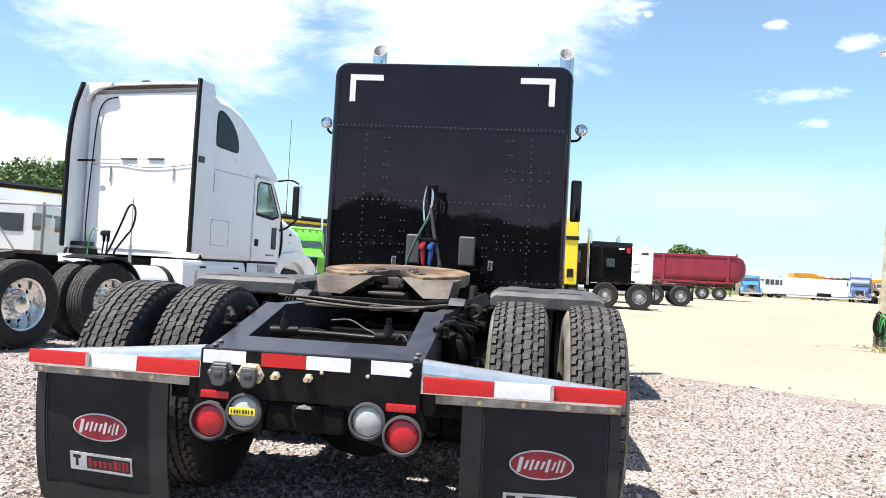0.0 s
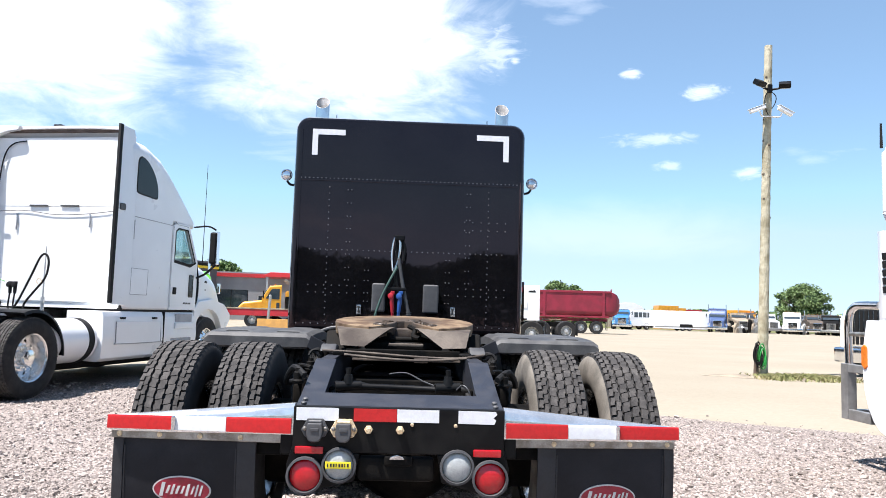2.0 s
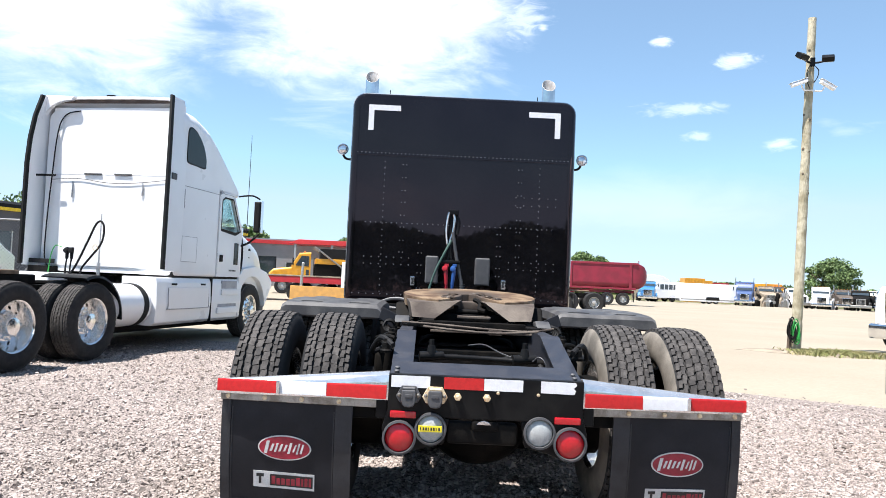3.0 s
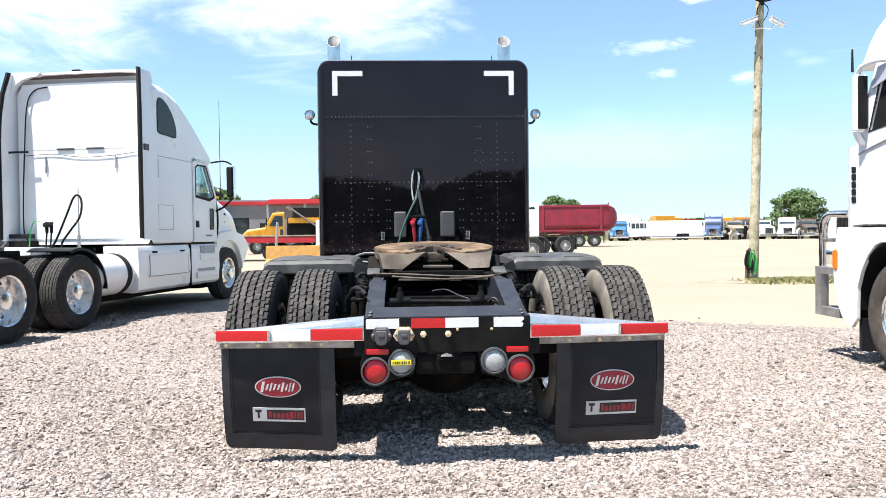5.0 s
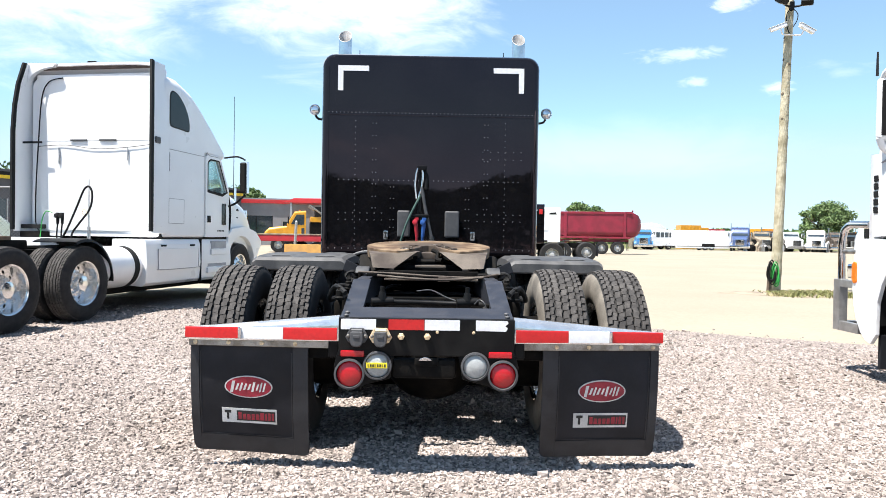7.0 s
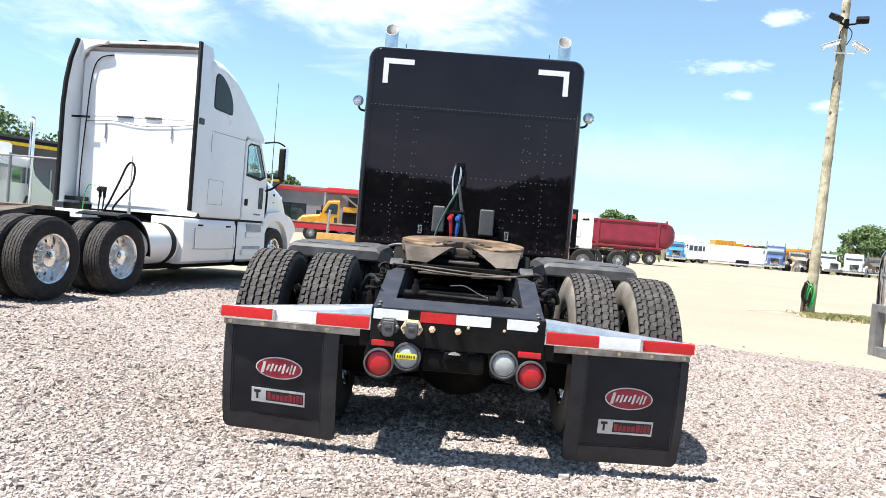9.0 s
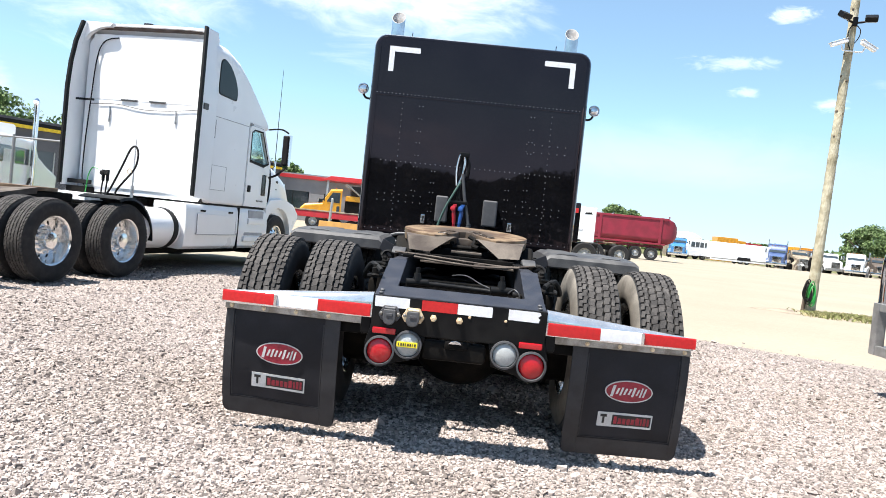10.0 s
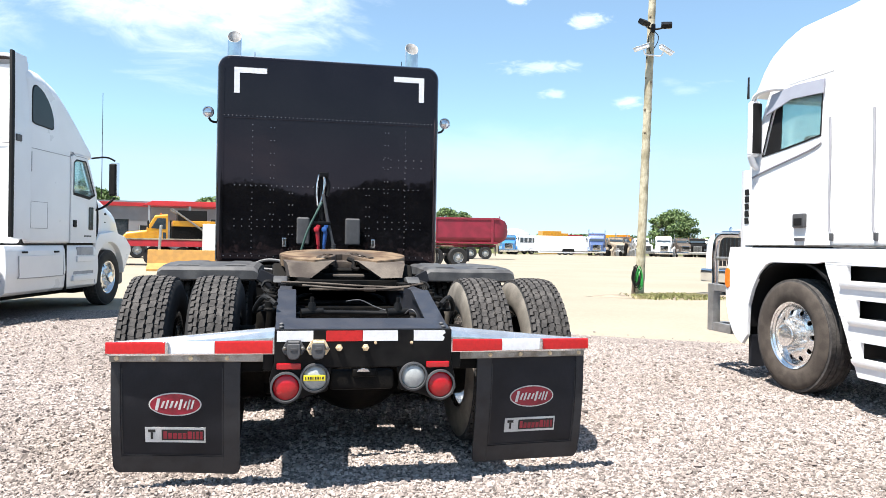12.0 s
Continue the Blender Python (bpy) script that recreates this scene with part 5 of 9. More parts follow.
def build_sleeper(root):
    bm = bm_new()
    rings = [rounded_rect(1.075, 1.05, 3.055, 0.10, SL_Y + 0.0), rounded_rect(1.115, 1.01, 3.085, 0.12, SL_Y + 0.018), rounded_rect(1.135, 0.99, 3.105, 0.13, SL_Y + 0.06),
             rounded_rect(1.135, 0.98, 3.13, 0.13, SL_Y + 0.5), rounded_rect(1.135, 0.98, 3.16, 0.14, SL_Y + 1.62), rounded_rect(1.12, 0.98, 3.14, 0.14, SL_Y + 1.68)]
    loft(bm, rings)
    body = part("sleeper", bm, BLACK, root, "gloss black riveted sleeper box reflecting the sky and trees", 50)
    # lap seam and overlapping lower panel
    bm = bm_new()
    box(bm, -1.07, 1.07, SL_Y - 0.004, SL_Y + 0.01, 2.462, 2.482, 0.002)
    part("panel_seam", bm, BLACK, body)
    for s in (-1, 1):
        bm = bm_new()
        box(bm, s * 1.082, s * 1.060, SL_Y - 0.006, SL_Y + 0.012, 1.05, 2.97, 0.003)
        part("corner_moulding", bm, BLACK, body)
    # rivets
    pts = []
    for i in range(54):
        pts.append((-1.06 + 0.04 * i, 2.489))
    for s in (-1, 1):
        pts += [(s * 0.78, 1.10 + 0.062 * i) for i in range(22)]
        pts += [(s * 0.60, z) for z in (1.5, 1.62, 1.75, 1.87, 2.0, 2.12, 2.25, 2.38)] + [(s * 0.565, z) for z in (1.5, 1.62, 1.75, 1.87, 2.0, 2.12, 2.25, 2.38)]
        pts += [(s * 0.41, z) for z in (1.15, 1.3, 1.38, 1.5, 1.6, 1.72)] + [(s * 0.375, z) for z in (1.15, 1.3, 1.38, 1.5, 1.6, 1.72)]
        pts += [(s * (0.50 + 0.075 * i), z) for i in range(7) for z in (1.375, 1.445)]
        pts += [(s * (0.55 + 0.08 * i), z) for i in range(6) for z in (2.02, 2.10)] if s > 0 else []
    pts += [(-0.95 + 0.052 * i, 1.79) for i in range(37)]
    pts += [(-1.05 + 0.07 * i, 1.075) for i in range(31)]
    bm = bm_new()
    for x, z in pts:
        r = 0.0065
        ring = [(x + r * math.cos(a), SL_Y - 0.001, z + r * math.sin(a)) for a in [2 * math.pi * k / 6 for k in range(6)]]
        loft(bm, [ring, [(x + (p[0] - x) * 0.6, SL_Y - 0.006, z + (p[2] - z) * 0.6) for p in ring]])
    rv = part("rivets", bm, RIVET, body, "rows of small dull rivets")
    rv["kind"] = "stuff"
    for s in (-1, 1):
        bm = bm_new()
        o = s * 0.968
        i_ = s * 0.914
        prism(bm, [(o, 2.975), (s * 0.648, 2.975), (s * 0.648, 2.92), (i_, 2.92), (i_, 2.715), (o, 2.715)], "y", SL_Y - 0.003, SL_Y + 0.002)
        part("corner_tape", bm, WHITETAPE, body, "white reflective corner tape")
        bm = bm_new()
        box(bm, s * 0.43, s * 0.475, SL_Y - 0.02, SL_Y + 0.0, 1.17, 1.265, 0.006)
        lp = part("latch_plate", bm, ALU, body, "bright latch plate")
        bm = bm_new()
        prism(bm, [(s * 0.437, 1.19), (s * 0.468, 1.19), (s * 0.458, 1.218), (s * 0.468, 1.25), (s * 0.437, 1.25), (s * 0.447, 1.218)], "y", SL_Y - 0.024, SL_Y - 0.018)
        part("latch_mark", bm, INK, lp)
        # work lamp boxes
        bm = bm_new()
        x0, x1 = (0.16, 0.31) if s > 0 else (-0.33, -0.20)
        box(bm, x0, x1, SL_Y - 0.10, SL_Y - 0.015, 1.20, 1.475, 0.018, 3)
        box(bm, (x0 + x1) / 2 - 0.03, (x0 + x1) / 2 + 0.03, SL_Y - 0.02, SL_Y + 0.004, 1.28, 1.40)
        part("rubber_bumper", bm, GREYPLASTIC, body, "dark grey rectangular rubber bumper block")
        # chrome spot lamps on the sides
        c = Vector((s * 1.235, SL_Y + 0.20, 2.54))
        bm = bm_new()
        lathe(bm, [(0.0, 0.085), (0.026, 0.08), (0.048, 0.05), (0.057, 0.0), (0.059, -0.02), (0.052, -0.024), (0.049, -0.012)], "y", c, 24)
        sp = part("spot_lamp", bm, CHROME, root, "small chrome spot lamp on the sleeper's side")
        bm = bm_new()
        disc(bm, c + Vector((0, -0.008, 0)), (0, -1, 0), 0.048, 0.006, 24, 0.01)
        part("lens", bm, ALU, sp, "mirror-bright lamp lens")
        bm = bm_new()
        tube(bm, [c + Vector((0, 0.04, -0.05)), c + Vector((-s * 0.03, 0.05, -0.085)), c + Vector((-s * 0.11, 0.05, -0.095))], 0.012, 8)
        part("lamp_bracket", bm, SATIN, sp)
        # exhaust stacks
        bm = bm_new()
        ex, ey = s * 1.128, SL_Y + 1.95
        rings = []

        def slanted(r, z, cut):
            # a ring round the pipe; cut tilts it so that its far side stands higher
            return [(ex + r * math.cos(2 * math.pi * k / 32), ey + r * math.sin(2 * math.pi * k / 32), z + cut * r * math.sin(2 * math.pi * k / 32)) for k in range(32)]
        loft(bm, [slanted(0.085, 1.0, 0), slanted(0.085, 3.55, 0), slanted(0.085, 3.795, 1.1)], caps=False)
        st = part("exhaust_pipe", bm, STACKCHROME, root, "tall chrome exhaust stack with a slant-cut tip")
        bm = bm_new()
        loft(bm, [slanted(0.0855, 3.795, 1.1), slanted(0.083, 3.798, 1.1), slanted(0.080, 3.795, 1.1), slanted(0.079, 3.70, 0.6), slanted(0.079, 3.50, 0), slanted(0.01, 3.49, 0)], caps=False)
        part("stack_mouth", bm, STACKINSIDE, st, "bright inside of the tip")
        bm = bm_new()
        cyl(bm, (s * 0.80, SL_Y + 0.55, 3.10), (s * 0.80, SL_Y + 0.55, 3.27), 0.006, 0.004, 6)
        part("roof_antenna", bm, SATIN, root)
        # side mirrors on the cab
        bm = bm_new()
        box(bm, s * (1.30 if s > 0 else 1.19), s * (1.44 if s > 0 else 1.28), 7.00, 7.09, 1.88, 2.43, 0.03, 3)
        mr = part("mirror", bm, BLACK, root, "black door mirror")
        bm = bm_new()
        tube(bm, [(s * 1.26, 7.05, 2.52), (s * 1.18, 7.05, 2.60), (s * 1.04, 7.05, 2.60)], 0.014, 8)
        part("mirror_arm", bm, CHROME, mr)
        bm = bm_new()
        tube(bm, [(s * 1.26, 7.05, 1.90), (s * 1.18, 7.05, 1.80), (s * 1.02, 7.05, 1.80)], 0.014, 8)
        part("mirror_arm", bm, CHROME, mr)


def build_cab(root):
    bm = bm_new()
    rings = [rounded_rect(1.05, 0.98, 2.72, 0.12, 6.05), rounded_rect(1.05, 0.98, 2.76, 0.12, 6.6), rounded_rect(1.02, 0.98, 2.70, 0.12, 7.05), rounded_rect(0.98, 0.98, 1.92, 0.08, 7.35)]
    loft(bm, rings)
    part("cab", bm, BLACK, root, "gloss black cab", 40)
    for s in (-1, 1):
        bm = bm_new()
        prism(bm, [(6.25, 1.95), (6.95, 1.95), (6.85, 2.5), (6.25, 2.55)], "x", s * 1.044, s * 1.056, 0.01)
        part("side_window", bm, FARGLASS, root)
    bm = bm_new()
    loft(bm, [rounded_rect(0.78, 0.98, 1.90, 0.12, 7.3), rounded_rect(0.72, 0.98, 1.82, 0.14, 8.3), rounded_rect(0.62, 0.85, 1.72, 0.14, 9.0)])
    part("hood", bm, BLACK, root, "long black hood", 40)
    bm = bm_new()
    box(bm, -0.5, 0.5, 9.0, 9.06, 0.85, 1.66, 0.03)
    part("grille", bm, CHROME, root, "chrome grille")
    bm = bm_new()
    box(bm, -1.15, 1.15, 9.05, 9.17, 0.38, 0.78, 0.05, 3)
    part("bumper", bm, CHROME, root, "chrome front bumper")
    for s in (-1, 1):
        bm = bm_new()
        rings = []
        for a in range(0, 181, 18):
            y, z = 8.35 - 0.68 * math.cos(radians(a)), 0.56 + 0.64 * math.sin(radians(a))
            rings.append([(s * 0.70, y, z), (s * 1.16, y, z - 0.02), (s * 1.20, y, z - 0.06), (s * 1.18, y, z - 0.07), (s * 0.70, y, z - 0.04)])
        loft(bm, rings)
        part("front_fender", bm, BLACK, root)
        bm = bm_new()
        cyl(bm, (s * 0.86, 4.3, 0.66), (s * 0.86, 6.4, 0.66), 0.31, 0.31, 32)
        part("fuel_tank", bm, ALU, root, "polished aluminium fuel tank")
        # unseen box added to keep side light from under the truck
        bm = bm_new()
        box(bm, s * 0.50, s * 1.14, 3.15, 4.15, 0.30, 0.93, 0.03, 3)
        part("side_light_blocker", bm, SATIN, root, "unseen black box added under the sleeper to block side light")
        bm = bm_new()
        box(bm, s * 0.47, s * 1.12, 4.0, 7.0, 0.955, 0.985, 0.006)
        part("deck_step", bm, SATIN, root)
    # unseen block added to cut the light that enters from ahead
    bm = bm_new()
    box(bm, -0.45, 0.45, 5.6, 8.9, 0.34, 0.97, 0.05)
    part("front_light_blocker", bm, GRIME, root, "unseen dark block added under cab and hood to cut light from ahead")
    bm = bm_new()
    box(bm, -0.40, 0.40, 2.95, 3.95, 0.95, 0.972, 0.004)
    part("deck_plate", bm, SATIN, root, "black deck plate behind the sleeper")


def build_air_lines(root):
    # hose post with its spring and clip
    bm = bm_new()
    px, py = -0.10, 3.72
    cyl(bm, (px, py, 0.97), (px, py, 1.86), 0.014, 0.012, 10)
    post = part("hose_post", bm, SATIN, root, "black hose support post")
    bm = bm_new()
    tube(bm, [(px - 0.03, py - 0.02, 1.58), (px - 0.045, py - 0.02, 1.72), (px - 0.03, py - 0.02, 1.86), (px, py - 0.02, 1.90), (px + 0.03, py - 0.02, 1.84), (px + 0.02, py - 0.02, 1.70), (px - 0.01, py - 0.02, 1.60)], 0.010, 8)
    part("hose_clip", bm, ALU, post, "bright metal hose clip")
    bm = bm_new()
    box(bm, px - 0.03, px + 0.07, py - 0.03, py + 0.03, 1.86, 1.915, 0.012)
    tube(bm, [(px + 0.03, py, 1.88), (px + 0.075, py, 1.80), (px + 0.06, py - 0.01, 1.68)], 0.016, 8)
    part("spring_head", bm, SATIN, post)
    bm = bm_new()
    tube(bm, [(px + 0.02, py - 0.02, 1.70), (px + 0.06, py - 0.02, 1.48), (px + 0.11, py - 0.02, 1.26), (px + 0.14, py - 0.02, 1.12), (px + 0.12, py - 0.04, 1.0)], 0.017, 10)
    for i in range(11):
        z = 1.02 + 0.018 * i
        cyl(bm, (px + 0.128, py - 0.03, z), (px + 0.128, py - 0.03, z + 0.010), 0.026, 0.026, 12)
    part("electric_cable", bm, GREYPLASTIC, root, "grey jacketed trailer cable with a spring end")
    bm = bm_new()
    tube(bm, [(px + 0.01, py - 0.03, 1.62), (px - 0.06, py - 0.05, 1.48), (px - 0.13, py - 0.05, 1.32), (px - 0.19, py - 0.04, 1.12), (px - 0.22, py - 0.04, 0.98)], 0.011, 8)
    part("green_cable", bm, HOSEGREEN, root, "dark green cable")
    for x, m, dx, lab in ((px - 0.03, HOSERED, -0.01, "red gladhand hose"), (px + 0.045, HOSEBLUE, 0.01, "blue gladhand hose")):
        bm = bm_new()
        tube(bm, [(px + 0.005, py - 0.02, 1.60), (px + dx, py - 0.03, 1.46), (x, py - 0.03, 1.40)], 0.010, 8)
        part("air_hose", bm, SATIN, root)
        bm = bm_new()
        cyl(bm, (x, py - 0.04, 1.39), (x, py - 0.04, 1.31), 0.016, 0.021, 12)
        cyl(bm, (x, py - 0.04, 1.31), (x - dx, py - 0.04, 1.20), 0.021, 0.017, 12)
        disc(bm, (x - 0.008, py - 0.05, 1.35), (-0.5, -1, 0), 0.028, 0.014, 14, 0.004)
        box(bm, x - 0.012, x + 0.026, py - 0.06, py - 0.03, 1.365, 1.395, 0.005)
        cyl(bm, (x - dx, py - 0.04, 1.20), (x - dx, py - 0.02, 1.02), 0.014, 0.014, 10)
        part("gladhand", bm, m, root, lab)
    bm = bm_new()
    box(bm, px - 0.08, px + 0.10, py - 0.05, py + 0.02, 1.395, 1.43, 0.01)
    part("gladhand_bracket", bm, SATIN, root)
    # hoses and fittings in the gap between each rail and its tyres
    rnd = random.Random(8)
    for s in (-1, 1):
        for k, (m, r) in enumerate(((GASKET, 0.014), (GRIME, 0.010), (GASKET, 0.011), (GRIME, 0.008), (GASKET, 0.007))):
            bm = bm_new()
            y0 = 0.30 + 0.22 * k
            tube(bm, [(s * 0.44, y0, 0.90 + 0.02 * (k % 2)), (s * (0.50 + 0.02 * rnd.random()), y0 + 0.10, 0.93 - 0.03 * k * rnd.random()), (s * 0.56, y0 + 0.24, 0.84 + 0.05 * rnd.random()), (s * 0.53, y0 + 0.42, 0.80 + 0.06 * rnd.random()), (s * 0.45, y0 + 0.55, 0.88)], r, 8)
            part("brake_hose", bm, m, root, "dark looped hose beside the rail")
        for y, z in ((0.34, 0.86), (0.78, 0.88), (1.20, 0.87), (1.48, 0.90)):
            bm = bm_new()
            lathe(bm, [(0.0, 0.0), (0.026, 0.0), (0.030, 0.012), (0.022, 0.02), (0.022, 0.05), (0.014, 0.055), (0.014, 0.07), (0.0, 0.07)], "z", (s * 0.475, y, z), 14)
            part("hose_fitting", bm, GRIME, root, "dark hose fitting")
        bm = bm_new()
        pts = [(s * (0.52 + 0.035 * math.cos(i * 1.05)), 1.30 + 0.012 * i, 0.93 + 0.035 * math.sin(i * 1.05)) for i in range(26)]
        tube(bm, pts, 0.008, 6)
        part("coiled_hose", bm, GASKET, root, "black coiled air hose beside the rail")
    bm = bm_new()
    tube(bm, [(-0.38, 2.85, 0.99), (-0.45, 2.95, 1.05), (-0.60, 3.0, 1.06), (-0.72, 3.0, 1.0), (-0.55, 2.95, 0.98), (-0.40, 2.9, 0.97)], 0.014, 8)
    part("loose_hose", bm, GREYPLASTIC, root, "grey loop of loose hose on the deck")


build_chassis(truck)
build_fenders(truck)
build_fifth_wheel(truck)
build_tail_fittings(truck)
build_flap(truck, -1)
build_flap(truck, 1)
build_sleeper(truck)
build_cab(truck)
build_air_lines(truck)

# ---- the white aerodynamic tractor unit ----
def ring_body(w, z0, z1, r, y, rb=0.05, n=6, crown=0.0):
    """A cab cross-section: rounded shoulders, near-square foot."""
    pts = []
    for cx, cz, a0, rr in ((w - r, z1 - r, 0, r), (-w + r, z1 - r, 90, r), (-w + rb, z0 + rb, 180, rb), (w - rb, z0 + rb, 270, rb)):
        for i in range(n + 1):
            a = radians(a0 + 90 * i / n)
            x = cx + rr * math.cos(a)
            z = cz + rr * math.sin(a)
            if a0 in (0, 90):
                z += crown * (1 - (x / w) ** 2)
            pts.append((x, y, z))
    return pts


def build_white_truck():
    root = thing("semi_truck", pose(-6.02, 5.23, 0, 0, 0, -11), "white aerodynamic sleeper tractor with polished wheels, parked on gravel", "truck")
    dual_axle(root, 0.0, x_in=0.72, x_out=1.06)
    dual_axle(root, 1.34, x_in=0.72, x_out=1.06)
    for s in (-1, 1):
        wheel(root, s * 1.04, 6.05, s, TYRE_BLACK, RIM_FLAT, tread=RIB_MESH)
        bm = bm_new()
        box(bm, s * 0.43, s * 0.35, -0.95, 6.6, 0.70, 0.95, 0.006)
        part("frame_rail", bm, GRIME, root, "black frame rail")
    for y in (0.0, 1.34):
        bm = bm_new()
        cyl(bm, (-0.95, y, 0.51), (0.95, y, 0.51), 0.08, 0.08, 14)
        part("axle", bm, GRIME, root)
        bm = bm_new()
        bmesh.ops.create_uvsphere(bm, u_segments=16, v_segments=10, radius=0.23, matrix=Matrix.Translation((0, y, 0.5)))
        part("differential", bm, GRIME, root)
    # unseen belly boxes added to block sky light and deepen the ground's shade
    bm = bm_new()
    box(bm, -0.62, 0.62, 2.0, 5.5, 0.24, 0.62, 0.04)
    box(bm, -0.82, 0.82, 5.5, 6.95, 0.24, 0.66, 0.04)
    part("belly_light_blocker", bm, GRIME, root, "unseen black belly added to darken the ground below")
    bm = bm_new()
    box(bm, -0.43, 0.43, -0.97, -0.90, 0.68, 0.95, 0.006)
    part("rear_crossmember", bm, GRIME, root)
    # rear hangers and flaps
    for s in (-1, 1):
        bm = bm_new()
        box(bm, s * 0.44, s * 1.20, -0.95, -0.90, 0.84, 0.93, 0.01)
        h = part("flap_hanger", bm, CHROME, root, "metal flap hanger with red and white tape")
        for i in range(3):
            bm = bm_new()
            box(bm, s * (0.46 + 0.245 * i), s * (0.70 + 0.245 * i), -0.955, -0.949, 0.855, 0.90)
            part("tape", bm, REDTAPE if i % 2 == 0 else WHITETAPE, h)
        bm = bm_new()
        box(bm, s * 0.60, s * 1.20, -0.93, -0.918, 0.22, 0.85, 0.004)
        part("mud_flap", bm, FLAP, root, "black rubber mud flap")
    # fifth wheel
    bm = bm_new()
    pts = [(0.46 * math.cos(2 * math.pi * i / 28), 0.70 + 0.44 * math.sin(2 * math.pi * i / 28)) for i in range(28)]
    prism(bm, pts, "z", 1.08, 1.13, 0.008)
    part("fifth_wheel_plate", bm, GREASE, root, "brown greased fifth-wheel plate")
    bm = bm_new()
    loft(bm, [[(-0.5, 0.45, 1.12), (0.5, 0.45, 1.12), (0.5, 0.45, 1.04), (-0.5, 0.45, 1.04)], [(-0.44, -0.25, 0.99), (0.44, -0.25, 0.99), (0.44, -0.25, 0.95), (-0.44, -0.25, 0.95)]])
    part("pickup_ramp", bm, RUSTSIDE, root, "brown sloping ramp")
    bm = bm_new()
    box(bm, -0.42, 0.42, 0.3, 1.2, 0.95, 1.08, 0.02)
    part("fifth_wheel_mount", bm, GRIME, root)
    # half fenders over the forward drive tyres
    for s in (-1, 1):
        bm = bm_new()
        rings = []
        for a in range(112, -1, -8):
            c, sn = math.cos(radians(a)), math.sin(radians(a))
            ring = []
            for x, r in ((0.56, 0.585), (0.56, 0.60), (1.16, 0.60), (1.20, 0.595), (1.215, 0.56), (1.20, 0.56), (1.16, 0.585)):
                ring.append((s * x, 1.34 + r * c, 0.51 + r * sn))
            rings.append(ring)
        loft(bm, rings)
        part("fender", bm, SATIN, root, "black half fender")
        # fuel tank with its strap
        bm = bm_new()
        lathe(bm, [(0.0, 1.72), (0.25, 1.73), (0.30, 1.76), (0.31, 1.80), (0.31, 2.66), (0.30, 2.70), (0.0, 2.71)], "y", (s * 0.86, 0, 0.68), 36)
        part("fuel_tank", bm, WHITE, root, "white painted round fuel tank")
        bm = bm_new()
        lathe(bm, [(0.312, 2.50), (0.318, 2.50), (0.318, 2.62), (0.312, 2.62)], "y", (s * 0.86, 0, 0.68), 36)
        part("tank_strap", bm, GASKET, root, "black tank strap")
        # lower side fairing, in two panels
        for y0, y1 in ((2.74, 4.40), (4.43, 5.55)):
            bm = bm_new()
            # far fairing made lower, out of sight, to block the lit ground beyond
            low = 0.0 if s > 0 else 0.25
            prism(bm, [(s * 0.62, 0.40 - low), (s * 1.12, 0.37 - low), (s * 1.19, 0.42 - low), (s * 1.215, 0.70), (s * 1.20, 1.02), (s * 1.17, 1.10), (s * 0.62, 1.10)], "y", y0, y1, 0.012)
            fp = part("side_fairing", bm, WHITE, root, "white lower side fairing panel")
            bm = bm_new()
            if y0 < 3:
                box(bm, s * 1.205, s * 1.222, 3.05, 4.30, 0.62, 0.95, 0.006)
                part("fairing_door", bm, WHITE, fp)
                bm = bm_new()
                for ya in (3.15, 4.05):
                    box(bm, s * 1.195, s * 1.222, ya, ya + 0.13, 0.985, 1.015, 0.004)
                    part("latch", bm, GASKET, fp, "black latch")
                    bm = bm_new()
                tube(bm, [(s * 1.215, 3.05, 0.95), (s * 1.224, 3.05, 0.66), (s * 1.224, 3.10, 0.62), (s * 1.224, 4.26, 0.62), (s * 1.224, 4.30, 0.66), (s * 1.215, 4.30, 0.95)], 0.006, 6)
                part("door_gap", bm, SEAM, fp)
            else:
                for z0, z1, yb in ((0.50, 0.60, 4.62), (0.82, 0.92, 4.75)):
                    box(bm, s * 1.15, s * 1.235, yb, 5.40, z0, z1, 0.012)
                    part("step", bm, WHITE, fp, "white moulded step ledge")
                    bm = bm_new()
                    # no recess is cut here; the grey colour stands in for its shade
                    box(bm, s * 1.19, s * 1.212, yb + 0.03, 5.36, z1 + 0.012, z1 + 0.15, 0.004)
                    part("step_well", bm, SEAM, fp, "grey strip with a step recess's shade in its colour")
                    bm = bm_new()
                box(bm, s * 1.16, s * 1.214, 4.405, 4.425, 0.36, 1.10)
                part("panel_gap", bm, GASKET, fp, "black gap between the fairing panels")
        bm = bm_new()
        box(bm, s * 0.60, s * 1.16, 3.20, 5.55, 1.09, 1.19, 0.01)
        part("cab_gap", bm, GASKET, root)
        # front fender with its arch
        bm = bm_new()
        arch = [(6.05 + 0.60 * math.cos(radians(a)), 0.56 + 0.60 * math.sin(radians(a))) for a in range(0, 181, 15)]
        outline = [(5.45, 0.42), (5.45, 1.15), (5.62, 1.30), (6.2, 1.36), (6.7, 1.26), (6.96, 1.08), (6.98, 0.98), (6.90, 0.90), (6.68, 0.62)] + arch
        prism(bm, outline[:9] + arch, "x", s * 0.80, s * 1.20, 0.02)
        part("front_fender", bm, WHITE, root, "white front fender over the steer tyre")
    # sleeper, cab and roof in one moulded shell
    bm = bm_new()
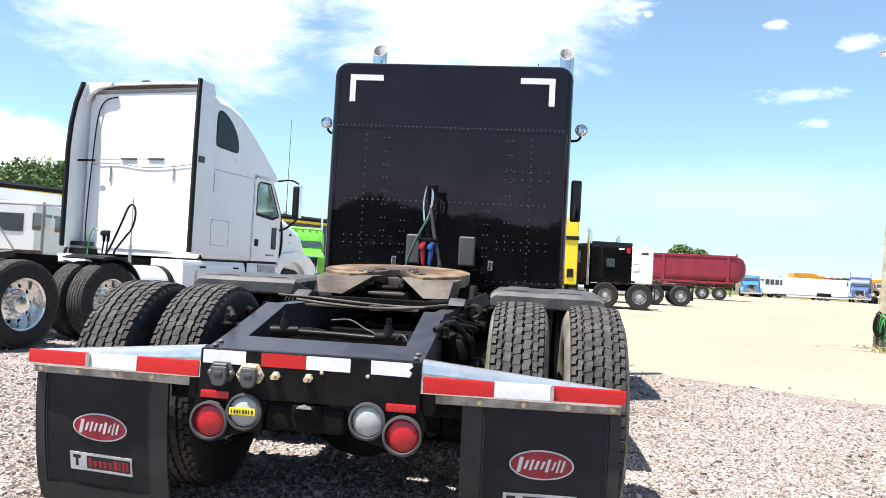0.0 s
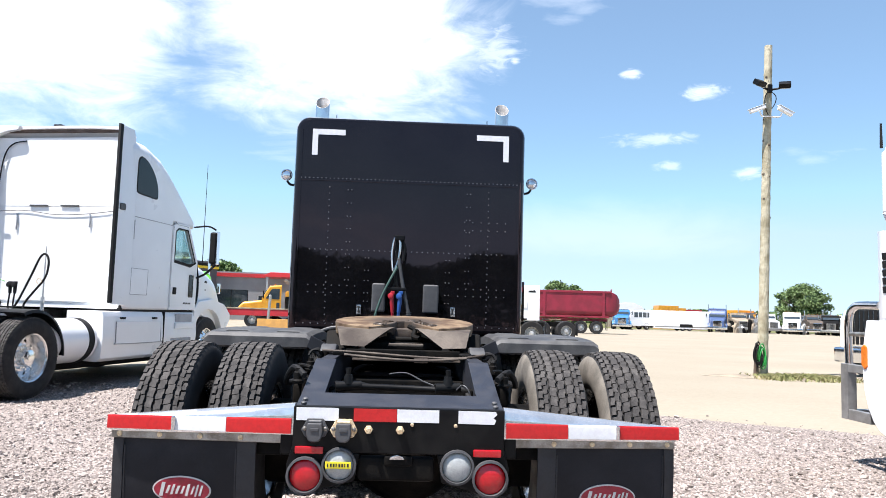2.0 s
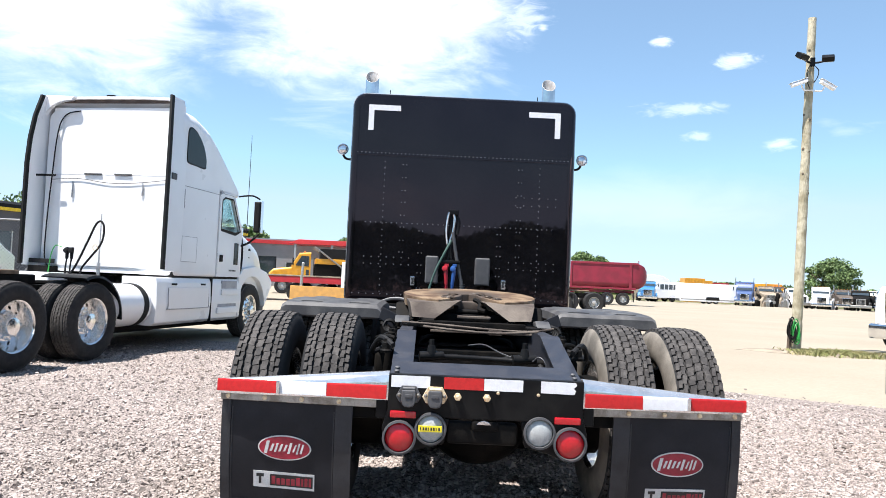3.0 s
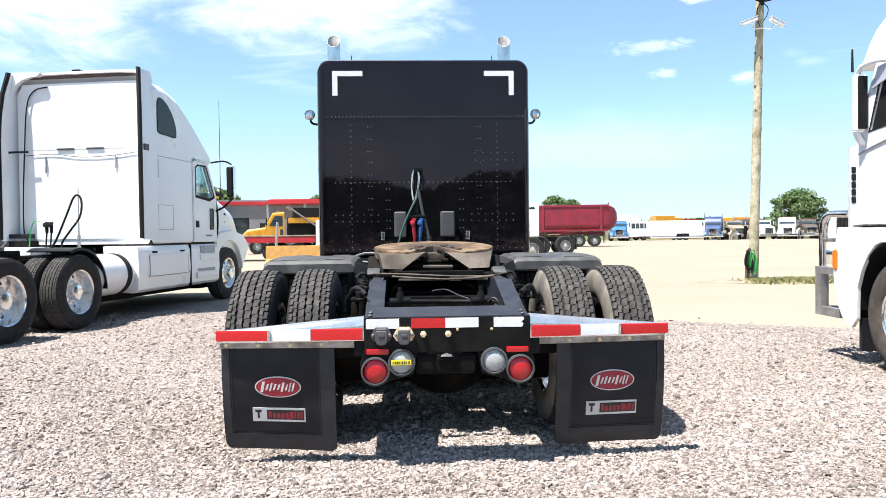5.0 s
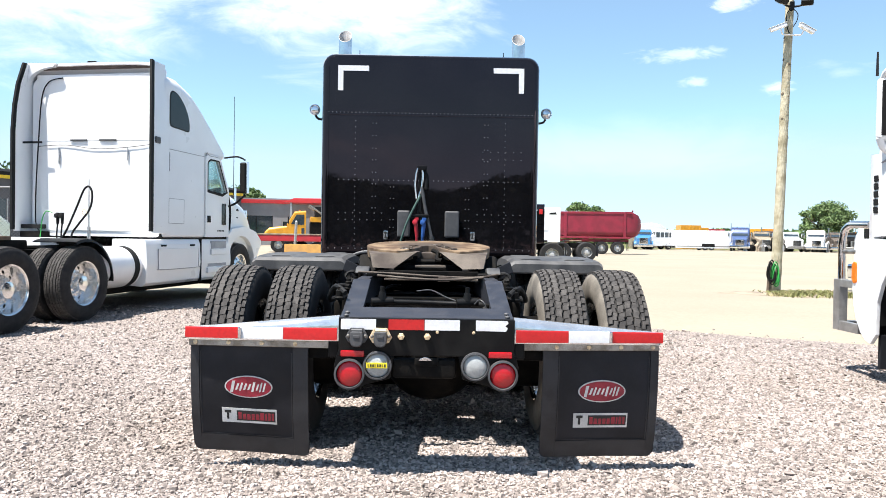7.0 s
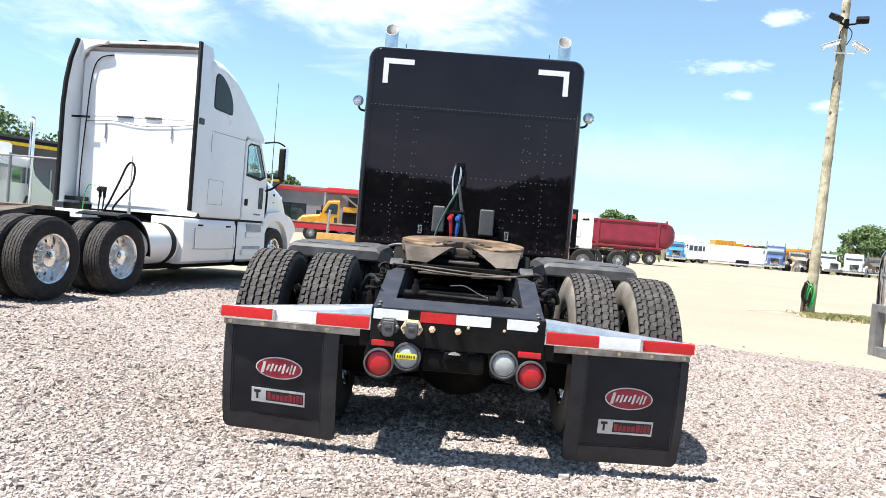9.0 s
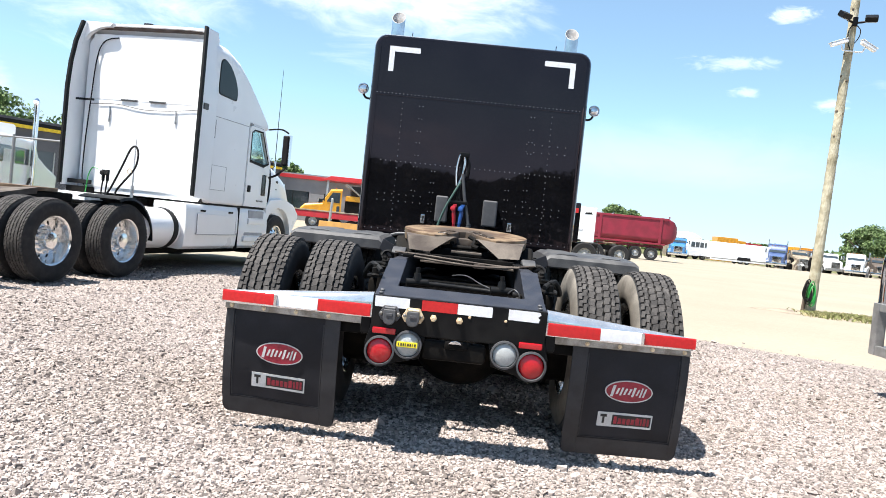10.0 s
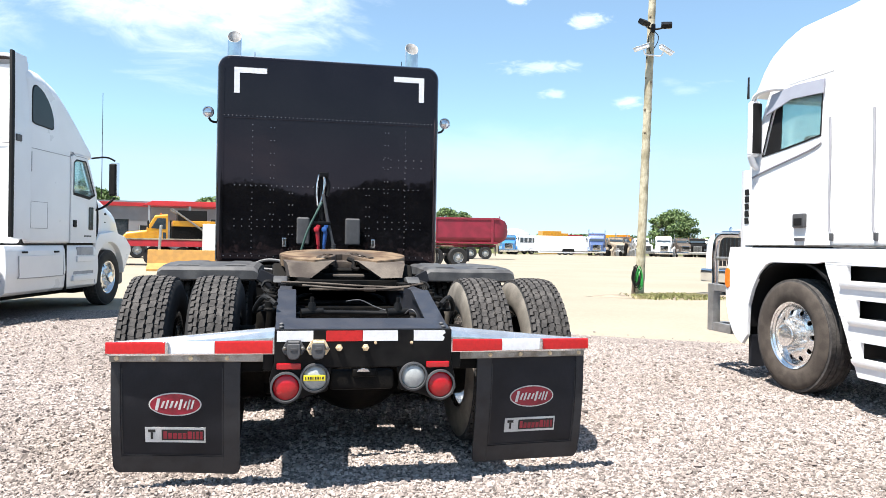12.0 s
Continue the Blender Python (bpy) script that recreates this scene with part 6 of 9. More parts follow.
    loft(bm, [ring_body(1.12, 1.13, 3.70, 0.16, 3.18), ring_body(1.20, 1.13, 3.74, 0.20, 3.28, crown=0.06), ring_body(1.20, 1.13, 3.72, 0.20, 3.7, crown=0.12), ring_body(1.20, 1.13, 3.60, 0.20, 4.1, crown=0.16),
              ring_body(1.20, 1.13, 3.43, 0.20, 4.4, crown=0.18), ring_body(1.20, 1.13, 3.35, 0.20, 4.52, crown=0.18)])
    body = part("cab_body", bm, WHITE, root, "white moulded sleeper and roof", 45)
    bm = bm_new()
    loft(bm, [ring_body(1.20, 2.60, 3.35, 0.20, 4.515, crown=0.18), ring_body(1.19, 2.60, 3.12, 0.18, 4.85, crown=0.18), ring_body(1.17, 2.58, 2.74, 0.07, 5.30, crown=0.14)])
    part("cab_roof", bm, WHITE, root, "white sloping cab roof", 45)
    bm = bm_new()
    box(bm, -1.12, 1.12, 4.52, 5.45, 1.16, 1.24)
    box(bm, -1.08, 1.08, 5.25, 5.60, 1.24, 1.97, 0.05)
    part("dashboard", bm, INTERIOR, root, "dark cab floor and dashboard")
    bm = bm_new()
    box(bm, -1.14, 1.14, 4.524, 4.56, 1.24, 2.60)
    part("cab_rear_wall", bm, INTERIOR, root, "dark inside wall of the cab")
    for sx in (-0.6, 0.6):
        bm = bm_new()
        box(bm, sx - 0.25, sx + 0.25, 4.62, 5.05, 1.24, 1.70, 0.06)
        box(bm, sx - 0.25, sx + 0.25, 4.58, 4.72, 1.66, 2.14, 0.06)
        part("seat", bm, INTERIOR, root, "dark cab seat")
    bm = bm_new()
    loft(bm, [ring_body(1.12, 1.18, 2.06, 0.06, 5.44), ring_body(1.08, 1.18, 2.02, 0.10, 5.62), ring_body(1.02, 1.18, 1.93, 0.1, 5.70)])
    part("cab_front", bm, WHITE, root, "", 45)
    bm = bm_new()
    loft(bm, [[(-1.0, 5.26, 2.55), (1.0, 5.26, 2.55), (1.0, 5.24, 2.55), (-1.0, 5.24, 2.55)], [(-0.98, 5.665, 2.0), (0.98, 5.665, 2.0), (0.98, 5.63, 2.0), (-0.98, 5.63, 2.0)]])
    ws = part("windshield", bm, CABGLASS, root, "clear windshield")
    ws.visible_shadow = False
    for s in (-1, 1):
        bm = bm_new()
        tube(bm, [(s * 1.12, 5.06, 2.62), (s * 1.10, 5.28, 2.52), (s * 1.08, 5.62, 2.03)], 0.035, 8)
        part("windshield_pillar", bm, GASKET, root, "black windshield pillar")
    bm = bm_new()
    loft(bm, [ring_body(1.10, 1.12, 2.04, 0.24, 5.62), ring_body(1.12, 1.0, 1.99, 0.34, 6.0), ring_body(1.10, 0.85, 1.84, 0.40, 6.5), ring_body(1.00, 0.78, 1.56, 0.36, 6.88), ring_body(0.80, 0.74, 1.34, 0.26, 7.08)])
    part("hood", bm, WHITE, root, "white sloping hood", 45)
    bm = bm_new()
    box(bm, -0.98, 0.98, 6.92, 7.14, 0.32, 0.70, 0.06, 3)
    part("bumper", bm, GREYPLASTIC, root, "dark grey plastic front bumper")
    bm = bm_new()
    box(bm, -0.45, 0.45, 7.08, 7.15, 0.72, 1.25, 0.03)
    part("grille", bm, CHROME, root)
    # rear panel of the sleeper
    bm = bm_new()
    box(bm, -1.04, 1.10, 3.165, 3.185, 1.22, 2.655, 0.006)
    box(bm, -1.04, 1.10, 3.168, 3.185, 2.668, 3.74, 0.006)
    pan = part("rear_panel", bm, WHITEPANEL, root, "white rear panel with drip marks and a middle seam")
    for x0 in (-0.42, 0.10):
        bm = bm_new()
        box(bm, x0, x0 + 0.30, 3.142, 3.17, 2.665, 2.69, 0.006)
        part("hinge_cover", bm, GREYPLASTIC, pan, "dark hinge cover")
    for x, z0, z1 in ((-0.62, 2.30, 2.55), (0.60, 2.35, 2.55)):
        bm = bm_new()
        tube(bm, [(x, 3.150, z0), (x + 0.01, 3.147, (z0 + z1) / 2), (x, 3.150, z1)], 0.012, 6)
        part("grab_bar", bm, GALV, pan)
    bm = bm_new()
    tube(bm, [(-1.0, 3.15, 2.58), (-0.5, 3.15, 2.60), (0.0, 3.15, 2.54), (0.5, 3.15, 2.55), (1.0, 3.15, 2.60)], 0.005, 6)
    part("thin_cable", bm, GREYPLASTIC, pan)
    # side extenders, open behind the panel
    for s in (-1, 1):
        bm = bm_new()
        loft(bm, [[(s * 1.185, 3.34, z), (s * 1.215, 3.34, z), (s * (1.215 + 0.02 * (z > 3)), 2.88, z + (0.06 if z > 3 else 0)), (s * (1.185 + 0.02 * (z > 3)), 2.88, z + (0.06 if z > 3 else 0))] for z in (1.20, 2.0, 2.8)])
        loft(bm, [[(s * (1.185 - q), 3.34, z), (s * (1.215 - q), 3.34, z), (s * (1.215 - q), 2.88 + f, z), (s * (1.185 - q), 2.88 + f, z)] for z, q, f in ((2.80, 0.0, 0.0), (3.2, 0.012, 0.02), (3.55, 0.04, 0.06), (3.89, 0.09, 0.14))])
        part("side_extender", bm, WHITE, root, "white side extender")
        bm = bm_new()
        loft(bm, [[(s * (1.190 - q), 2.81 + f, z), (s * (1.226 - q), 2.81 + f, z), (s * (1.226 - q), 2.885 + f, z), (s * (1.190 - q), 2.885 + f, z)] for z, q, f in ((1.22, 0, 0), (2.80, 0.0, 0.0), (3.2, 0.012, 0.02), (3.55, 0.04, 0.06), (3.90, 0.09, 0.14))])
        part("extender_edge", bm, GASKET, root, "dark rubber edge of the extender")
    bm = bm_new()
    top = []
    for y, z, d in ((3.12, 3.90, 0.04), (3.18, 3.915, 0.07), (3.30, 3.89, 0.12), (3.40, 3.83, 0.12)):
        row_t, row_b = [], []
        for i in range(13):
            u = -1 + i / 6
            e = 1 - abs(u) ** 6
            row_t.append((1.12 * u, y, z - 0.03 * (1 - e) + 0.012 * (1 - u * u)))
            row_b.append((1.11 * u, y, z - d - 0.03 * (1 - e) + 0.012 * (1 - u * u)))
        top.append(row_t + row_b[::-1])
    loft(bm, top)
    part("roof_lip", bm, WHITE, root, "white roof lip over the rear panel", 50)
    bm = bm_new()
    box(bm, -0.95, 1.10, 3.150, 3.20, 3.815, 3.885, 0.01)
    part("lip_underside", bm, material("brown_mottled_underside", (0.075, 0.052, 0.042), 0.8, second=(0.12, 0.09, 0.075), scale=5), root, "mottled brown underside of the roof lip")
    # concave fillet between the extender and the lip
    bm = bm_new()
    curve = [(-1.13 + 0.46 * (1 - math.cos(radians(a))), 3.86 - 0.02 * math.sin(radians(a)) - 0.30 * (1 - math.sin(radians(a)))) for a in range(0, 91, 10)]
    prism(bm, [(-1.13, 3.92), *curve, (-0.62, 3.90)], "y", 3.06, 3.14, 0.006)
    part("lip_gusset", bm, WHITE, root, "white concave fillet under the roof lip")
    bm = bm_new()
    box(bm, -0.16, -0.02, 3.2, 3.3, 3.90, 3.96, 0.01)
    part("roof_fitting", bm, SATIN, root)
    # inner cables, brackets and hoses at the rear
    bm = bm_new()
    tube(bm, [(-0.55, 3.14, 3.68), (-0.80, 3.14, 3.62), (-0.92, 3.13, 3.35), (-0.97, 3.12, 2.6), (-1.0, 3.11, 1.9), (-1.0, 3.11, 1.35), (-0.94, 3.12, 1.2)], 0.010, 8)
    part("drain_cable", bm, GASKET, root, "black cable down the inner corner")
    bm = bm_new()
    box(bm, -1.19, -0.84, 3.03, 3.05, 2.615, 2.65, 0.006)
    part("stay_bracket", bm, GASKET, root, "black stay bracket")
    bm = bm_new()
    box(bm, -1.19, -0.75, 3.0, 3.04, 1.24, 1.31, 0.008)
    part("stay_bracket", bm, GASKET, root, "black stay bracket")
    bm = bm_new()
    box(bm, -1.16, -0.80, 2.95, 3.2, 1.05, 1.20, 0.01)
    part("foot_block", bm, GRIME, root)
    hb = 0.15
    bm = bm_new()
    tube(bm, [(hb - 0.42, 2.70, 1.02), (hb - 0.32, 2.75, 1.22), (hb - 0.16, 2.78, 1.60), (hb - 0.04, 2.78, 1.86), (hb + 0.05, 2.78, 1.90), (hb + 0.10, 2.78, 1.78), (hb + 0.06, 2.78, 1.56), (hb - 0.10, 2.76, 1.34), (hb - 0.22, 2.74, 1.16), (hb - 0.18, 2.7, 1.0)], 0.016, 10)
    part("air_hose", bm, GASKET, root, "thick black looped air hose")
    bm = bm_new()
    cyl(bm, (hb + 0.03, 2.80, 1.0), (hb + 0.03, 2.80, 2.02), 0.012, 0.008, 8)
    cyl(bm, (hb + 0.03, 2.80, 1.0), (hb + 0.03, 2.80, 1.28), 0.026, 0.026, 10)
    part("hose_post", bm, GALV, root, "metal hose post")
    bm = bm_new()
    tube(bm, [(hb - 0.02, 2.77, 1.45), (hb + 0.02, 2.76, 1.50), (hb - 0.02, 2.76, 1.55), (hb - 0.06, 2.76, 1.50), (hb - 0.02, 2.77, 1.45)], 0.006, 6)
    part("wire_loop", bm, BRASS, root)
    for x in (-0.50, -0.42):
        bm = bm_new()
        cyl(bm, (x, 2.98, 1.50), (x, 2.98, 1.32), 0.03, 0.022, 10)
        disc(bm, (x, 2.95, 1.45), (0, -1, 0), 0.04, 0.02, 12, 0.005)
        tube(bm, [(x, 2.98, 1.33), (x - 0.01, 2.97, 1.15), (x + 0.02, 2.95, 1.0)], 0.012, 6)
        part("gladhand", bm, GASKET, root, "black gladhand")
    bm = bm_new()
    tube(bm, [(-0.60, 2.98, 1.50), (-0.70, 2.97, 1.52), (-0.76, 2.96, 1.40), (-0.78, 2.95, 1.2), (-0.80, 2.95, 1.0)], 0.009, 6)
    part("green_cable", bm, HOSELIME, root, "green trailer cable")
    bm = bm_new()
    tube(bm, [(0.1, 2.5, 1.05), (0.2, 2.35, 1.02), (0.35, 2.3, 1.03), (0.42, 2.42, 1.05), (0.3, 2.55, 1.02)], 0.01, 6)
    part("lime_hose", bm, HOSELIME, root, "yellow-green coiled hose on the deck")
    bm = bm_new()
    box(bm, -0.40, 0.40, 1.95, 3.25, 0.95, 0.985, 0.005)
    part("deck_plate", bm, GRIME, root)
    # side details on both flanks
    for s in (-1, 1):
        bm = bm_new()
        shape = [(3.385, 2.99), (3.38, 3.20), (3.385, 3.40), (3.43, 3.475), (3.52, 3.485), (3.68, 3.425), (3.85, 3.29), (3.955, 3.12), (3.975, 2.985), (3.935, 2.92), (3.68, 2.925), (3.44, 2.935)]
        prism(bm, eased(shape), "x", s * 1.192, s * 1.208)
        part("sleeper_window", bm, TINTED, body, "dark tinted rounded sleeper window")
        bm = bm_new()
        prism(bm, eased([(3.68 + (y - 3.68) * 1.06, 3.20 + (z - 3.20) * 1.06) for y, z in shape]), "x", s * 1.18, s * 1.203)
        part("window_seal", bm, GASKET, body)
        bm = bm_new()
        box(bm, s * 1.195, s * 1.235, 2.93, 3.07, 2.60, 2.70, 0.012)
        part("marker_lamp", bm, GREYPLASTIC, body, "grey side marker lamp")
        for y0, y1, z0, z1 in ((3.36, 3.83, 1.36, 1.76),):
            bm = bm_new()
            box(bm, s * 1.19, s * 1.207, y0, y1, z0, z1, 0.006)
            ld = part("locker_door", bm, WHITE, body, "white locker door")
            bm = bm_new()
            for a, b, c, d in ((y0, y1, z0 - 0.004, z0 + 0.004), (y0, y1, z1 - 0.004, z1 + 0.004), (y0 - 0.004, y0 + 0.004, z0, z1), (y1 - 0.004, y1 + 0.004, z0, z1)):
                box(bm, s * 1.20, s * 1.2085, a, b, c, d)
            part("door_gap", bm, SEAM, ld)
        bm = bm_new()
        box(bm, s * 1.195, s * 1.206, 3.37, 3.385, 2.20, 2.50, 0.003)
        part("body_seam", bm, SEAM, body)
        bm = bm_new()
        box(bm, s * 1.198, s * 1.206, 3.0, 4.52, 2.548, 2.558, 0.002)
        part("body_seam", bm, SEAM, body)
        bm = bm_new()
        inner = [(4.64, 1.98), (4.64, 2.46), (4.72, 2.51), (5.03, 2.51), (5.35, 1.98), (5.16, 1.94)]
        wall_with_opening(bm, [(4.53, 1.14), (4.53, 2.56), (4.68, 2.61), (5.08, 2.61), (5.45, 2.0), (5.45, 1.14)], inner, "x", s * 1.212, s * 1.15)
        dr = part("cab_door", bm, WHITE, root, "white cab door")
        bm = bm_new()
        tube(bm, [(s * 1.208, 4.55, 1.19), (s * 1.208, 4.55, 2.52), (s * 1.208, 4.70, 2.585), (s * 1.208, 5.05, 2.585)], 0.007, 6)
        part("door_gap", bm, SEAM, dr)
        bm = bm_new()
        prism(bm, inner, "x", s * 1.185, s * 1.190)
        gl = part("door_window", bm, CABGLASS, dr, "pale blue-green door glass")
        gl.visible_shadow = False
        bm = bm_new()
        wall_with_opening(bm, [(4.615, 1.935), (4.615, 2.475), (4.71, 2.535), (5.045, 2.535), (5.39, 1.965), (5.175, 1.885)], inner, "x", s * 1.216, s * 1.205)
        part("window_seal", bm, GASKET, dr, "black window surround")
        bm = bm_new()
        box(bm, s * 1.20, s * 1.219, 5.16, 5.32, 1.36, 1.76, 0.02)
        part("lower_window", bm, TINTED, dr, "small dark lower door window")
        bm = bm_new()
        box(bm, s * 1.20, s * 1.232, 4.62, 4.72, 1.40, 1.52, 0.01)
        part("door_handle", bm, GASKET, dr, "black door handle")
        for k in range(5):
            bm = bm_new()
            box(bm, s * 1.205, s * 1.215, 5.0 + 0.055 * k, 5.04 + 0.055 * k, 1.24, 1.27)
            part("lettering_bar", bm, GREYPLASTIC, dr)
        bm = bm_new()
        box(bm, s * 1.38, s * 1.51, 5.52, 5.60, 1.98, 2.56, 0.035, 3)
        mr = part("mirror", bm, GASKET, root, "black door mirror with chrome shell")
        bm = bm_new()
        tube(bm, [(s * 1.16, 5.35, 2.62), (s * 1.35, 5.5, 2.66), (s * 1.48, 5.57, 2.60)], 0.016, 8)
        part("mirror_arm", bm, GASKET, mr)
        bm = bm_new()
        tube(bm, [(s * 1.16, 5.40, 1.70), (s * 1.32, 5.5, 1.78), (s * 1.48, 5.57, 1.95)], 0.020, 8)
        part("mirror_arm", bm, GASKET, mr)
        bm = bm_new()
        box(bm, s * 1.512, s * 1.535, 5.53, 5.63, 1.97, 2.57, 0.010)
        part("mirror_shell", bm, CHROME, mr)
        bm = bm_new()
        tube(bm, [(s * 1.10, 5.62, 2.0), (s * 1.13, 5.66, 1.7), (s * 1.12, 5.68, 1.4), (s * 1.16, 5.5, 1.22), (s * 1.16, 5.0, 1.17)], 0.02, 8)
        part("hood_seal", bm, GASKET, root, "black seal between cab and hood")
        for z in (1.62, 1.76):
            bm = bm_new()
            bmesh.ops.create_uvsphere(bm, u_segments=12, v_segments=8, radius=0.075, matrix=Matrix.Translation((s * 1.095, 6.0, z - 0.10)) @ Matrix.Diagonal((0.35, 1.3, 0.7, 1)))
            part("hood_vent", bm, GASKET, root, "dark oval hood vent")
    bm = bm_new()
    cyl(bm, (1.22, 5.62, 1.95), (1.22, 5.62, 3.82), 0.008, 0.004, 6)
    part("whip_antenna", bm, GASKET, root, "thin whip antenna")
    bm = bm_new()
    cyl(bm, (-1.12, 5.6, 1.9), (-1.12, 5.6, 2.35), 0.05, 0.05, 12)
    part("intake_cap", bm, GASKET, root)
    return root


build_white_truck()

# ---- the white cab-over tractor unit ----
def build_cabover():
    root = thing("semi_truck", pose(5.05, 2.10, 0, 0, 0, 0), "white high-roof cab-over tractor with polished wheels and grey bull bar", "truck")
    for s in (-1, 1):
        w = wheel(root, s * 1.045, -0.09, s, TYRE_TAN, RIM_FLAT, z=0.492, tread=RIB_MESH)
        w.scale = (1.0, 0.965, 0.965)
        bm = bm_new()
        box(bm, s * 0.43, s * 0.35, -6.2, 0.6, 0.66, 0.92, 0.006)
        part("frame_rail", bm, GRIME, root)
    dual_axle(root, -4.6, x_in=0.72, x_out=1.06)
    dual_axle(root, -5.9, x_in=0.72, x_out=1.06)
    for y in (-4.6, -5.9, -0.12):
        bm = bm_new()
        cyl(bm, (-0.95, y, 0.50), (0.95, y, 0.50), 0.07, 0.07, 12)
        part("axle", bm, GRIME, root)
    # upper shell behind the doors
    bm = bm_new()
    loft(bm, [ring_body(1.20, 1.25, 3.14, 0.16, -0.586, crown=0.26), ring_body(1.20, 1.25, 3.17, 0.2, -1.1, crown=0.32), ring_body(1.20, 1.25, 3.22, 0.25, -1.7, crown=0.34), ring_body(1.20, 1.25, 3.25, 0.3, -2.4, crown=0.34), ring_body(1.18, 1.25, 3.20, 0.3, -2.48, crown=0.32)])
    part("sleeper_shell", bm, WHITE, root, "white sleeper shell", 45)
    # roof over the doors, curving down to the windshield
    bm = bm_new()
    rings = []
    for y, z, c, w in ((-0.583, 3.14, 0.26, 1.20), (-0.30, 3.14, 0.24, 1.20), (-0.05, 3.14, 0.20, 1.20), (0.12, 3.10, 0.17, 1.19), (0.28, 3.03, 0.13, 1.18), (0.40, 2.95, 0.09, 1.16), (0.50, 2.85, 0.05, 1.14), (0.57, 2.74, 0.02, 1.12)):
        rings.append(ring_body(w, 2.664, z, min(0.16, (z - 2.664) * 0.85), y, rb=0.01, crown=c))
    loft(bm, rings)
    part("roof", bm, WHITE, root, "white domed roof", 45)
    bm = bm_new()
    box(bm, -1.05, 1.05, 0.26, 0.44, 2.60, 2.66, 0.02)
    part("sun_visor", bm, WHITE, root)
    for s in (-1, 1):
        outer = [(-0.58, 1.27), (-0.58, 2.0), (-0.58, 2.66), (-0.2, 2.66), (0.22, 2.66), (0.36, 2.36), (0.50, 2.0), (0.575, 1.27)]
        inner = [(-0.44, 2.18), (-0.45, 2.40), (-0.46, 2.58), (-0.15, 2.60), (0.13, 2.57), (0.22, 2.33), (0.31, 2.09), (-0.06, 2.13)]
        bm = bm_new()
        wall_with_opening(bm, outer, inner, "x", s * 1.20, s * 1.14)
        dr = part("cab_door", bm, WHITE, root, "white cab door with a large window")
        bm = bm_new()
        prism(bm, inner, "x", s * 1.165, s * 1.171)
        gl = part("door_window", bm, CABGLASS, dr, "pale blue-green door glass")
        gl.visible_shadow = False
        bm = bm_new()
        wall_with_opening(bm, [(y + (0.014 if y > 0 else -0.014), z + (0.012 if z > 2.3 else -0.014)) for y, z in inner], inner, "x", s * 1.204, s * 1.192)
        part("window_seal", bm, GASKET, dr)
        bm = bm_new()
        prism(bm, [(0.09, 2.10), (0.075, 2.58), (0.13, 2.57), (0.22, 2.33), (0.31, 2.09)], "x", s * 1.172, s * 1.180)
        part("quarter_panel", bm, GASKET, dr, "dark front quarter of the window")
        bm = bm_new()
        prism(bm, [(-0.49, 2.51), (-0.50, 2.625), (-0.15, 2.645), (0.17, 2.62), (0.26, 2.44), (-0.1, 2.53)], "x", s * 1.206, s * 1.222, 0.004)
        part("rain_visor", bm, VISORGREY, dr, "pale grey rain visor over the window")
        bm = bm_new()
        box(bm, s * 1.195, s * 1.23, -0.30, -0.15, 1.42, 1.54, 0.012)
        h = part("door_handle", bm, GREYPLASTIC, dr, "grey recessed door handle")
        bm = bm_new()
        box(bm, s * 1.228, s * 1.234, -0.275, -0.175, 1.44, 1.50, 0.004)
        part("handle_lever", bm, GASKET, h)
        bm = bm_new()
        box(bm, s * 1.198, s * 1.215, -0.28, -0.16, 1.31, 1.335, 0.003)
        part("door_badge", bm, GREYPLASTIC, dr)
        bm = bm_new()
        tube(bm, [(s * 1.202, 0.46, 1.90), (s * 1.205, 0.25, 1.95), (s * 1.205, -0.30, 2.06), (s * 1.203, -0.46, 2.11)], 0.009, 6)
        part("door_ridge", bm, MOULDGREY, dr, "thin grey ridge under the window")
        # thin drip mouldings along the flank
        for y in (-0.57, -1.03):
            bm = bm_new()
            tube(bm, [(s * 1.205, y - 0.03, 1.36), (s * 1.208, y, 1.45), (s * 1.208, y, 2.0), (s * 1.206, y + 0.01, 2.30)], 0.009, 6)
            part("side_moulding", bm, MOULDGREY, root, "thin grey drip moulding")
            bm = bm_new()
            box(bm, s * 1.20, s * 1.222, y - 0.05, y - 0.02, 1.31, 1.37, 0.005)
            part("moulding_clip", bm, GREYPLASTIC, root)
        bm = bm_new()
        box(bm, s * 1.196, s * 1.206, -2.4, 0.45, 1.262, 1.275, 0.002)
        part("sill_line", bm, DULLALU, root, "bright sill line under the doors")
        # corner panel with its black louvre
        bm = bm_new()
        loft(bm, [[(s * 1.20, 0.56, z), (s * 1.19, 0.64, z), (s * 1.10, 0.74, z), (s * 0.95, 0.78, z), (s * 0.95, 0.62, z), (s * 1.12, 0.53, z)] for z in (1.25, 1.6, 1.98)])
        cp = part("corner_panel", bm, WHITE, root, "white rounded corner panel")
        for k in range(5):
            bm = bm_new()
            prism(bm, [(0.50, 1.47 + 0.068 * k), (0.565, 1.47 + 0.068 * k), (0.57, 1.525 + 0.068 * k), (0.51, 1.525 + 0.068 * k)], "x", s * 1.19, s * 1.207, 0.004)
            part("louvre_slot", bm, GASKET, cp, "black louvre slot")
        # lower side: bumper end, wheel arch, skirt
        arch = [(0.50, 0.52), (0.49, 0.70), (0.43, 0.86), (0.34, 1.0), (0.24, 1.09), (0.16, 1.115), (-0.42, 1.12)]
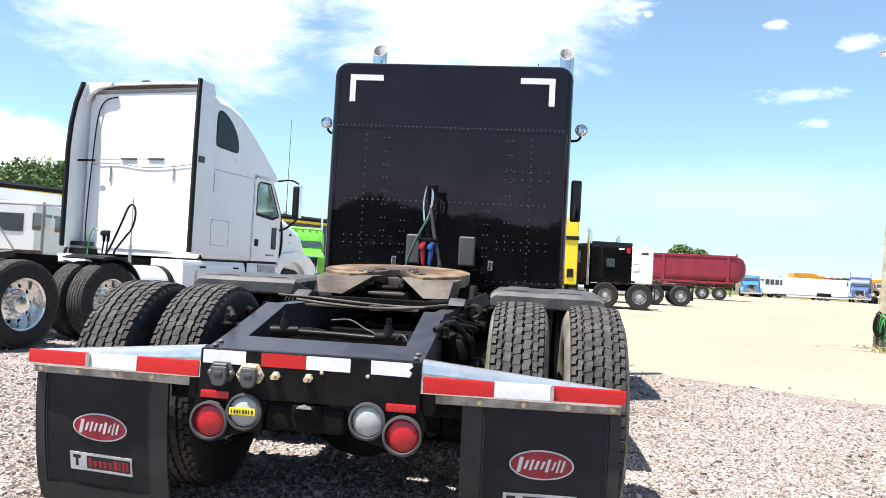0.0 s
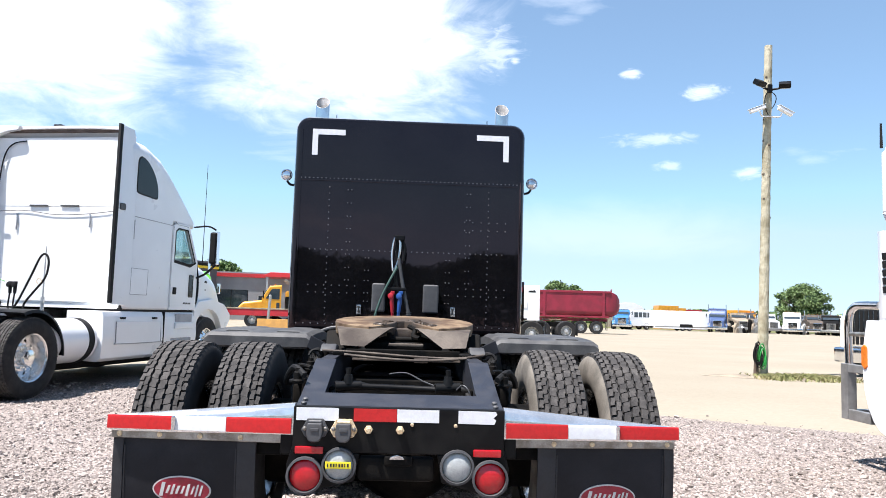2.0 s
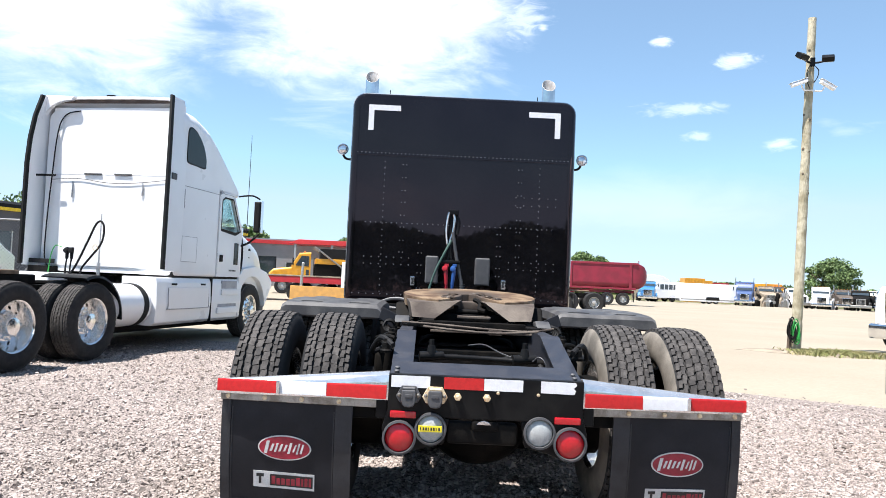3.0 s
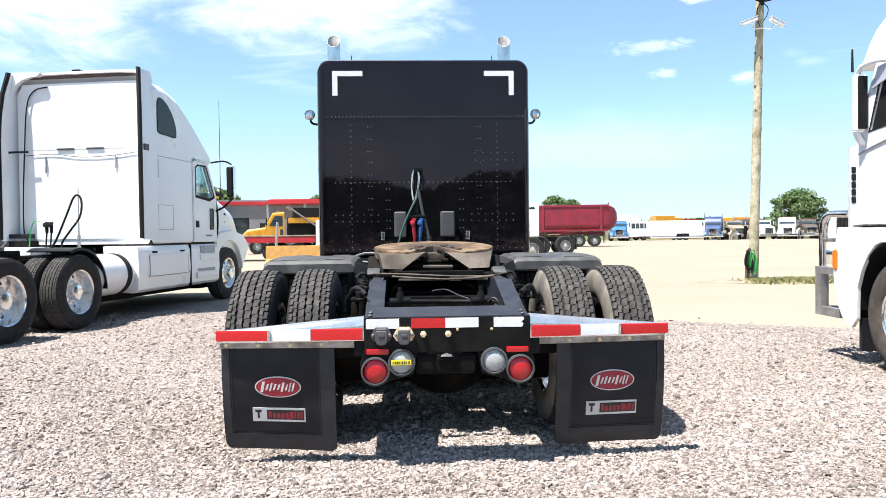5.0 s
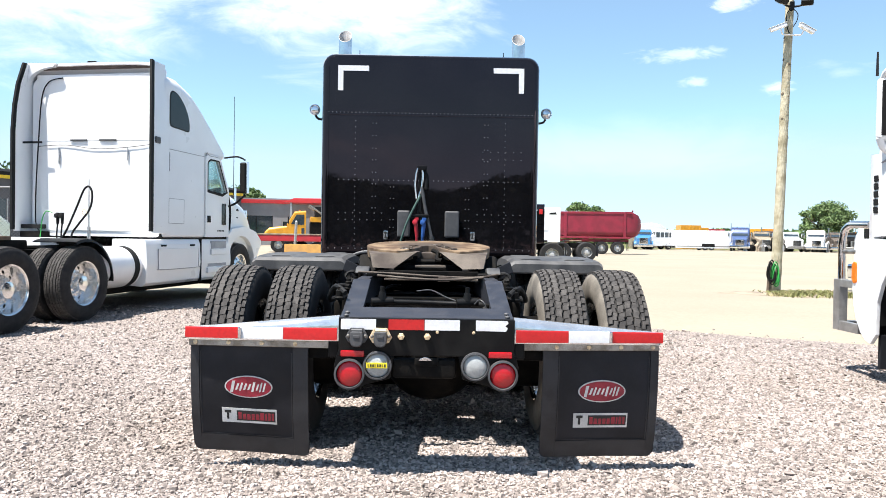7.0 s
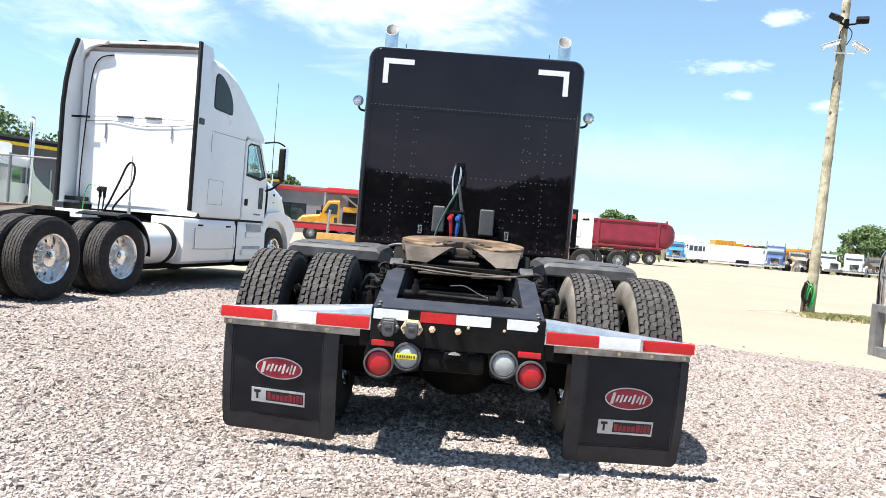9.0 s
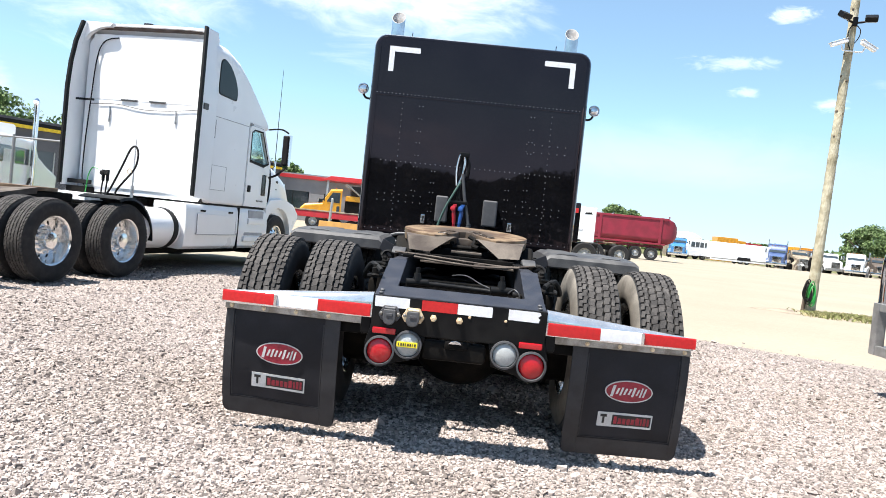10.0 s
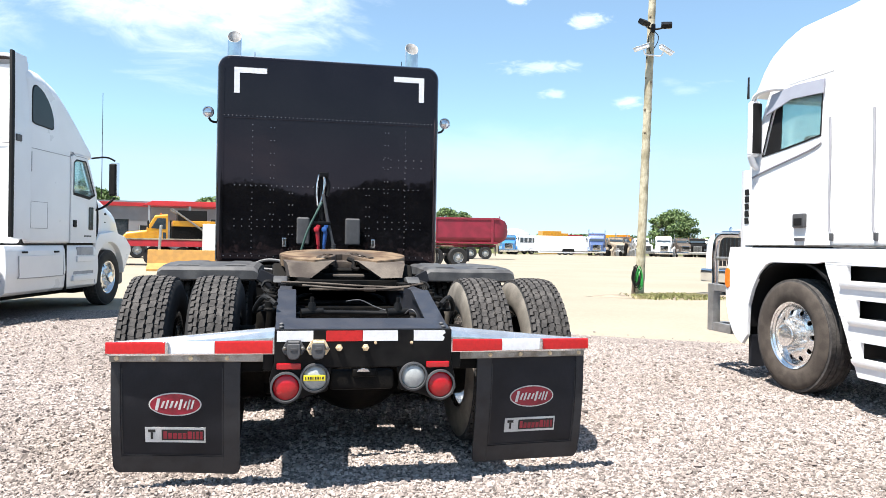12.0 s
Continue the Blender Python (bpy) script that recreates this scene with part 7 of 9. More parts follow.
        outline = [(-0.50, 1.135), (-0.70, 1.135), (-0.70, 1.25), (0.80, 1.25), (0.86, 1.0), (0.865, 0.80), (0.845, 0.66), (0.80, 0.53), (0.73, 0.42), (0.66, 0.36), (0.58, 0.33), (0.50, 0.42)] + arch[0:]
        bm = bm_new()
        prism(bm, outline, "x", s * 1.16, s * 1.20, 0.008)
        part("wheel_arch_panel", bm, WHITE, root, "white bumper end and wheel arch panel")
        bm = bm_new()
        prism(bm, [(0.56, 0.40), (0.70, 0.46), (0.80, 0.70), (0.82, 1.22), (0.56, 1.22)], "x", s * 0.90, s * 1.158)
        part("bumper_core", bm, GASKET, root)
        bm = bm_new()
        rings = []
        for a in range(0, 181, 15):
            y, z = -0.09 + 0.60 * math.cos(radians(a)), 0.50 + 0.63 * math.sin(radians(a)) ** 0.7
            rings.append([(s * 0.60, y, z), (s * 1.18, y, z), (s * 1.18, -0.09 + (y + 0.09) * 1.03, 0.50 + (z - 0.50) * 1.03), (s * 0.60, -0.09 + (y + 0.09) * 1.03, 0.50 + (z - 0.50) * 1.03)])
        loft(bm, rings)
        box(bm, s * 0.60, s * 0.58, -0.95, 0.48, 0.45, 1.12)
        prism(bm, [(-0.62, 0.28), (-0.98, 0.28), (-0.98, 1.12), (-0.62, 1.12)], "x", s * 0.60, s * 1.015)
        part("arch_liner", bm, GASKET, root, "black wheel arch liner")
        bm = bm_new()
        wells = ((0.42, 0.54, -0.92), (0.72, 0.855, -0.87), (1.0, 1.115, -0.77))
        edges = [0.27, 0.42, 0.54, 0.72, 0.855, 1.0, 1.115, 1.25]
        def lean(z):
            # the panel's front edge slopes back towards its foot
            return -0.52 - (1.135 - z) * 0.44
        for i in range(0, 8, 2):
            z0, z1 = edges[i], min(edges[i + 1], 1.135)
            prism(bm, [(-1.25, z0), (lean(z0), z0), (lean(z1), z1), (-1.25, z1)], "x", s * 1.165, s * 1.20, 0.006)
        box(bm, s * 1.02, s * 1.20, -1.25, -0.70, 1.135, 1.25)
        box(bm, s * 1.02, s * 1.20, -2.45, -1.25, 0.27, 1.25, 0.01)
        for z0, z1, y in wells:
            prism(bm, [(y, z0), (lean(z0), z0), (lean(z1), z1), (y, z1)], "x", s * 1.165, s * 1.20)
        sk = part("step_panel", bm, WHITE, root, "white step panel with three dark foot wells")
        bm = bm_new()
        box(bm, s * 0.98, s * 1.03, -1.25, -0.72, 0.30, 1.2)
        part("step_well", bm, GASKET, sk, "dark inside of the foot wells")
        for z0, z1, y in wells:
            bm = bm_new()
            prism(bm, [(s * 1.19, z0), (s * 1.23, z0 - 0.015), (s * 1.225, z0 - 0.04), (s * 1.19, z0 - 0.075)], "y", -1.25, y + 0.06, 0.004)
            part("step_lip", bm, WHITE, sk, "white sloping ledge below a foot well")
            bm = bm_new()
            box(bm, s * 1.04, s * 1.16, -1.25, y - 0.01, z0 - 0.016, z0 - 0.004, 0.004)
            part("tread_plate", bm, GREYPLASTIC, sk)
        # indicator and mud guard
        bm = bm_new()
        prism(bm, [(0.79, 0.86), (0.79, 1.03), (0.83, 1.05), (0.868, 1.02), (0.868, 0.88), (0.83, 0.84)], "x", s * 1.14, s * 1.212, 0.012)
        part("indicator_lamp", bm, AMBER, root, "orange wrap-round indicator lamp")
        bm = bm_new()
        box(bm, s * 0.98, s * 1.14, 0.52, 0.56, 0.12, 0.42, 0.01)
        part("mud_guard", bm, FLAP, root)
        # mirror assembly ahead of the door
        bm = bm_new()
        box(bm, s * 1.205, s * 1.305, 0.33, 0.42, 2.08, 2.60, 0.035, 3)
        mr = part("mirror", bm, WHITE, root, "white door mirror, a dark reflection painted as its glass colour")
        # matte black glass: the dark reflection is put into its colour
        bm = bm_new()
        box(bm, s * 1.212, s * 1.298, 0.315, 0.332, 2.11, 2.57, 0.006)
        part("mirror_glass", bm, GASKET, mr)
        bm = bm_new()
        tube(bm, [(s * 1.18, -0.02, 2.64), (s * 1.25, 0.12, 2.66), (s * 1.275, 0.30, 2.645), (s * 1.265, 0.38, 2.58)], 0.024, 10)
        part("mirror_arm", bm, WHITE, mr)
        bm = bm_new()
        tube(bm, [(s * 1.18, 0.40, 1.98), (s * 1.24, 0.39, 2.02), (s * 1.28, 0.38, 2.10)], 0.03, 10)
        part("mirror_arm", bm, WHITE, mr)
    # front below and behind the windshield
    bm = bm_new()
    loft(bm, [ring_body(1.10, 0.52, 1.25, 0.05, 0.72), ring_body(1.06, 0.56, 1.25, 0.06, 0.86), ring_body(0.96, 0.62, 1.2, 0.06, 0.95)])
    part("bumper", bm, WHITE, root, "white front bumper")
    bm = bm_new()
    box(bm, -1.12, 1.12, 0.58, 0.76, 1.25, 1.98, 0.04, 3)
    part("front_panel", bm, WHITE, root, "white front panel")
    bm = bm_new()
    loft(bm, [[(-1.08, 0.64, 1.99), (1.08, 0.64, 1.99), (1.08, 0.615, 1.99), (-1.08, 0.615, 1.99)], [(-1.0, 0.34, 2.62), (1.0, 0.34, 2.62), (1.0, 0.315, 2.62), (-1.0, 0.315, 2.62)]])
    ws = part("windshield", bm, CABGLASS, root, "clear windshield")
    ws.visible_shadow = False
    bm = bm_new()
    box(bm, -1.13, 1.13, -0.55, 0.56, 1.25, 1.30)
    box(bm, -1.05, 1.05, 0.34, 0.57, 1.30, 1.95, 0.05)
    part("dashboard", bm, INTERIOR, root)
    bm = bm_new()
    rings = [[(-0.62 + 0.23 * math.cos(2 * math.pi * i / 24), 0.12 + 0.23 * math.sin(2 * math.pi * i / 24) * 0.9, 2.19 + 0.10 * math.sin(2 * math.pi * i / 24))] for i in range(25)]
    tube(bm, [r[0] for r in rings], 0.016, 8)
    cyl(bm, (-0.62, 0.12, 2.18), (-0.62, 0.40, 1.9), 0.03, 0.03, 8)
    cyl(bm, (-0.84, 0.12, 2.18), (-0.40, 0.12, 2.18), 0.014, 0.014, 6)
    part("steering_wheel", bm, GASKET, root, "black steering wheel")
    for s in (-1, 1):
        bm = bm_new()
        box(bm, s * 0.35, s * 0.85, -0.5, -0.1, 1.3, 1.75, 0.06)
        box(bm, s * 0.35, s * 0.85, -0.55, -0.42, 1.7, 2.2, 0.06)
        part("seat", bm, INTERIOR, root)
    # box-section guard ahead of the bumper with a bent bright tube on each side
    bm = bm_new()
    for s in (-1, 1):
        box(bm, s * 1.16, s * 1.07, 1.15, 1.25, 0.385, 0.87, 0.010)
        box(bm, s * 1.155, s * 1.10, 0.84, 1.15, 0.385, 0.475, 0.008)
        box(bm, s * 1.155, s * 1.10, 0.84, 1.15, 0.795, 0.866, 0.008)
    box(bm, -1.07, 1.07, 1.16, 1.24, 0.39, 0.47, 0.008)
    guard = part("bull_bar", bm, material("grey_hammered_steel", (0.27, 0.265, 0.26), 0.4, 0.6, second=(0.36, 0.355, 0.35), scale=8, rough_var=0.1), root, "grey box-section steel bull bar")
    for x in (-1.115, 1.115):
        bm = bm_new()
        tube(bm, [(x, 1.19, 0.86), (x, 1.19, 1.12), (x, 1.185, 1.24), (x, 1.15, 1.33), (x, 1.07, 1.375), (x, 0.96, 1.38), (x, 0.74, 1.375)], 0.034, 14)
        part("guard_tube", bm, STACKCHROME, guard, "bright bent guard tube")
        bm = bm_new()
        tube(bm, [(x, 1.19, 1.13), (x, 0.86, 1.13)], 0.020, 10)
        part("guard_stay", bm, DULLALU, guard)
    bm = bm_new()
    cyl(bm, (-1.30, 0.40, 2.62), (-1.30, 0.40, 2.82), 0.012, 0.008, 8)
    part("antenna", bm, GASKET, root)
    return root


build_cabover()

# ---- yard furniture ----
def build_pole():
    root = thing("utility_pole", pose(8.12, 13.45, 0, 0, 1.6, 0), "tall weathered wooden pole with floodlights and cameras", "pole")
    bm = bm_new()
    rings = []
    rnd = random.Random(8)
    for i in range(67):
        z = 7.75 * i / 66
        r = 0.116 - 0.030 * i / 66 + 0.002 * math.sin(i * 1.9) + (0.003 if i % 5 == 0 else 0)
        rings.append([((r + rnd.uniform(-0.004, 0.004)) * math.cos(2 * math.pi * k / 16), (r + rnd.uniform(-0.004, 0.004)) * math.sin(2 * math.pi * k / 16), z) for k in range(16)])
    loft(bm, rings)
    part("post", bm, WOOD, root, "weathered grey-brown wooden post with knots")
    rnd = random.Random(3)
    for i in range(8):
        a, z = rnd.uniform(math.pi, 2 * math.pi), rnd.uniform(0.6, 7.0)
        r = 0.116 - 0.03 * z / 7.55
        bm = bm_new()
        disc(bm, (r * math.cos(a), r * math.sin(a), z), (math.cos(a), math.sin(a), 0), rnd.uniform(0.018, 0.035), 0.008, 10, 0.004)
        part("knot", bm, BARK, root)
    for s in (-1, 1):
        bm = bm_new()
        tube(bm, [(0, -0.08, 6.66), (s * 0.16, -0.14, 6.68), (s * 0.26, -0.18, 6.72)], 0.025, 8)
        arm = part("lamp_arm", bm, SATIN, root)
        bm = bm_new()
        q = Matrix.Translation((s * 0.30, -0.22, 6.75)) @ Euler((radians(35), 0, s * radians(-25))).to_matrix().to_4x4()
        box(bm, -0.13, 0.13, -0.10, 0.10, -0.05, 0.07, 0.02)
        bmesh.ops.transform(bm, matrix=q, verts=bm.verts[:])
        fl = part("floodlight", bm, SATIN, root, "dark floodlight head")
        bm = bm_new()
        box(bm, -0.11, 0.11, -0.08, 0.08, -0.06, -0.048)
        bmesh.ops.transform(bm, matrix=q, verts=bm.verts[:])
        part("lamp_glass", bm, CLEARLENS, fl)
        bm = bm_new()
        tube(bm, [(0, -0.10, 6.02), (s * 0.2, -0.16, 6.0), (s * 0.26, -0.18, 6.10)], 0.018, 8)
        part("camera_arm", bm, WHITE, root)
        bm = bm_new()
        q = Matrix.Translation((s * 0.33, -0.20, 6.14)) @ Euler((0, s * radians(22), s * radians(8))).to_matrix().to_4x4()
        box(bm, -0.19, 0.19, -0.055, 0.055, -0.045, 0.045, 0.02)
        box(bm, -0.21, 0.21, -0.065, 0.065, 0.045, 0.055, 0.004)
        bmesh.ops.transform(bm, matrix=q, verts=bm.verts[:])
        part("security_camera", bm, WHITE, root, "white security camera housing")
    bm = bm_new()
    box(bm, -0.05, 0.05, -0.14, -0.08, 6.58, 6.78, 0.01)
    part("junction_box", bm, SATIN, root)
    bm = bm_new()
    tube(bm, [(-0.05, -0.10, 6.6), (-0.12, -0.12, 6.45), (-0.10, -0.12, 6.2), (-0.03, -0.11, 6.05)], 0.01, 6)
    tube(bm, [(0.06, -0.10, 6.6), (0.14, -0.12, 6.5), (0.13, -0.12, 6.35), (0.05, -0.11, 6.2)], 0.01, 6)
    part("cable_loop", bm, GASKET, root)
    bm = bm_new()
    cyl(bm, (-0.19, -0.05, 0.0), (-0.17, -0.05, 0.75), 0.045, 0.04, 10)
    part("stub_post", bm, BARK, root, "short grey stub post beside the pole")


build_pole()


def build_hose():
    for m, dx, z, lab, nm in ((HOSELIME, -0.10, 0.52, "green garden hose coiled on the pole", "hose_coil"), (GASKET, -0.19, 0.56, "black hose coiled on the pole", "hose_coil")):
        root = thing(nm, pose(8.12 + dx, 13.28, 0), lab, "hose")
        rnd = random.Random(6)
        for k in range(6):
            bm = bm_new()
            pts = []
            h, w = rnd.uniform(0.17, 0.25), rnd.uniform(0.05, 0.085)
            ox, oy = rnd.uniform(-0.03, 0.03), rnd.uniform(-0.05, 0.02)
            for i in range(13):
                a = 2 * math.pi * i / 12
                pts.append((ox + w * math.sin(a), oy + 0.02 * math.sin(2 * a), z + h * math.cos(a) - 0.02 * k))
            tube(bm, pts, 0.014, 6)
            part("coil", bm, m, root)


build_hose()


def blades(name, label, boxes, count, h, seed, mat=GRASS):
    """Low grass: many thin bent blades in one mesh."""
    rng = np.random.default_rng(seed)
    n = count
    k = rng.integers(0, len(boxes), n)
    b = np.array(boxes)[k]
    u = rng.normal(0, 0.42, (n, 2)).clip(-1, 1)
    x, y = b[:, 0] + u[:, 0] * b[:, 2], b[:, 1] + u[:, 1] * b[:, 3]
    hh, w, a = h * rng.uniform(0.4, 1.2, n), rng.uniform(0.006, 0.014, n), rng.uniform(0, 2 * np.pi, n)
    lean = rng.uniform(0.2, 1.1, n) * hh
    c, s = np.cos(a), np.sin(a)
    v = np.zeros((n, 4, 3))
    v[:, 0] = np.stack([x - s * w, y + c * w, 0 * x], 1)
    v[:, 1] = np.stack([x + s * w, y - c * w, 0 * x], 1)
    v[:, 2] = np.stack([x + s * w * 0.6 + c * lean * 0.4, y - c * w * 0.6 + s * lean * 0.4, hh * 0.7], 1)
    v[:, 3] = np.stack([x + c * lean, y + s * lean, hh], 1)
    me = bpy.data.meshes.new(name)
    idx = np.array([0, 1, 2, 0, 2, 3])[None] + 4 * np.arange(n)[:, None]
    me.vertices.add(n * 4), me.loops.add(n * 6), me.polygons.add(n * 2)
    me.vertices.foreach_set("co", v.reshape(-1).astype(np.float32))
    me.loops.foreach_set("vertex_index", idx.reshape(-1).astype(np.int32))
    me.polygons.foreach_set("loop_start", np.arange(0, n * 6, 3, dtype=np.int32))
    me.update(calc_edges=True)
    me.materials.append(mat)
    return tagged(new(name, me), label, "grass", kind="stuff")


blades("grass_patch", "dry yellow-green grass tuft round the pole's foot", ((8.75, 12.95, 1.15, 0.75), (9.15, 13.1, 0.75, 0.85), (8.2, 12.95, 0.45, 0.5)), 8200, 0.09, 3)
bm = bm_new()
pts = []
for i in range(28):
    a = 2 * math.pi * i / 28
    r = 1.0 + 0.14 * math.sin(3 * a) + 0.08 * math.sin(7 * a + 1)
    pts.append((8.9 + 2.0 * r * math.cos(a), 13.2 + 0.75 * r * math.sin(a)))
loft(bm, [[(x, y, 0.004) for x, y in pts], [(8.9 + (x - 8.9) * 0.7, 13.2 + (y - 13.2) * 0.7, 0.05) for x, y in pts]])
tagged(part("dirt_mound", bm, TAN), "low tan dirt mound round the pole", "dirt mound", kind="structure")


def jersey_barrier(m, length, label):
    root = thing("concrete_barrier", m, label, "barrier")
    bm = bm_new()
    prism(bm, [(-0.30, 0), (-0.30, 0.08), (-0.12, 0.30), (-0.08, 0.82), (0.08, 0.82), (0.12, 0.30), (0.30, 0.08), (0.30, 0)], "x", -length / 2, length / 2, 0.012)
    part("barrier_body", bm, BARRIER, root)
    return root


jersey_barrier(pose(-4.35, 26.2, 0, 0, 0, -4), 3.0, "yellow painted concrete road barrier on the lot")
cabin = thing("storage_cabin", pose(-3.90, 30.5, 0, 0, 0, 4), "small white storage cabin standing beyond the barrier", "cabin")
bm = bm_new()
box(bm, -0.42, 0.75, -0.6, 0.6, 0.12, 1.92, 0.05, 3)
part("cabin_shell", bm, WHITE, cabin)
bm = bm_new()
box(bm, -0.30, 0.60, -0.612, -0.598, 0.2, 1.75, 0.006)
part("door", bm, WHITE, cabin)
bm = bm_new()
box(bm, -0.42, 0.75, -0.6, 0.6, 0.0, 0.12, 0.01)
part("skid_base", bm, GREYPLASTIC, cabin)
for x, y, h, r, lean in ((-5.5, 26.4, 1.75, 0.055, 3), (-3.2, 26.0, 1.35, 0.035, -1)):
    p = thing("bollard_post", pose(x, y, 0, 0, lean, 0), "slim grey steel post by the barrier", "post")
    bm = bm_new()
    cyl(bm, (0, 0, 0), (0, 0, h), r, r, 12)
    part("post", bm, GALV, p)
    bm = bm_new()
    cyl(bm, (0, 0, h), (0, 0, h + 0.02), r * 1.05, r * 0.8, 12)
    part("cap", bm, GALV, p)


def build_fence():
    root = thing("chain_link_fence", pose(0, 13.6, 0), "galvanised chain-link fence with round posts", "fence")
    x0, x1, h = -22.0, -8.6, 2.2
    for i in range(7):
        x = x1 - 2.2 * i
        bm = bm_new()
        cyl(bm, (x, 0, 0), (x, 0, h + 0.06), 0.035, 0.035, 10)
        part("fence_post", bm, FENCESTEEL, root)
    bm = bm_new()
    cyl(bm, (x0, 0, h), (x1, 0, h), 0.024, 0.024, 8)
    part("top_rail", bm, FENCESTEEL, root)
    bm = bm_new()
    cyl(bm, (x1, 0, h - 0.1), (x1 - 1.6, 0, 0.2), 0.022, 0.022, 8)
    cyl(bm, (x1 - 2.2, 0, 0.2), (x1 - 3.7, 0, h - 0.1), 0.022, 0.022, 8)
    part("brace", bm, FENCESTEEL, root)
    bm = bm_new()
    w = 0.0035
    step = 0.085
    n = int((x1 - x0 + h) / step)
    for d in (-1, 1):
        for i in range(n):
            b = x0 - (h if d > 0 else 0) + i * step
            lo, hi = (b, 0.05), (b + d * h, h)
            def cut(p, q):
                # keep the wire between the end posts
                (ax, az), (bx, bz) = p, q
                t0, t1 = 0.0, 1.0
                for lim, sg in ((x0, 1), (x1, -1)):
                    da, db = sg * (ax - lim), sg * (bx - lim)
                    if da < 0 and db < 0:
                        return None
                    if da < 0:
                        t0 = max(t0, da / (da - db))
                    if db < 0:
                        t1 = min(t1, da / (da - db))
                return ((ax + (bx - ax) * t0, az + (bz - az) * t0), (ax + (bx - ax) * t1, az + (bz - az) * t1)) if t1 > t0 else None
            seg = cut(lo, hi)
            if seg:
                (ax, az), (bx, bz) = seg
                vs = [bm.verts.new(c) for c in ((ax - w, d * 0.003, az), (ax + w, d * 0.003, az), (bx + w, d * 0.003, bz), (bx - w, d * 0.003, bz))]
                bm.faces.new(vs)
                vs = [bm.verts.new(c) for c in ((ax, d * 0.003 - w, az), (ax, d * 0.003 + w, az), (bx, d * 0.003 + w, bz), (bx, d * 0.003 - w, bz))]
                bm.faces.new(vs)
    part("wire_mesh", bm, FENCESTEEL, root, "woven diamond wire")["kind"] = "stuff"


build_fence()


# ---- other vehicles ----
def far_tyre_mesh():
    return mesh_of(lathe(bm_new(), [(0.28, -0.13), (0.47, -0.14), (0.51, -0.11), (0.51, 0.11), (0.47, 0.14), (0.28, 0.13)], "x", seg=24), "far_tyre", RUBBER)


FAR_TYRE, FAR_RIM = far_tyre_mesh(), rim_mesh(FARRIM, True)


def far_wheel(parent, x, y, side, r=0.51):
    t = new("tyre", FAR_TYRE)
    t.parent = parent
    t.matrix_local = Matrix.Translation((x, y, r)) @ Euler((0, 0, 0 if side > 0 else math.pi)).to_matrix().to_4x4() @ Matrix.Scale(r / 0.51, 4)
    c = new("rim", FAR_RIM)
    c.parent = t
    return t


def conventional(m, label, paint, sleeper=0.0, height=2.75, tail=4.5, grille=CHROME, bumper=CHROME, box_mat=None, box_h=3.4, box_len=6.0, category="truck", name="truck", stacks=True, group="", grille_w=0.52, grille_top=1.48, bumper_w=1.18, mirrors=True):
    """A bonneted road truck: nose at +y, axle of the steer wheels at y = 0."""
    root = thing(name, m, label, category, group)
    bm = bm_new()
    loft(bm, [ring_body(0.78, 0.72, 1.45, 0.16, 1.05), ring_body(0.86, 0.62, 1.60, 0.18, 0.9), ring_body(0.92, 0.70, 1.78, 0.18, -0.2), ring_body(0.98, 0.8, 1.90, 0.16, -0.75)])
    part("hood", bm, paint, root)
    bm = bm_new()
    loft(bm, [ring_body(1.02, 0.80, 1.95, 0.08, -0.70), ring_body(1.05, 0.80, 2.50, 0.14, -0.98), ring_body(1.06, 0.80, min(height, 2.75), 0.16, -1.25, crown=0.05), ring_body(1.06, 0.80, min(height, 2.8), 0.16, -2.05, crown=0.05)])
    part("cab", bm, paint, root)
    bm = bm_new()
    loft(bm, [[(-0.92, -0.66, 1.96), (0.92, -0.66, 1.96), (0.92, -0.72, 1.96), (-0.92, -0.72, 1.96)], [(-0.90, -1.06, 2.56), (0.90, -1.06, 2.56), (0.90, -1.14, 2.56), (-0.90, -1.14, 2.56)]])
    part("windshield", bm, FARGLASS, root)
    if sleeper:
        bm = bm_new()
        loft(bm, [ring_body(1.15, 0.85, height - 0.1, 0.2, -2.0, crown=0.08), ring_body(1.18, 0.85, height, 0.2, -2.3, crown=0.1), ring_body(1.18, 0.85, height, 0.16, -2.05 - sleeper, crown=0.1)])
        part("sleeper", bm, paint, root)
    for s in (-1, 1):
        bm = bm_new()
        prism(bm, [(-1.95, 1.85), (-1.95, 2.48), (-1.25, 2.48), (-0.98, 1.85)], "x", s * 1.045, s * 1.07, 0.01)
        part("side_window", bm, FARGLASS, root)
        bm = bm_new()
        rings = []
        for a in range(0, 181, 20):
            y, z = 0.66 * math.cos(radians(a)), 0.52 + 0.60 * math.sin(radians(a))
            rings.append([(s * 0.62, y, z), (s * 1.12, y, z), (s * 1.18, y, z - 0.05), (s * 1.15, y, z - 0.07), (s * 0.62, y, z - 0.05)])
        loft(bm, rings)
        part("front_fender", bm, paint, root)
        bm = bm_new()
        disc(bm, (s * 0.88, 0.70, 0.98), (0, 1, 0), 0.12, 0.06, 14, 0.02)
        part("headlamp", bm, CLEARLENS, root)
        far_wheel(root, s * 1.0, 0, s)
        if mirrors:
            bm = bm_new()
            box(bm, s * 1.25, s * 1.42, -0.78, -0.70, 1.85, 2.35, 0.02)
            part("mirror", bm, CHROME, root)
        bm = bm_new()
        cyl(bm, (s * 0.80, -1.5, 0.62), (s * 0.80, -2.6, 0.62), 0.28, 0.28, 20)
        part("fuel_tank", bm, ALU, root)
        bm = bm_new()
        box(bm, s * 0.43, s * 0.35, -2.2 - tail, 0.9, 0.66, 0.92)
        part("frame_rail", bm, GRIME, root)
        if stacks:
            bm = bm_new()
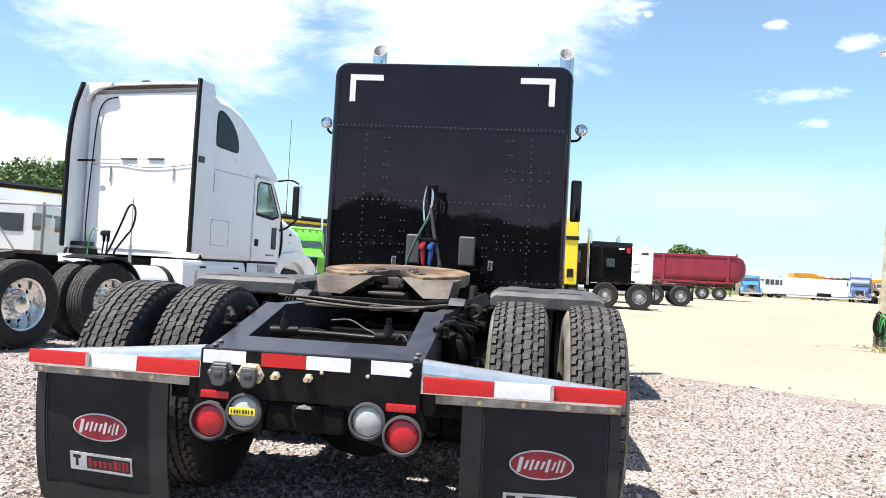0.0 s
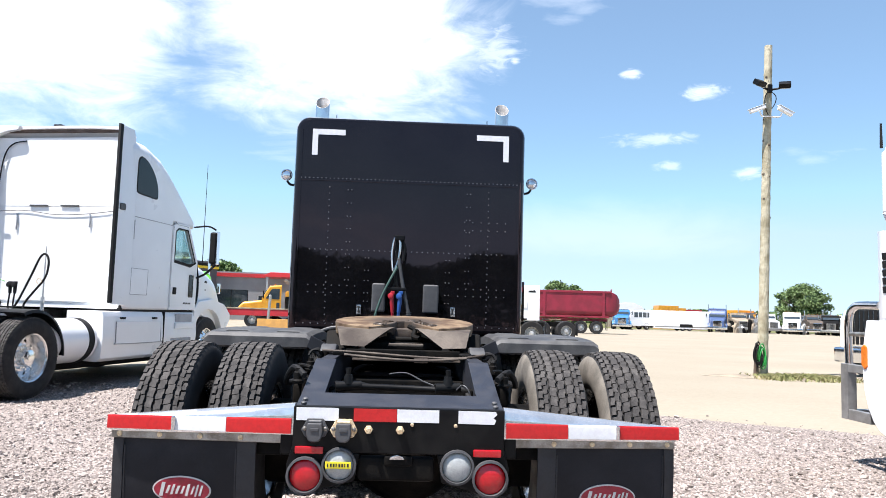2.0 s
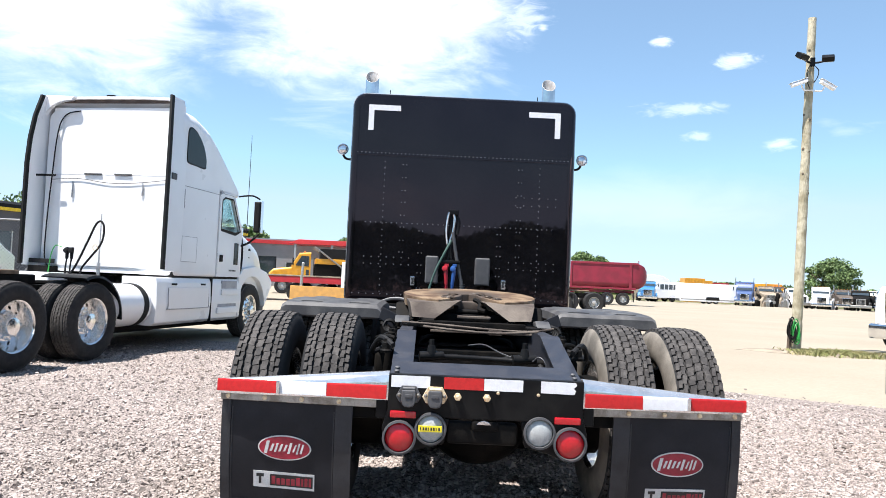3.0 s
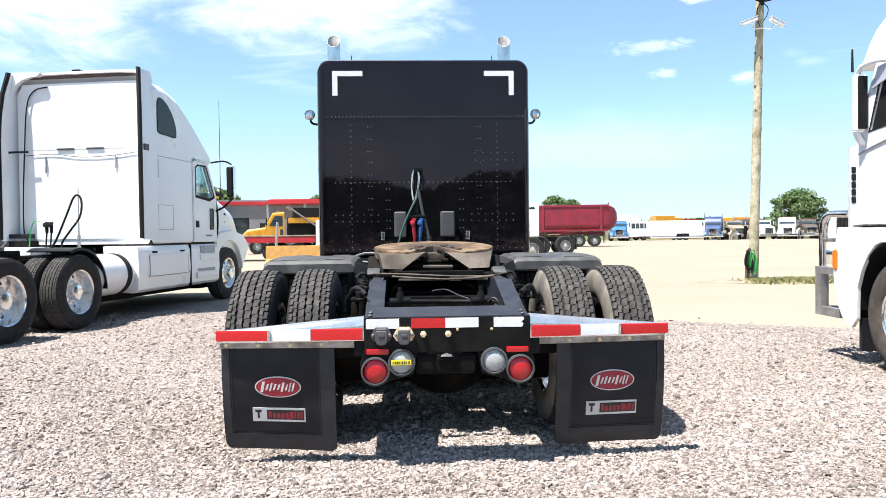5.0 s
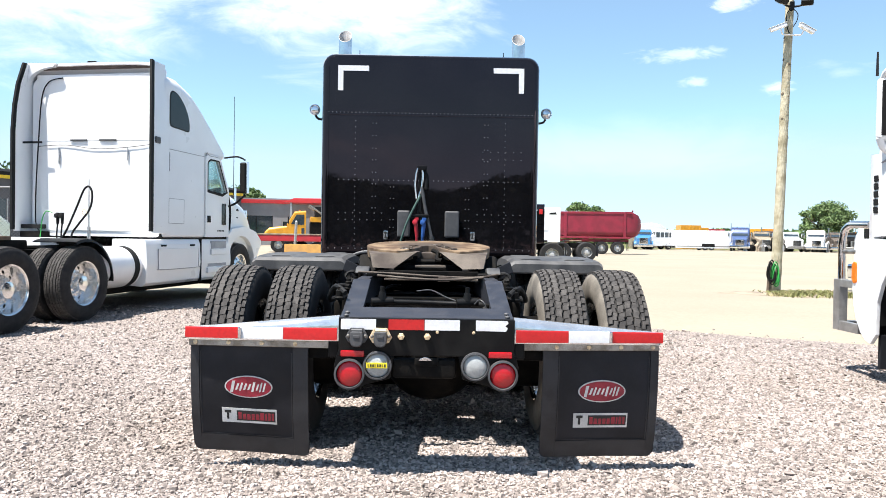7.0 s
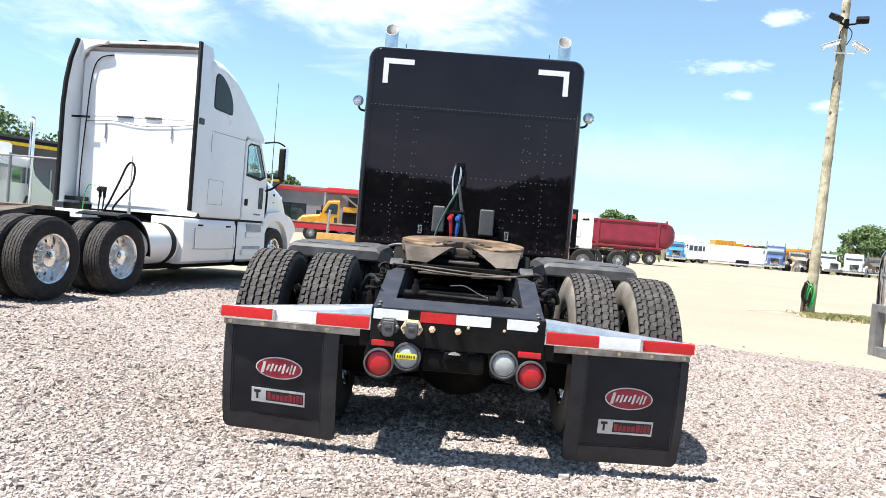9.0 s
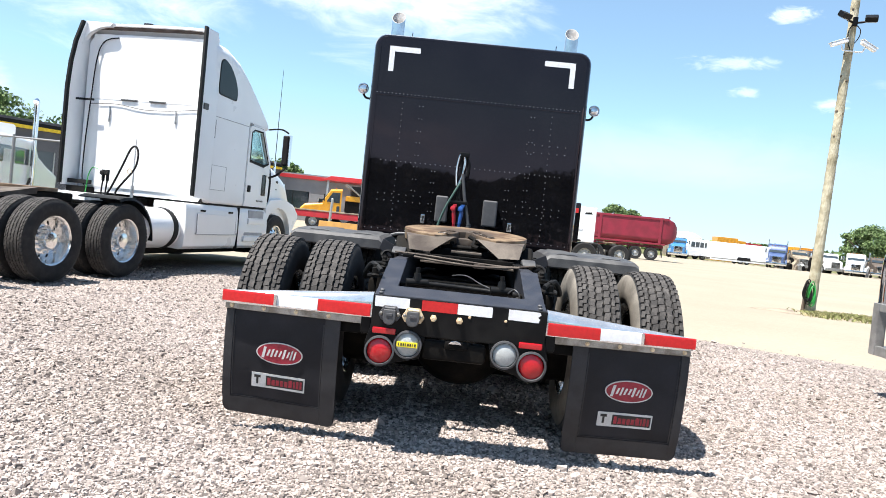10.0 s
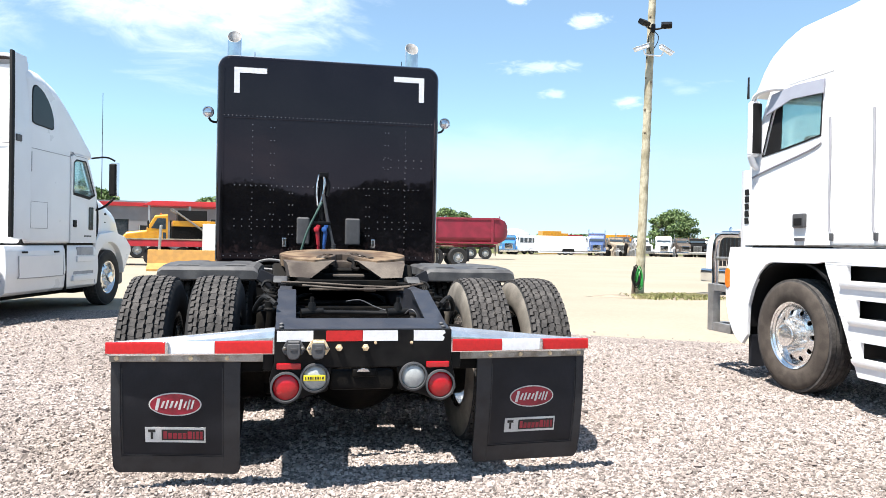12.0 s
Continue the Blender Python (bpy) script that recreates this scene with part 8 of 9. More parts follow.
            cyl(bm, (s * 1.08, -2.12, 0.9), (s * 1.08, -2.12, height + 0.55), 0.065, 0.065, 12)
            part("exhaust_pipe", bm, CHROME, root)
        yr = -2.2 - tail + 0.8
        for y in (yr, yr + 1.32):
            for x in (0.72, 1.05):
                far_wheel(root, s * x, y, s)
    bm = bm_new()
    box(bm, -grille_w, grille_w, 1.03, 1.10, 0.72, grille_top, 0.03)
    g = part("grille", bm, grille, root)
    for k in range(7):
        bm = bm_new()
        box(bm, -0.44 + 0.128 * k, -0.36 + 0.128 * k, 1.095, 1.112, 0.78, grille_top - 0.06)
        part("grille_slot", bm, GASKET, g)
    bm = bm_new()
    box(bm, -bumper_w, bumper_w, 1.02, 1.20, 0.35, 0.70, 0.05, 3)
    part("bumper", bm, bumper, root)
    for k in range(5):
        bm = bm_new()
        box(bm, -0.72 + 0.34 * k, -0.64 + 0.34 * k, -1.25, -1.15, min(height, 2.75) + 0.02, min(height, 2.75) + 0.10, 0.02)
        part("roof_marker", bm, AMBER, root)
    if box_mat:
        bm = bm_new()
        box(bm, -1.22, 1.22, -2.2 - box_len, -2.2, 1.0, box_h, 0.03)
        part("cargo_box", bm, box_mat, root)
    return root


def tractor_far(m, label, paint, height, window=True, shift=0.0):
    """A sleeper tractor seen from its flank; local +y is ahead, tandem centre at the origin."""
    root = thing("semi_truck", m, label, "truck", "parked tractors beyond the lot")
    for y in (-0.66, 0.66):
        for s in (-1, 1):
            for x in (0.72, 1.06):
                far_wheel(root, s * x, y, s, 0.52)
    for s in (-1, 1):
        far_wheel(root, s * 1.02, 3.9 + shift, s, 0.52)
        bm = bm_new()
        box(bm, s * 0.43, s * 0.35, -1.2, 4.6 + shift, 0.72, 0.98)
        part("frame_rail", bm, GRIME, root)
        bm = bm_new()
        box(bm, s * 0.62, s * 1.20, -1.25, -1.23, 0.30, 0.95)
        part("mud_flap", bm, FLAP, root)
        bm = bm_new()
        cyl(bm, (s * 0.86, 1.5, 0.66), (s * 0.86, 2.6, 0.66), 0.30, 0.30, 20)
        part("fuel_tank", bm, ALU, root)
        bm = bm_new()
        cyl(bm, (s * 1.10, 2.0 + shift, 0.9), (s * 1.10, 2.0 + shift, height + 0.55), 0.07, 0.07, 12)
        part("exhaust_pipe", bm, CHROME, root)
        bm = bm_new()
        prism(bm, [(2.3 + shift, 1.75), (2.3 + shift, 2.25), (2.65 + shift, 2.25), (2.85 + shift, 1.75)], "x", s * 1.06, s * 1.09, 0.01)
        part("side_window", bm, FARGLASS, root)
        bm = bm_new()
        box(bm, s * 1.175, s * 1.195, 0.95 + shift, 1.30 + shift, 1.65, 2.0, 0.03)
        part("vent_window", bm, FARGLASS if window else WHITE, root)
    bm = bm_new()
    loft(bm, [ring_body(1.18, 1.0, height, 0.12, 0.30 + shift), ring_body(1.18, 1.0, height + 0.02, 0.14, 1.88 + shift, crown=0.05)])
    part("sleeper", bm, paint, root)
    bm = bm_new()
    loft(bm, [ring_body(1.06, 1.0, height - 0.05, 0.14, 2.04 + shift), ring_body(1.06, 1.0, height - 0.10, 0.14, 2.50 + shift), ring_body(1.02, 1.0, 1.8, 0.1, 2.75 + shift)])
    part("cab", bm, paint, root)
    bm = bm_new()
    loft(bm, [ring_body(0.95, 0.9, 1.75, 0.18, 2.98 + shift), ring_body(0.78, 0.75, 1.55, 0.18, 4.7 + shift)])
    part("hood", bm, paint, root)
    bm = bm_new()
    box(bm, -0.45, 0.45, -0.5, 0.45, 1.05, 1.14, 0.03)
    part("fifth_wheel_plate", bm, GREASE, root)
    bm = bm_new()
    if window:
        box(bm, -1.19, -1.15, 0.38 + shift, 0.52 + shift, height - 0.42, height - 0.22, 0.01)
        part("red_sticker", bm, REDTAPE, root)
    else:
        prism(bm, [(0.95, height - 0.36), (1.35, height - 0.36), (1.30, height - 0.28), (1.02, height - 0.24)], "x", -1.19, -1.15)
        part("dark_stripe", bm, GASKET, root)
    bm = bm_new()
    box(bm, -1.19, -1.15, 0.60 + shift, 0.82 + shift, height - 0.29, height - 0.23, 0.005)
    part("lettering_bar", bm, EMBLEMWHITE, root)
    return root


tractor_far(pose(4.6, 28.3, 0, 0, 0, 84), "black sleeper tractor with chrome stacks parked across the lot", BLACK, 2.64, True, -0.62)
tractor_far(pose(7.75, 36.4, 0, 0, 0, 86), "white sleeper tractor parked beside a black one", WHITE, 2.85, False, 0.45)


def build_dump_trailer():
    root = thing("dump_trailer", pose(13.7, 57.6, 0, 0, 0, 78), "maroon steel tipping trailer with a round tail", "trailer")
    # local +y is ahead (towards the left of the yard), body runs along y
    bm = bm_new()
    rings = []
    for y, k in ((-3.78, 0.10), (-3.72, 0.42), (-3.50, 0.76), (-3.1, 0.95), (-2.5, 1.0), (2.6, 1.0), (3.2, 1.0)):
        zc, hh, w, r = 2.38, 1.06 * k, 1.22 * k, 0.55 * k
        ring = []
        for i in range(9):
            a = radians(-180 + 90 * i / 8)
            ring.append((-w + r + r * math.cos(a), y, zc - hh + r + r * math.sin(a)))
        for i in range(9):
            a = radians(-90 + 90 * i / 8)
            ring.append((w - r + r * math.cos(a), y, zc - hh + r + r * math.sin(a)))
        ring += [(w, y, zc + hh * 0.94), (w * 0.95, y, zc + hh), (-w * 0.95, y, zc + hh), (-w, y, zc + hh * 0.94)]
        rings.append(ring)
    loft(bm, rings)
    body = part("tipper_body", bm, MAROON, root, "maroon steel body")
    for s in (-1, 1):
        bm = bm_new()
        box(bm, s * 1.20, s * 1.28, -3.0, 3.3, 3.28, 3.46, 0.02)
        part("top_rail", bm, MAROON, body)
        bm = bm_new()
        box(bm, s * 1.18, s * 1.27, -2.9, 2.9, 1.27, 1.42, 0.02)
        part("bottom_rail", bm, MAROON, body)
        for y in (-2.55, 2.2):
            bm = bm_new()
            box(bm, s * 1.18, s * 1.29, y, y + 0.22, 1.30, 3.40, 0.02)
            part("side_post", bm, MAROON, body)
        bm = bm_new()
        prism(bm, [(2.4, 1.5), (4.6, 1.9), (4.6, 3.46), (2.4, 3.46)], "x", s * 1.10, s * 1.20, 0.01)
        part("front_cheek", bm, MAROON, body)
        for y in (-1.9, -0.65):
            for x in (0.72, 1.06):
                far_wheel(root, s * x, y, s, 0.52)
        bm = bm_new()
        cyl(bm, (s * 0.8, 2.4, 0.95), (s * 0.8, 0.4, 1.25), 0.08, 0.08, 10)
        part("lift_strut", bm, MAROON, root)
        bm = bm_new()
        box(bm, s * 0.62, s * 1.2, -2.75, -2.72, 0.3, 1.1)
        part("mud_flap", bm, FLAP, root)
        bm = bm_new()
        box(bm, s * 0.48, s * 0.40, -2.8, 4.6, 1.0, 1.22)
        part("frame_rail", bm, MAROON, root)
    bm = bm_new()
    prism(bm, [(2.6, 1.35), (4.6, 1.75), (4.6, 1.85), (2.6, 1.50)], "x", -1.15, 1.15)
    part("front_slope", bm, MAROON, body)
    bm = bm_new()
    tube(bm, [(-0.5, -3.1, 3.42), (-0.5, -3.1, 3.62), (0.5, -3.1, 3.62), (0.5, -3.1, 3.42)], 0.03, 6)
    part("roof_rail", bm, MAROON, body)


build_dump_trailer()


def enclosed_trailer():
    root = thing("cargo_trailer", pose(35.3, 91.5, 0, 0, 0, 88), "white enclosed cargo trailer parked at the lot's far edge", "trailer")
    bm = bm_new()
    box(bm, -1.2, 1.2, -3.7, 3.6, 0.24, 2.55, 0.06)
    part("trailer_body", bm, WHITE, root)
    bm = bm_new()
    prism(bm, [(-0.9, 3.6), (0.9, 3.6), (0.1, 4.9), (-0.1, 4.9)], "z", 0.42, 0.52)
    part("drawbar", bm, GRIME, root)
    for s in (-1, 1):
        for y in (-0.1, -0.95):
            far_wheel(root, s * 1.1, y, s, 0.36)
        bm = bm_new()
        prism(bm, [(-1.4, 0.45), (-1.3, 0.86), (0.25, 0.86), (0.35, 0.45)], "x", s * 1.19, s * 1.225, 0.01)
        part("wheel_arch", bm, GASKET, root)
        bm = bm_new()
        box(bm, s * 1.195, s * 1.21, -3.6, 3.5, 0.46, 0.56)
        part("side_skirt", bm, DULLALU, root)
        bm = bm_new()
        box(bm, s * 1.20, s * 1.212, 1.6, 2.4, 0.65, 2.3, 0.005)
        part("side_door", bm, WHITE, root)


enclosed_trailer()
ROW = "parked vehicles along the far edge"
# nose towards the yard: heading about -y
conventional(pose(27.3, 90.0, 0, 0, 0, 166), "bright blue day-cab truck parked in the far row", SKYBLUE, 0, 2.4, 4.0, group=ROW, stacks=False)
conventional(pose(39.3, 89.0, 0, 0, 0, 157), "blue sleeper truck with a chrome grille in the far row", BLUE, 1.6, 3.0, 4.5, group=ROW)
conventional(pose(48.5, 88.0, 0, 0, 0, 154), "white day-cab truck with a chrome grille in the far row", WHITE, 0, 2.75, 4.5, group=ROW, stacks=False)
conventional(pose(53.2, 87.5, 0, 0, 0, 151), "dark worn day-cab truck in the far row", GRIME, 0, 2.5, 4.5, group=ROW, stacks=False, grille=DULLALU, bumper=DULLALU)
conventional(pose(45.4, 91.0, 0, 0, 0, 200), "brown truck loaded with tan scrap in the far row", RUSTSIDE, 0, 2.6, 4.5, group=ROW, grille=DULLALU, box_mat=TAN, box_h=1.9)
conventional(pose(47.3, 95.0, 0, 0, 0, 190), "orange tipper truck behind the far row", YELLOW, 0, 2.6, 4.5, group=ROW, box_mat=YELLOW, box_h=3.0, stacks=False)
conventional(pose(43.0, 90.5, 0, 0, 0, 172), "dusty tan day-cab truck wedged in the far row", TAN, 0, 2.3, 3.0, group=ROW, stacks=False, grille=DULLALU, bumper=DULLALU)
conventional(pose(51.3, 92.0, 0, 0, 0, 166), "faded brown day-cab truck behind the white one", RUSTSIDE, 0, 2.4, 3.0, group=ROW, stacks=False, grille=GRIME, bumper=DULLALU)
conventional(pose(55.2, 89.5, 0, 0, 0, 140), "old dark truck with a tan load in the far row", GRIME, 0, 2.5, 3.0, group=ROW, stacks=True, box_mat=TAN, box_h=2.2, box_len=3.0)
conventional(pose(57.2, 86.5, 0, 0, 0, 149), "white box truck standing in the far row", WHITE, 0, 2.6, 5.5, group=ROW, box_mat=WHITE, box_h=3.5, stacks=False)
conventional(pose(46.4, 89.5, 0, 0, 0, 176), "white flat-deck truck with an orange load in the far row", WHITE, 0, 2.3, 3.0, group=ROW, stacks=False, grille=DULLALU, bumper=DULLALU, box_mat=YELLOW, box_h=2.4, box_len=3.0)
conventional(pose(51.9, 88.6, 0, 0, 0, 158), "brown day-cab truck with a chrome bumper in the far row", RUSTSIDE, 0, 2.55, 4.0, group=ROW, stacks=True)
conventional(pose(63.5, 84.0, 0, 0, 0, 147), "white day-cab truck farther along the far row", WHITE, 0, 2.7, 4.5, group=ROW, stacks=False)


def build_bus():
    root = thing("minibus", pose(30.2, 93.5, 0, 0, 0, 100), "white crew bus with dark side windows", "bus", ROW)
    bm = bm_new()
    loft(bm, [ring_body(1.1, 0.45, 1.35, 0.1, 2.2), ring_body(1.12, 0.45, 1.5, 0.1, 1.5), ring_body(1.12, 0.45, 2.5, 0.15, 0.9), ring_body(1.12, 0.45, 2.6, 0.15, -1.7)])
    part("bus_body", bm, WHITE, root)
    for s in (-1, 1):
        for k in range(4):
            bm = bm_new()
            box(bm, s * 1.11, s * 1.135, -1.6 + 0.62 * k, -1.1 + 0.62 * k, 1.6, 2.25, 0.01)
            part("side_window", bm, FARGLASS, root)
        for y in (-1.0, 1.4):
            far_wheel(root, s * 1.0, y, s, 0.44)
    bm = bm_new()
    box(bm, -0.95, 0.95, 1.02, 1.2, 1.6, 2.2, 0.01)
    part("windshield", bm, FARGLASS, root)


build_bus()


def container(m, size, mat, label, z0=0.0):
    root = thing("container", m, label, "container")
    bm = bm_new()
    box(bm, -size[0] / 2, size[0] / 2, -size[1] / 2, size[1] / 2, z0, z0 + size[2], 0.02)
    part("container_body", bm, mat, root)
    for k in range(int(size[0] / 0.5)):
        bm = bm_new()
        x = -size[0] / 2 + 0.25 + 0.5 * k
        box(bm, x, x + 0.2, -size[1] / 2 - 0.04, -size[1] / 2, z0 + 0.15, z0 + size[2] - 0.15)
        part("rib", bm, mat, root)
    return root


container(pose(38.7, 106, 0), (3.0, 2.4, 3.5), YELLOW, "yellow site container behind the trailer")
container(pose(40.9, 107, 0), (1.6, 2.4, 3.2), YELLOW, "orange-yellow site container behind the trailer")
container(pose(43.2, 108, 0), (2.6, 2.4, 3.0), RED, "red site container behind the trailer")
hut = thing("arched_hut", pose(34.3, 112, 0), "low arched hut with a white curved roof behind the bus", "hut")
bm = bm_new()
arc = [(2.6 * math.cos(radians(a)), 2.4 + 1.5 * math.sin(radians(a))) for a in range(0, 181, 15)]
prism(bm, arc, "y", -2.0, 2.0, 0.03)
part("curved_roof", bm, WHITE, hut)
bm = bm_new()
box(bm, -2.45, 2.45, -1.9, 1.9, 0.0, 2.4)
part("wall", bm, TAN, hut)
for x, y, sx, h, mt in ((40.9, 88.5, 2.0, 1.3, TAN), (41.7, 88.8, 1.6, 1.7, GRIME), (50.6, 90.5, 1.2, 2.6, RUSTSIDE), (44.2, 89.5, 1.8, 1.9, TAN)):
    sc = thing("scrap_pile", pose(x, y, 0, 0, 0, 20), "heap of mixed tan and dark machine scrap", "scrap", "scrap heaps")
    rnd = random.Random(int(x * 10))
    for k in range(9):
        bm = bm_new()
        cx, cy, r = rnd.uniform(-sx / 2, sx / 2), rnd.uniform(-0.6, 0.6), rnd.uniform(0.2, 0.5)
        hz = rnd.uniform(0.4, 1.0) * h
        prism(bm, [(cx - r, 0), (cx + r, 0), (cx + r * 0.8, hz * 0.8), (cx + r * 0.1, hz), (cx - r * 0.7, hz * 0.7)], "y", cy - r, cy + r, 0.03)
        part("scrap_piece", bm, rnd.choice((mt, TAN, GRIME, DULLALU, WHITE)), sc)

# white truck with a tall chrome grille, beyond the cab-over
bonneted = conventional(pose(11.68, 13.82, 0, 0, 0, 105), "white bonneted truck with a tall chrome grille and bumper", WHITE, 1.4, 2.8, 4.5, stacks=False, grille_w=0.48, grille=CHROME, bumper=CHROME, grille_top=1.64, bumper_w=0.86, mirrors=False)
bm = bm_new()
prism(bm, [(1.02, 1.60), (1.08, 1.60), (1.07, 1.74), (1.02, 1.80), (0.95, 1.77), (0.99, 1.70)], "x", -0.03, 0.03, 0.012)
part("hood_ornament", bm, CHROME, bonneted, "chrome hood ornament")


def build_yellow_truck():
    root = thing("service_truck", pose(-9.0, 47.0, 0, 0, 0, 101), "yellow crane service truck standing beyond the barrier", "truck")
    bm = bm_new()
    loft(bm, [ring_body(0.85, 0.75, 1.35, 0.18, 2.2), ring_body(0.95, 0.75, 1.65, 0.2, 1.9), ring_body(1.0, 0.75, 1.80, 0.16, 0.7)])
    part("hood", bm, YELLOW, root)
    bm = bm_new()
    loft(bm, [ring_body(1.05, 0.75, 1.90, 0.08, 0.75), ring_body(1.08, 0.75, 2.75, 0.14, 0.25), ring_body(1.08, 0.75, 2.82, 0.14, -0.5)])
    part("cab", bm, YELLOW, root)
    for s in (-1, 1):
        bm = bm_new()
        prism(bm, [(-0.38, 1.85), (-0.38, 2.55), (0.12, 2.55), (0.50, 1.90)], "x", s * 1.07, s * 1.10, 0.02)
        part("side_window", bm, FARGLASS, root)
        bm = bm_new()
        box(bm, s * 1.06, s * 1.10, -0.4, -0.2, 1.25, 1.65, 0.03)
        part("lower_window", bm, FARGLASS, root)
        far_wheel(root, s * 1.0, 1.3, s)
        for y in (-3.0, -4.3):
            far_wheel(root, s * 1.0, y, s)
        bm = bm_new()
        box(bm, s * 1.22, s * 1.36, 0.62, 0.70, 1.9, 2.4, 0.02)
        part("mirror", bm, GASKET, root)
    bm = bm_new()
    loft(bm, [[(-0.9, 0.80, 1.95), (0.9, 0.80, 1.95), (0.9, 0.72, 1.95), (-0.9, 0.72, 1.95)], [(-0.9, 0.36, 2.6), (0.9, 0.36, 2.6), (0.9, 0.28, 2.6), (-0.9, 0.28, 2.6)]])
    part("windshield", bm, FARGLASS, root)
    for k in range(3):
        bm = bm_new()
        box(bm, -0.45 + 0.4 * k, -0.35 + 0.4 * k, -0.15, -0.05, 2.80, 2.89, 0.03)
        part("beacon", bm, AMBER, root)
    bm = bm_new()
    box(bm, -1.1, 1.1, -5.2, -0.55, 0.85, 1.1, 0.02)
    box(bm, -1.1, 1.1, -3.4, -0.8, 1.1, 2.05, 0.02)
    part("flat_deck", bm, GRIME, root, "dark deck")
    bm = bm_new()
    box(bm, -1.15, 1.15, -5.4, -0.8, 2.05, 2.42, 0.04)
    part("tipper_side", bm, YELLOW, root, "yellow body side")
    bm = bm_new()
    box(bm, -1.0, 1.0, -2.9, -1.1, 2.42, 3.1, 0.03)
    part("load_cover", bm, GASKET, root, "black load cover")
    for x in (-1.2, 1.2):
        bm = bm_new()
        cyl(bm, (x, -0.7, 3.2), (x, -3.5, 1.2), 0.06, 0.06, 8)
        part("lift_arm", bm, DULLALU, root)


build_yellow_truck()


def build_flatbed():
    root = thing("flatbed_trailer", pose(-8.2, 33.2, 0, 0, 0, 86), "red flatbed trailer with a pale deck edge", "trailer")
    bm = bm_new()
    box(bm, -1.2, 1.2, -4.2, 3.4, 0.88, 1.18, 0.02)
    part("bed_frame", bm, RED, root)
    bm = bm_new()
    box(bm, -1.22, 1.22, -4.2, 3.4, 1.184, 1.25, 0.01)
    part("deck", bm, TAN, root)
    for s in (-1, 1):
        for y in (-2.9, -1.6, 2.2):
            far_wheel(root, s * 1.0, y, s, 0.44)
    for k in range(6):
        bm = bm_new()
        box(bm, 1.19, 1.225, -3.8 + 1.25 * k, -3.7 + 1.25 * k, 0.9, 1.22)
        part("stake_pocket", bm, RED, root)


build_flatbed()


def build_green_truck():
    root = conventional(pose(-9.95, 31.5, 0, 0, 0, 205), "green bonneted truck with chrome stacks and mirrors", GREEN, 0.8, 2.95, 4.0)
    return root


build_green_truck()


def build_yellow_machine():
    root = thing("wheel_loader", pose(1.15, 24.5, 0, 0, 0, 3), "tall yellow machine with black lettering bars", "machine")
    bm = bm_new()
    box(bm, -1.2, 1.2, -1.5, 1.5, 0.9, 3.25, 0.06)
    part("machine_body", bm, LEMON, root)
    for k in range(3):
        bm = bm_new()
        box(bm, 0.2 + 0.32 * k, 0.42 + 0.32 * k, -1.53, -1.49, 1.15, 1.45)
        part("lettering_bar", bm, GASKET, root)
    bm = bm_new()
    box(bm, -1.22, 1.22, -1.54, -1.3, 2.45, 2.58)
    part("black_band", bm, GASKET, root)
    for s in (-1, 1):
        for y in (-0.9, 0.9):
            far_wheel(root, s * 1.1, y, s, 0.6)
    bm = bm_new()
    for s in (-1, 1):
        box(bm, s * 1.0, s * 0.8, -1.4, 1.4, 0.6, 0.95)
    part("chassis", bm, GRIME, root)


build_yellow_machine()


def box_van(m, label, length=5.5, h=3.1, stack=False):
    root = thing("van", m, label, "van", "white vans behind the fence")
    bm = bm_new()
    loft(bm, [ring_body(1.1, 0.45, 1.5, 0.12, length / 2 + 1.2), ring_body(1.12, 0.45, 1.7, 0.12, length / 2 + 0.4), ring_body(1.12, 0.45, h - 0.4, 0.2, length / 2 - 0.4), ring_body(1.15, 0.45, h, 0.15, length / 2 - 0.8), ring_body(1.15, 0.45, h, 0.12, -length / 2)])
    part("van_body", bm, WHITE, root)
    for s in (-1, 1):
        for k in range(2):
            bm = bm_new()
            box(bm, s * 1.13, s * 1.165, length / 2 - 2.3 - 1.2 * k, length / 2 - 1.25 - 1.2 * k, h - 0.80, h - 0.32, 0.03)
            part("side_window", bm, FARGLASS, root)
        bm = bm_new()
        box(bm, s * 1.14, s * 1.165, -length / 2 + 0.4, -length / 2 + 1.2, 0.7, h - 0.4, 0.01)
        part("side_door", bm, WHITE, root)
        for y in (-length / 2 + 1.1, length / 2 - 0.2):
            far_wheel(root, s * 1.0, y, s, 0.42)
    bm = bm_new()
    for k in range(2):
        box(bm, -0.9 + 0.95 * k, -0.1 + 0.95 * k, -length / 2 - 0.02, -length / 2 + 0.01, h - 0.85, h - 0.35, 0.02)
    part("rear_window", bm, FARGLASS, root)
    if stack:
        bm = bm_new()
        tube(bm, [(1.25, 0.5, 0.9), (1.25, 0.5, h + 0.9), (1.25, 0.4, h + 1.1)], 0.075, 12)
        part("exhaust_pipe", bm, CHROME, root)
    return root


box_van(pose(-18.2, 20.6, 0, 0, 0, 65), "white step van parked behind the chain-link fence", 6.0, 3.0)
box_van(pose(-14.2, 17.5, 0, 0, 0, 10), "white cab truck with a chrome stack behind the fence", 3.4, 2.45, True)
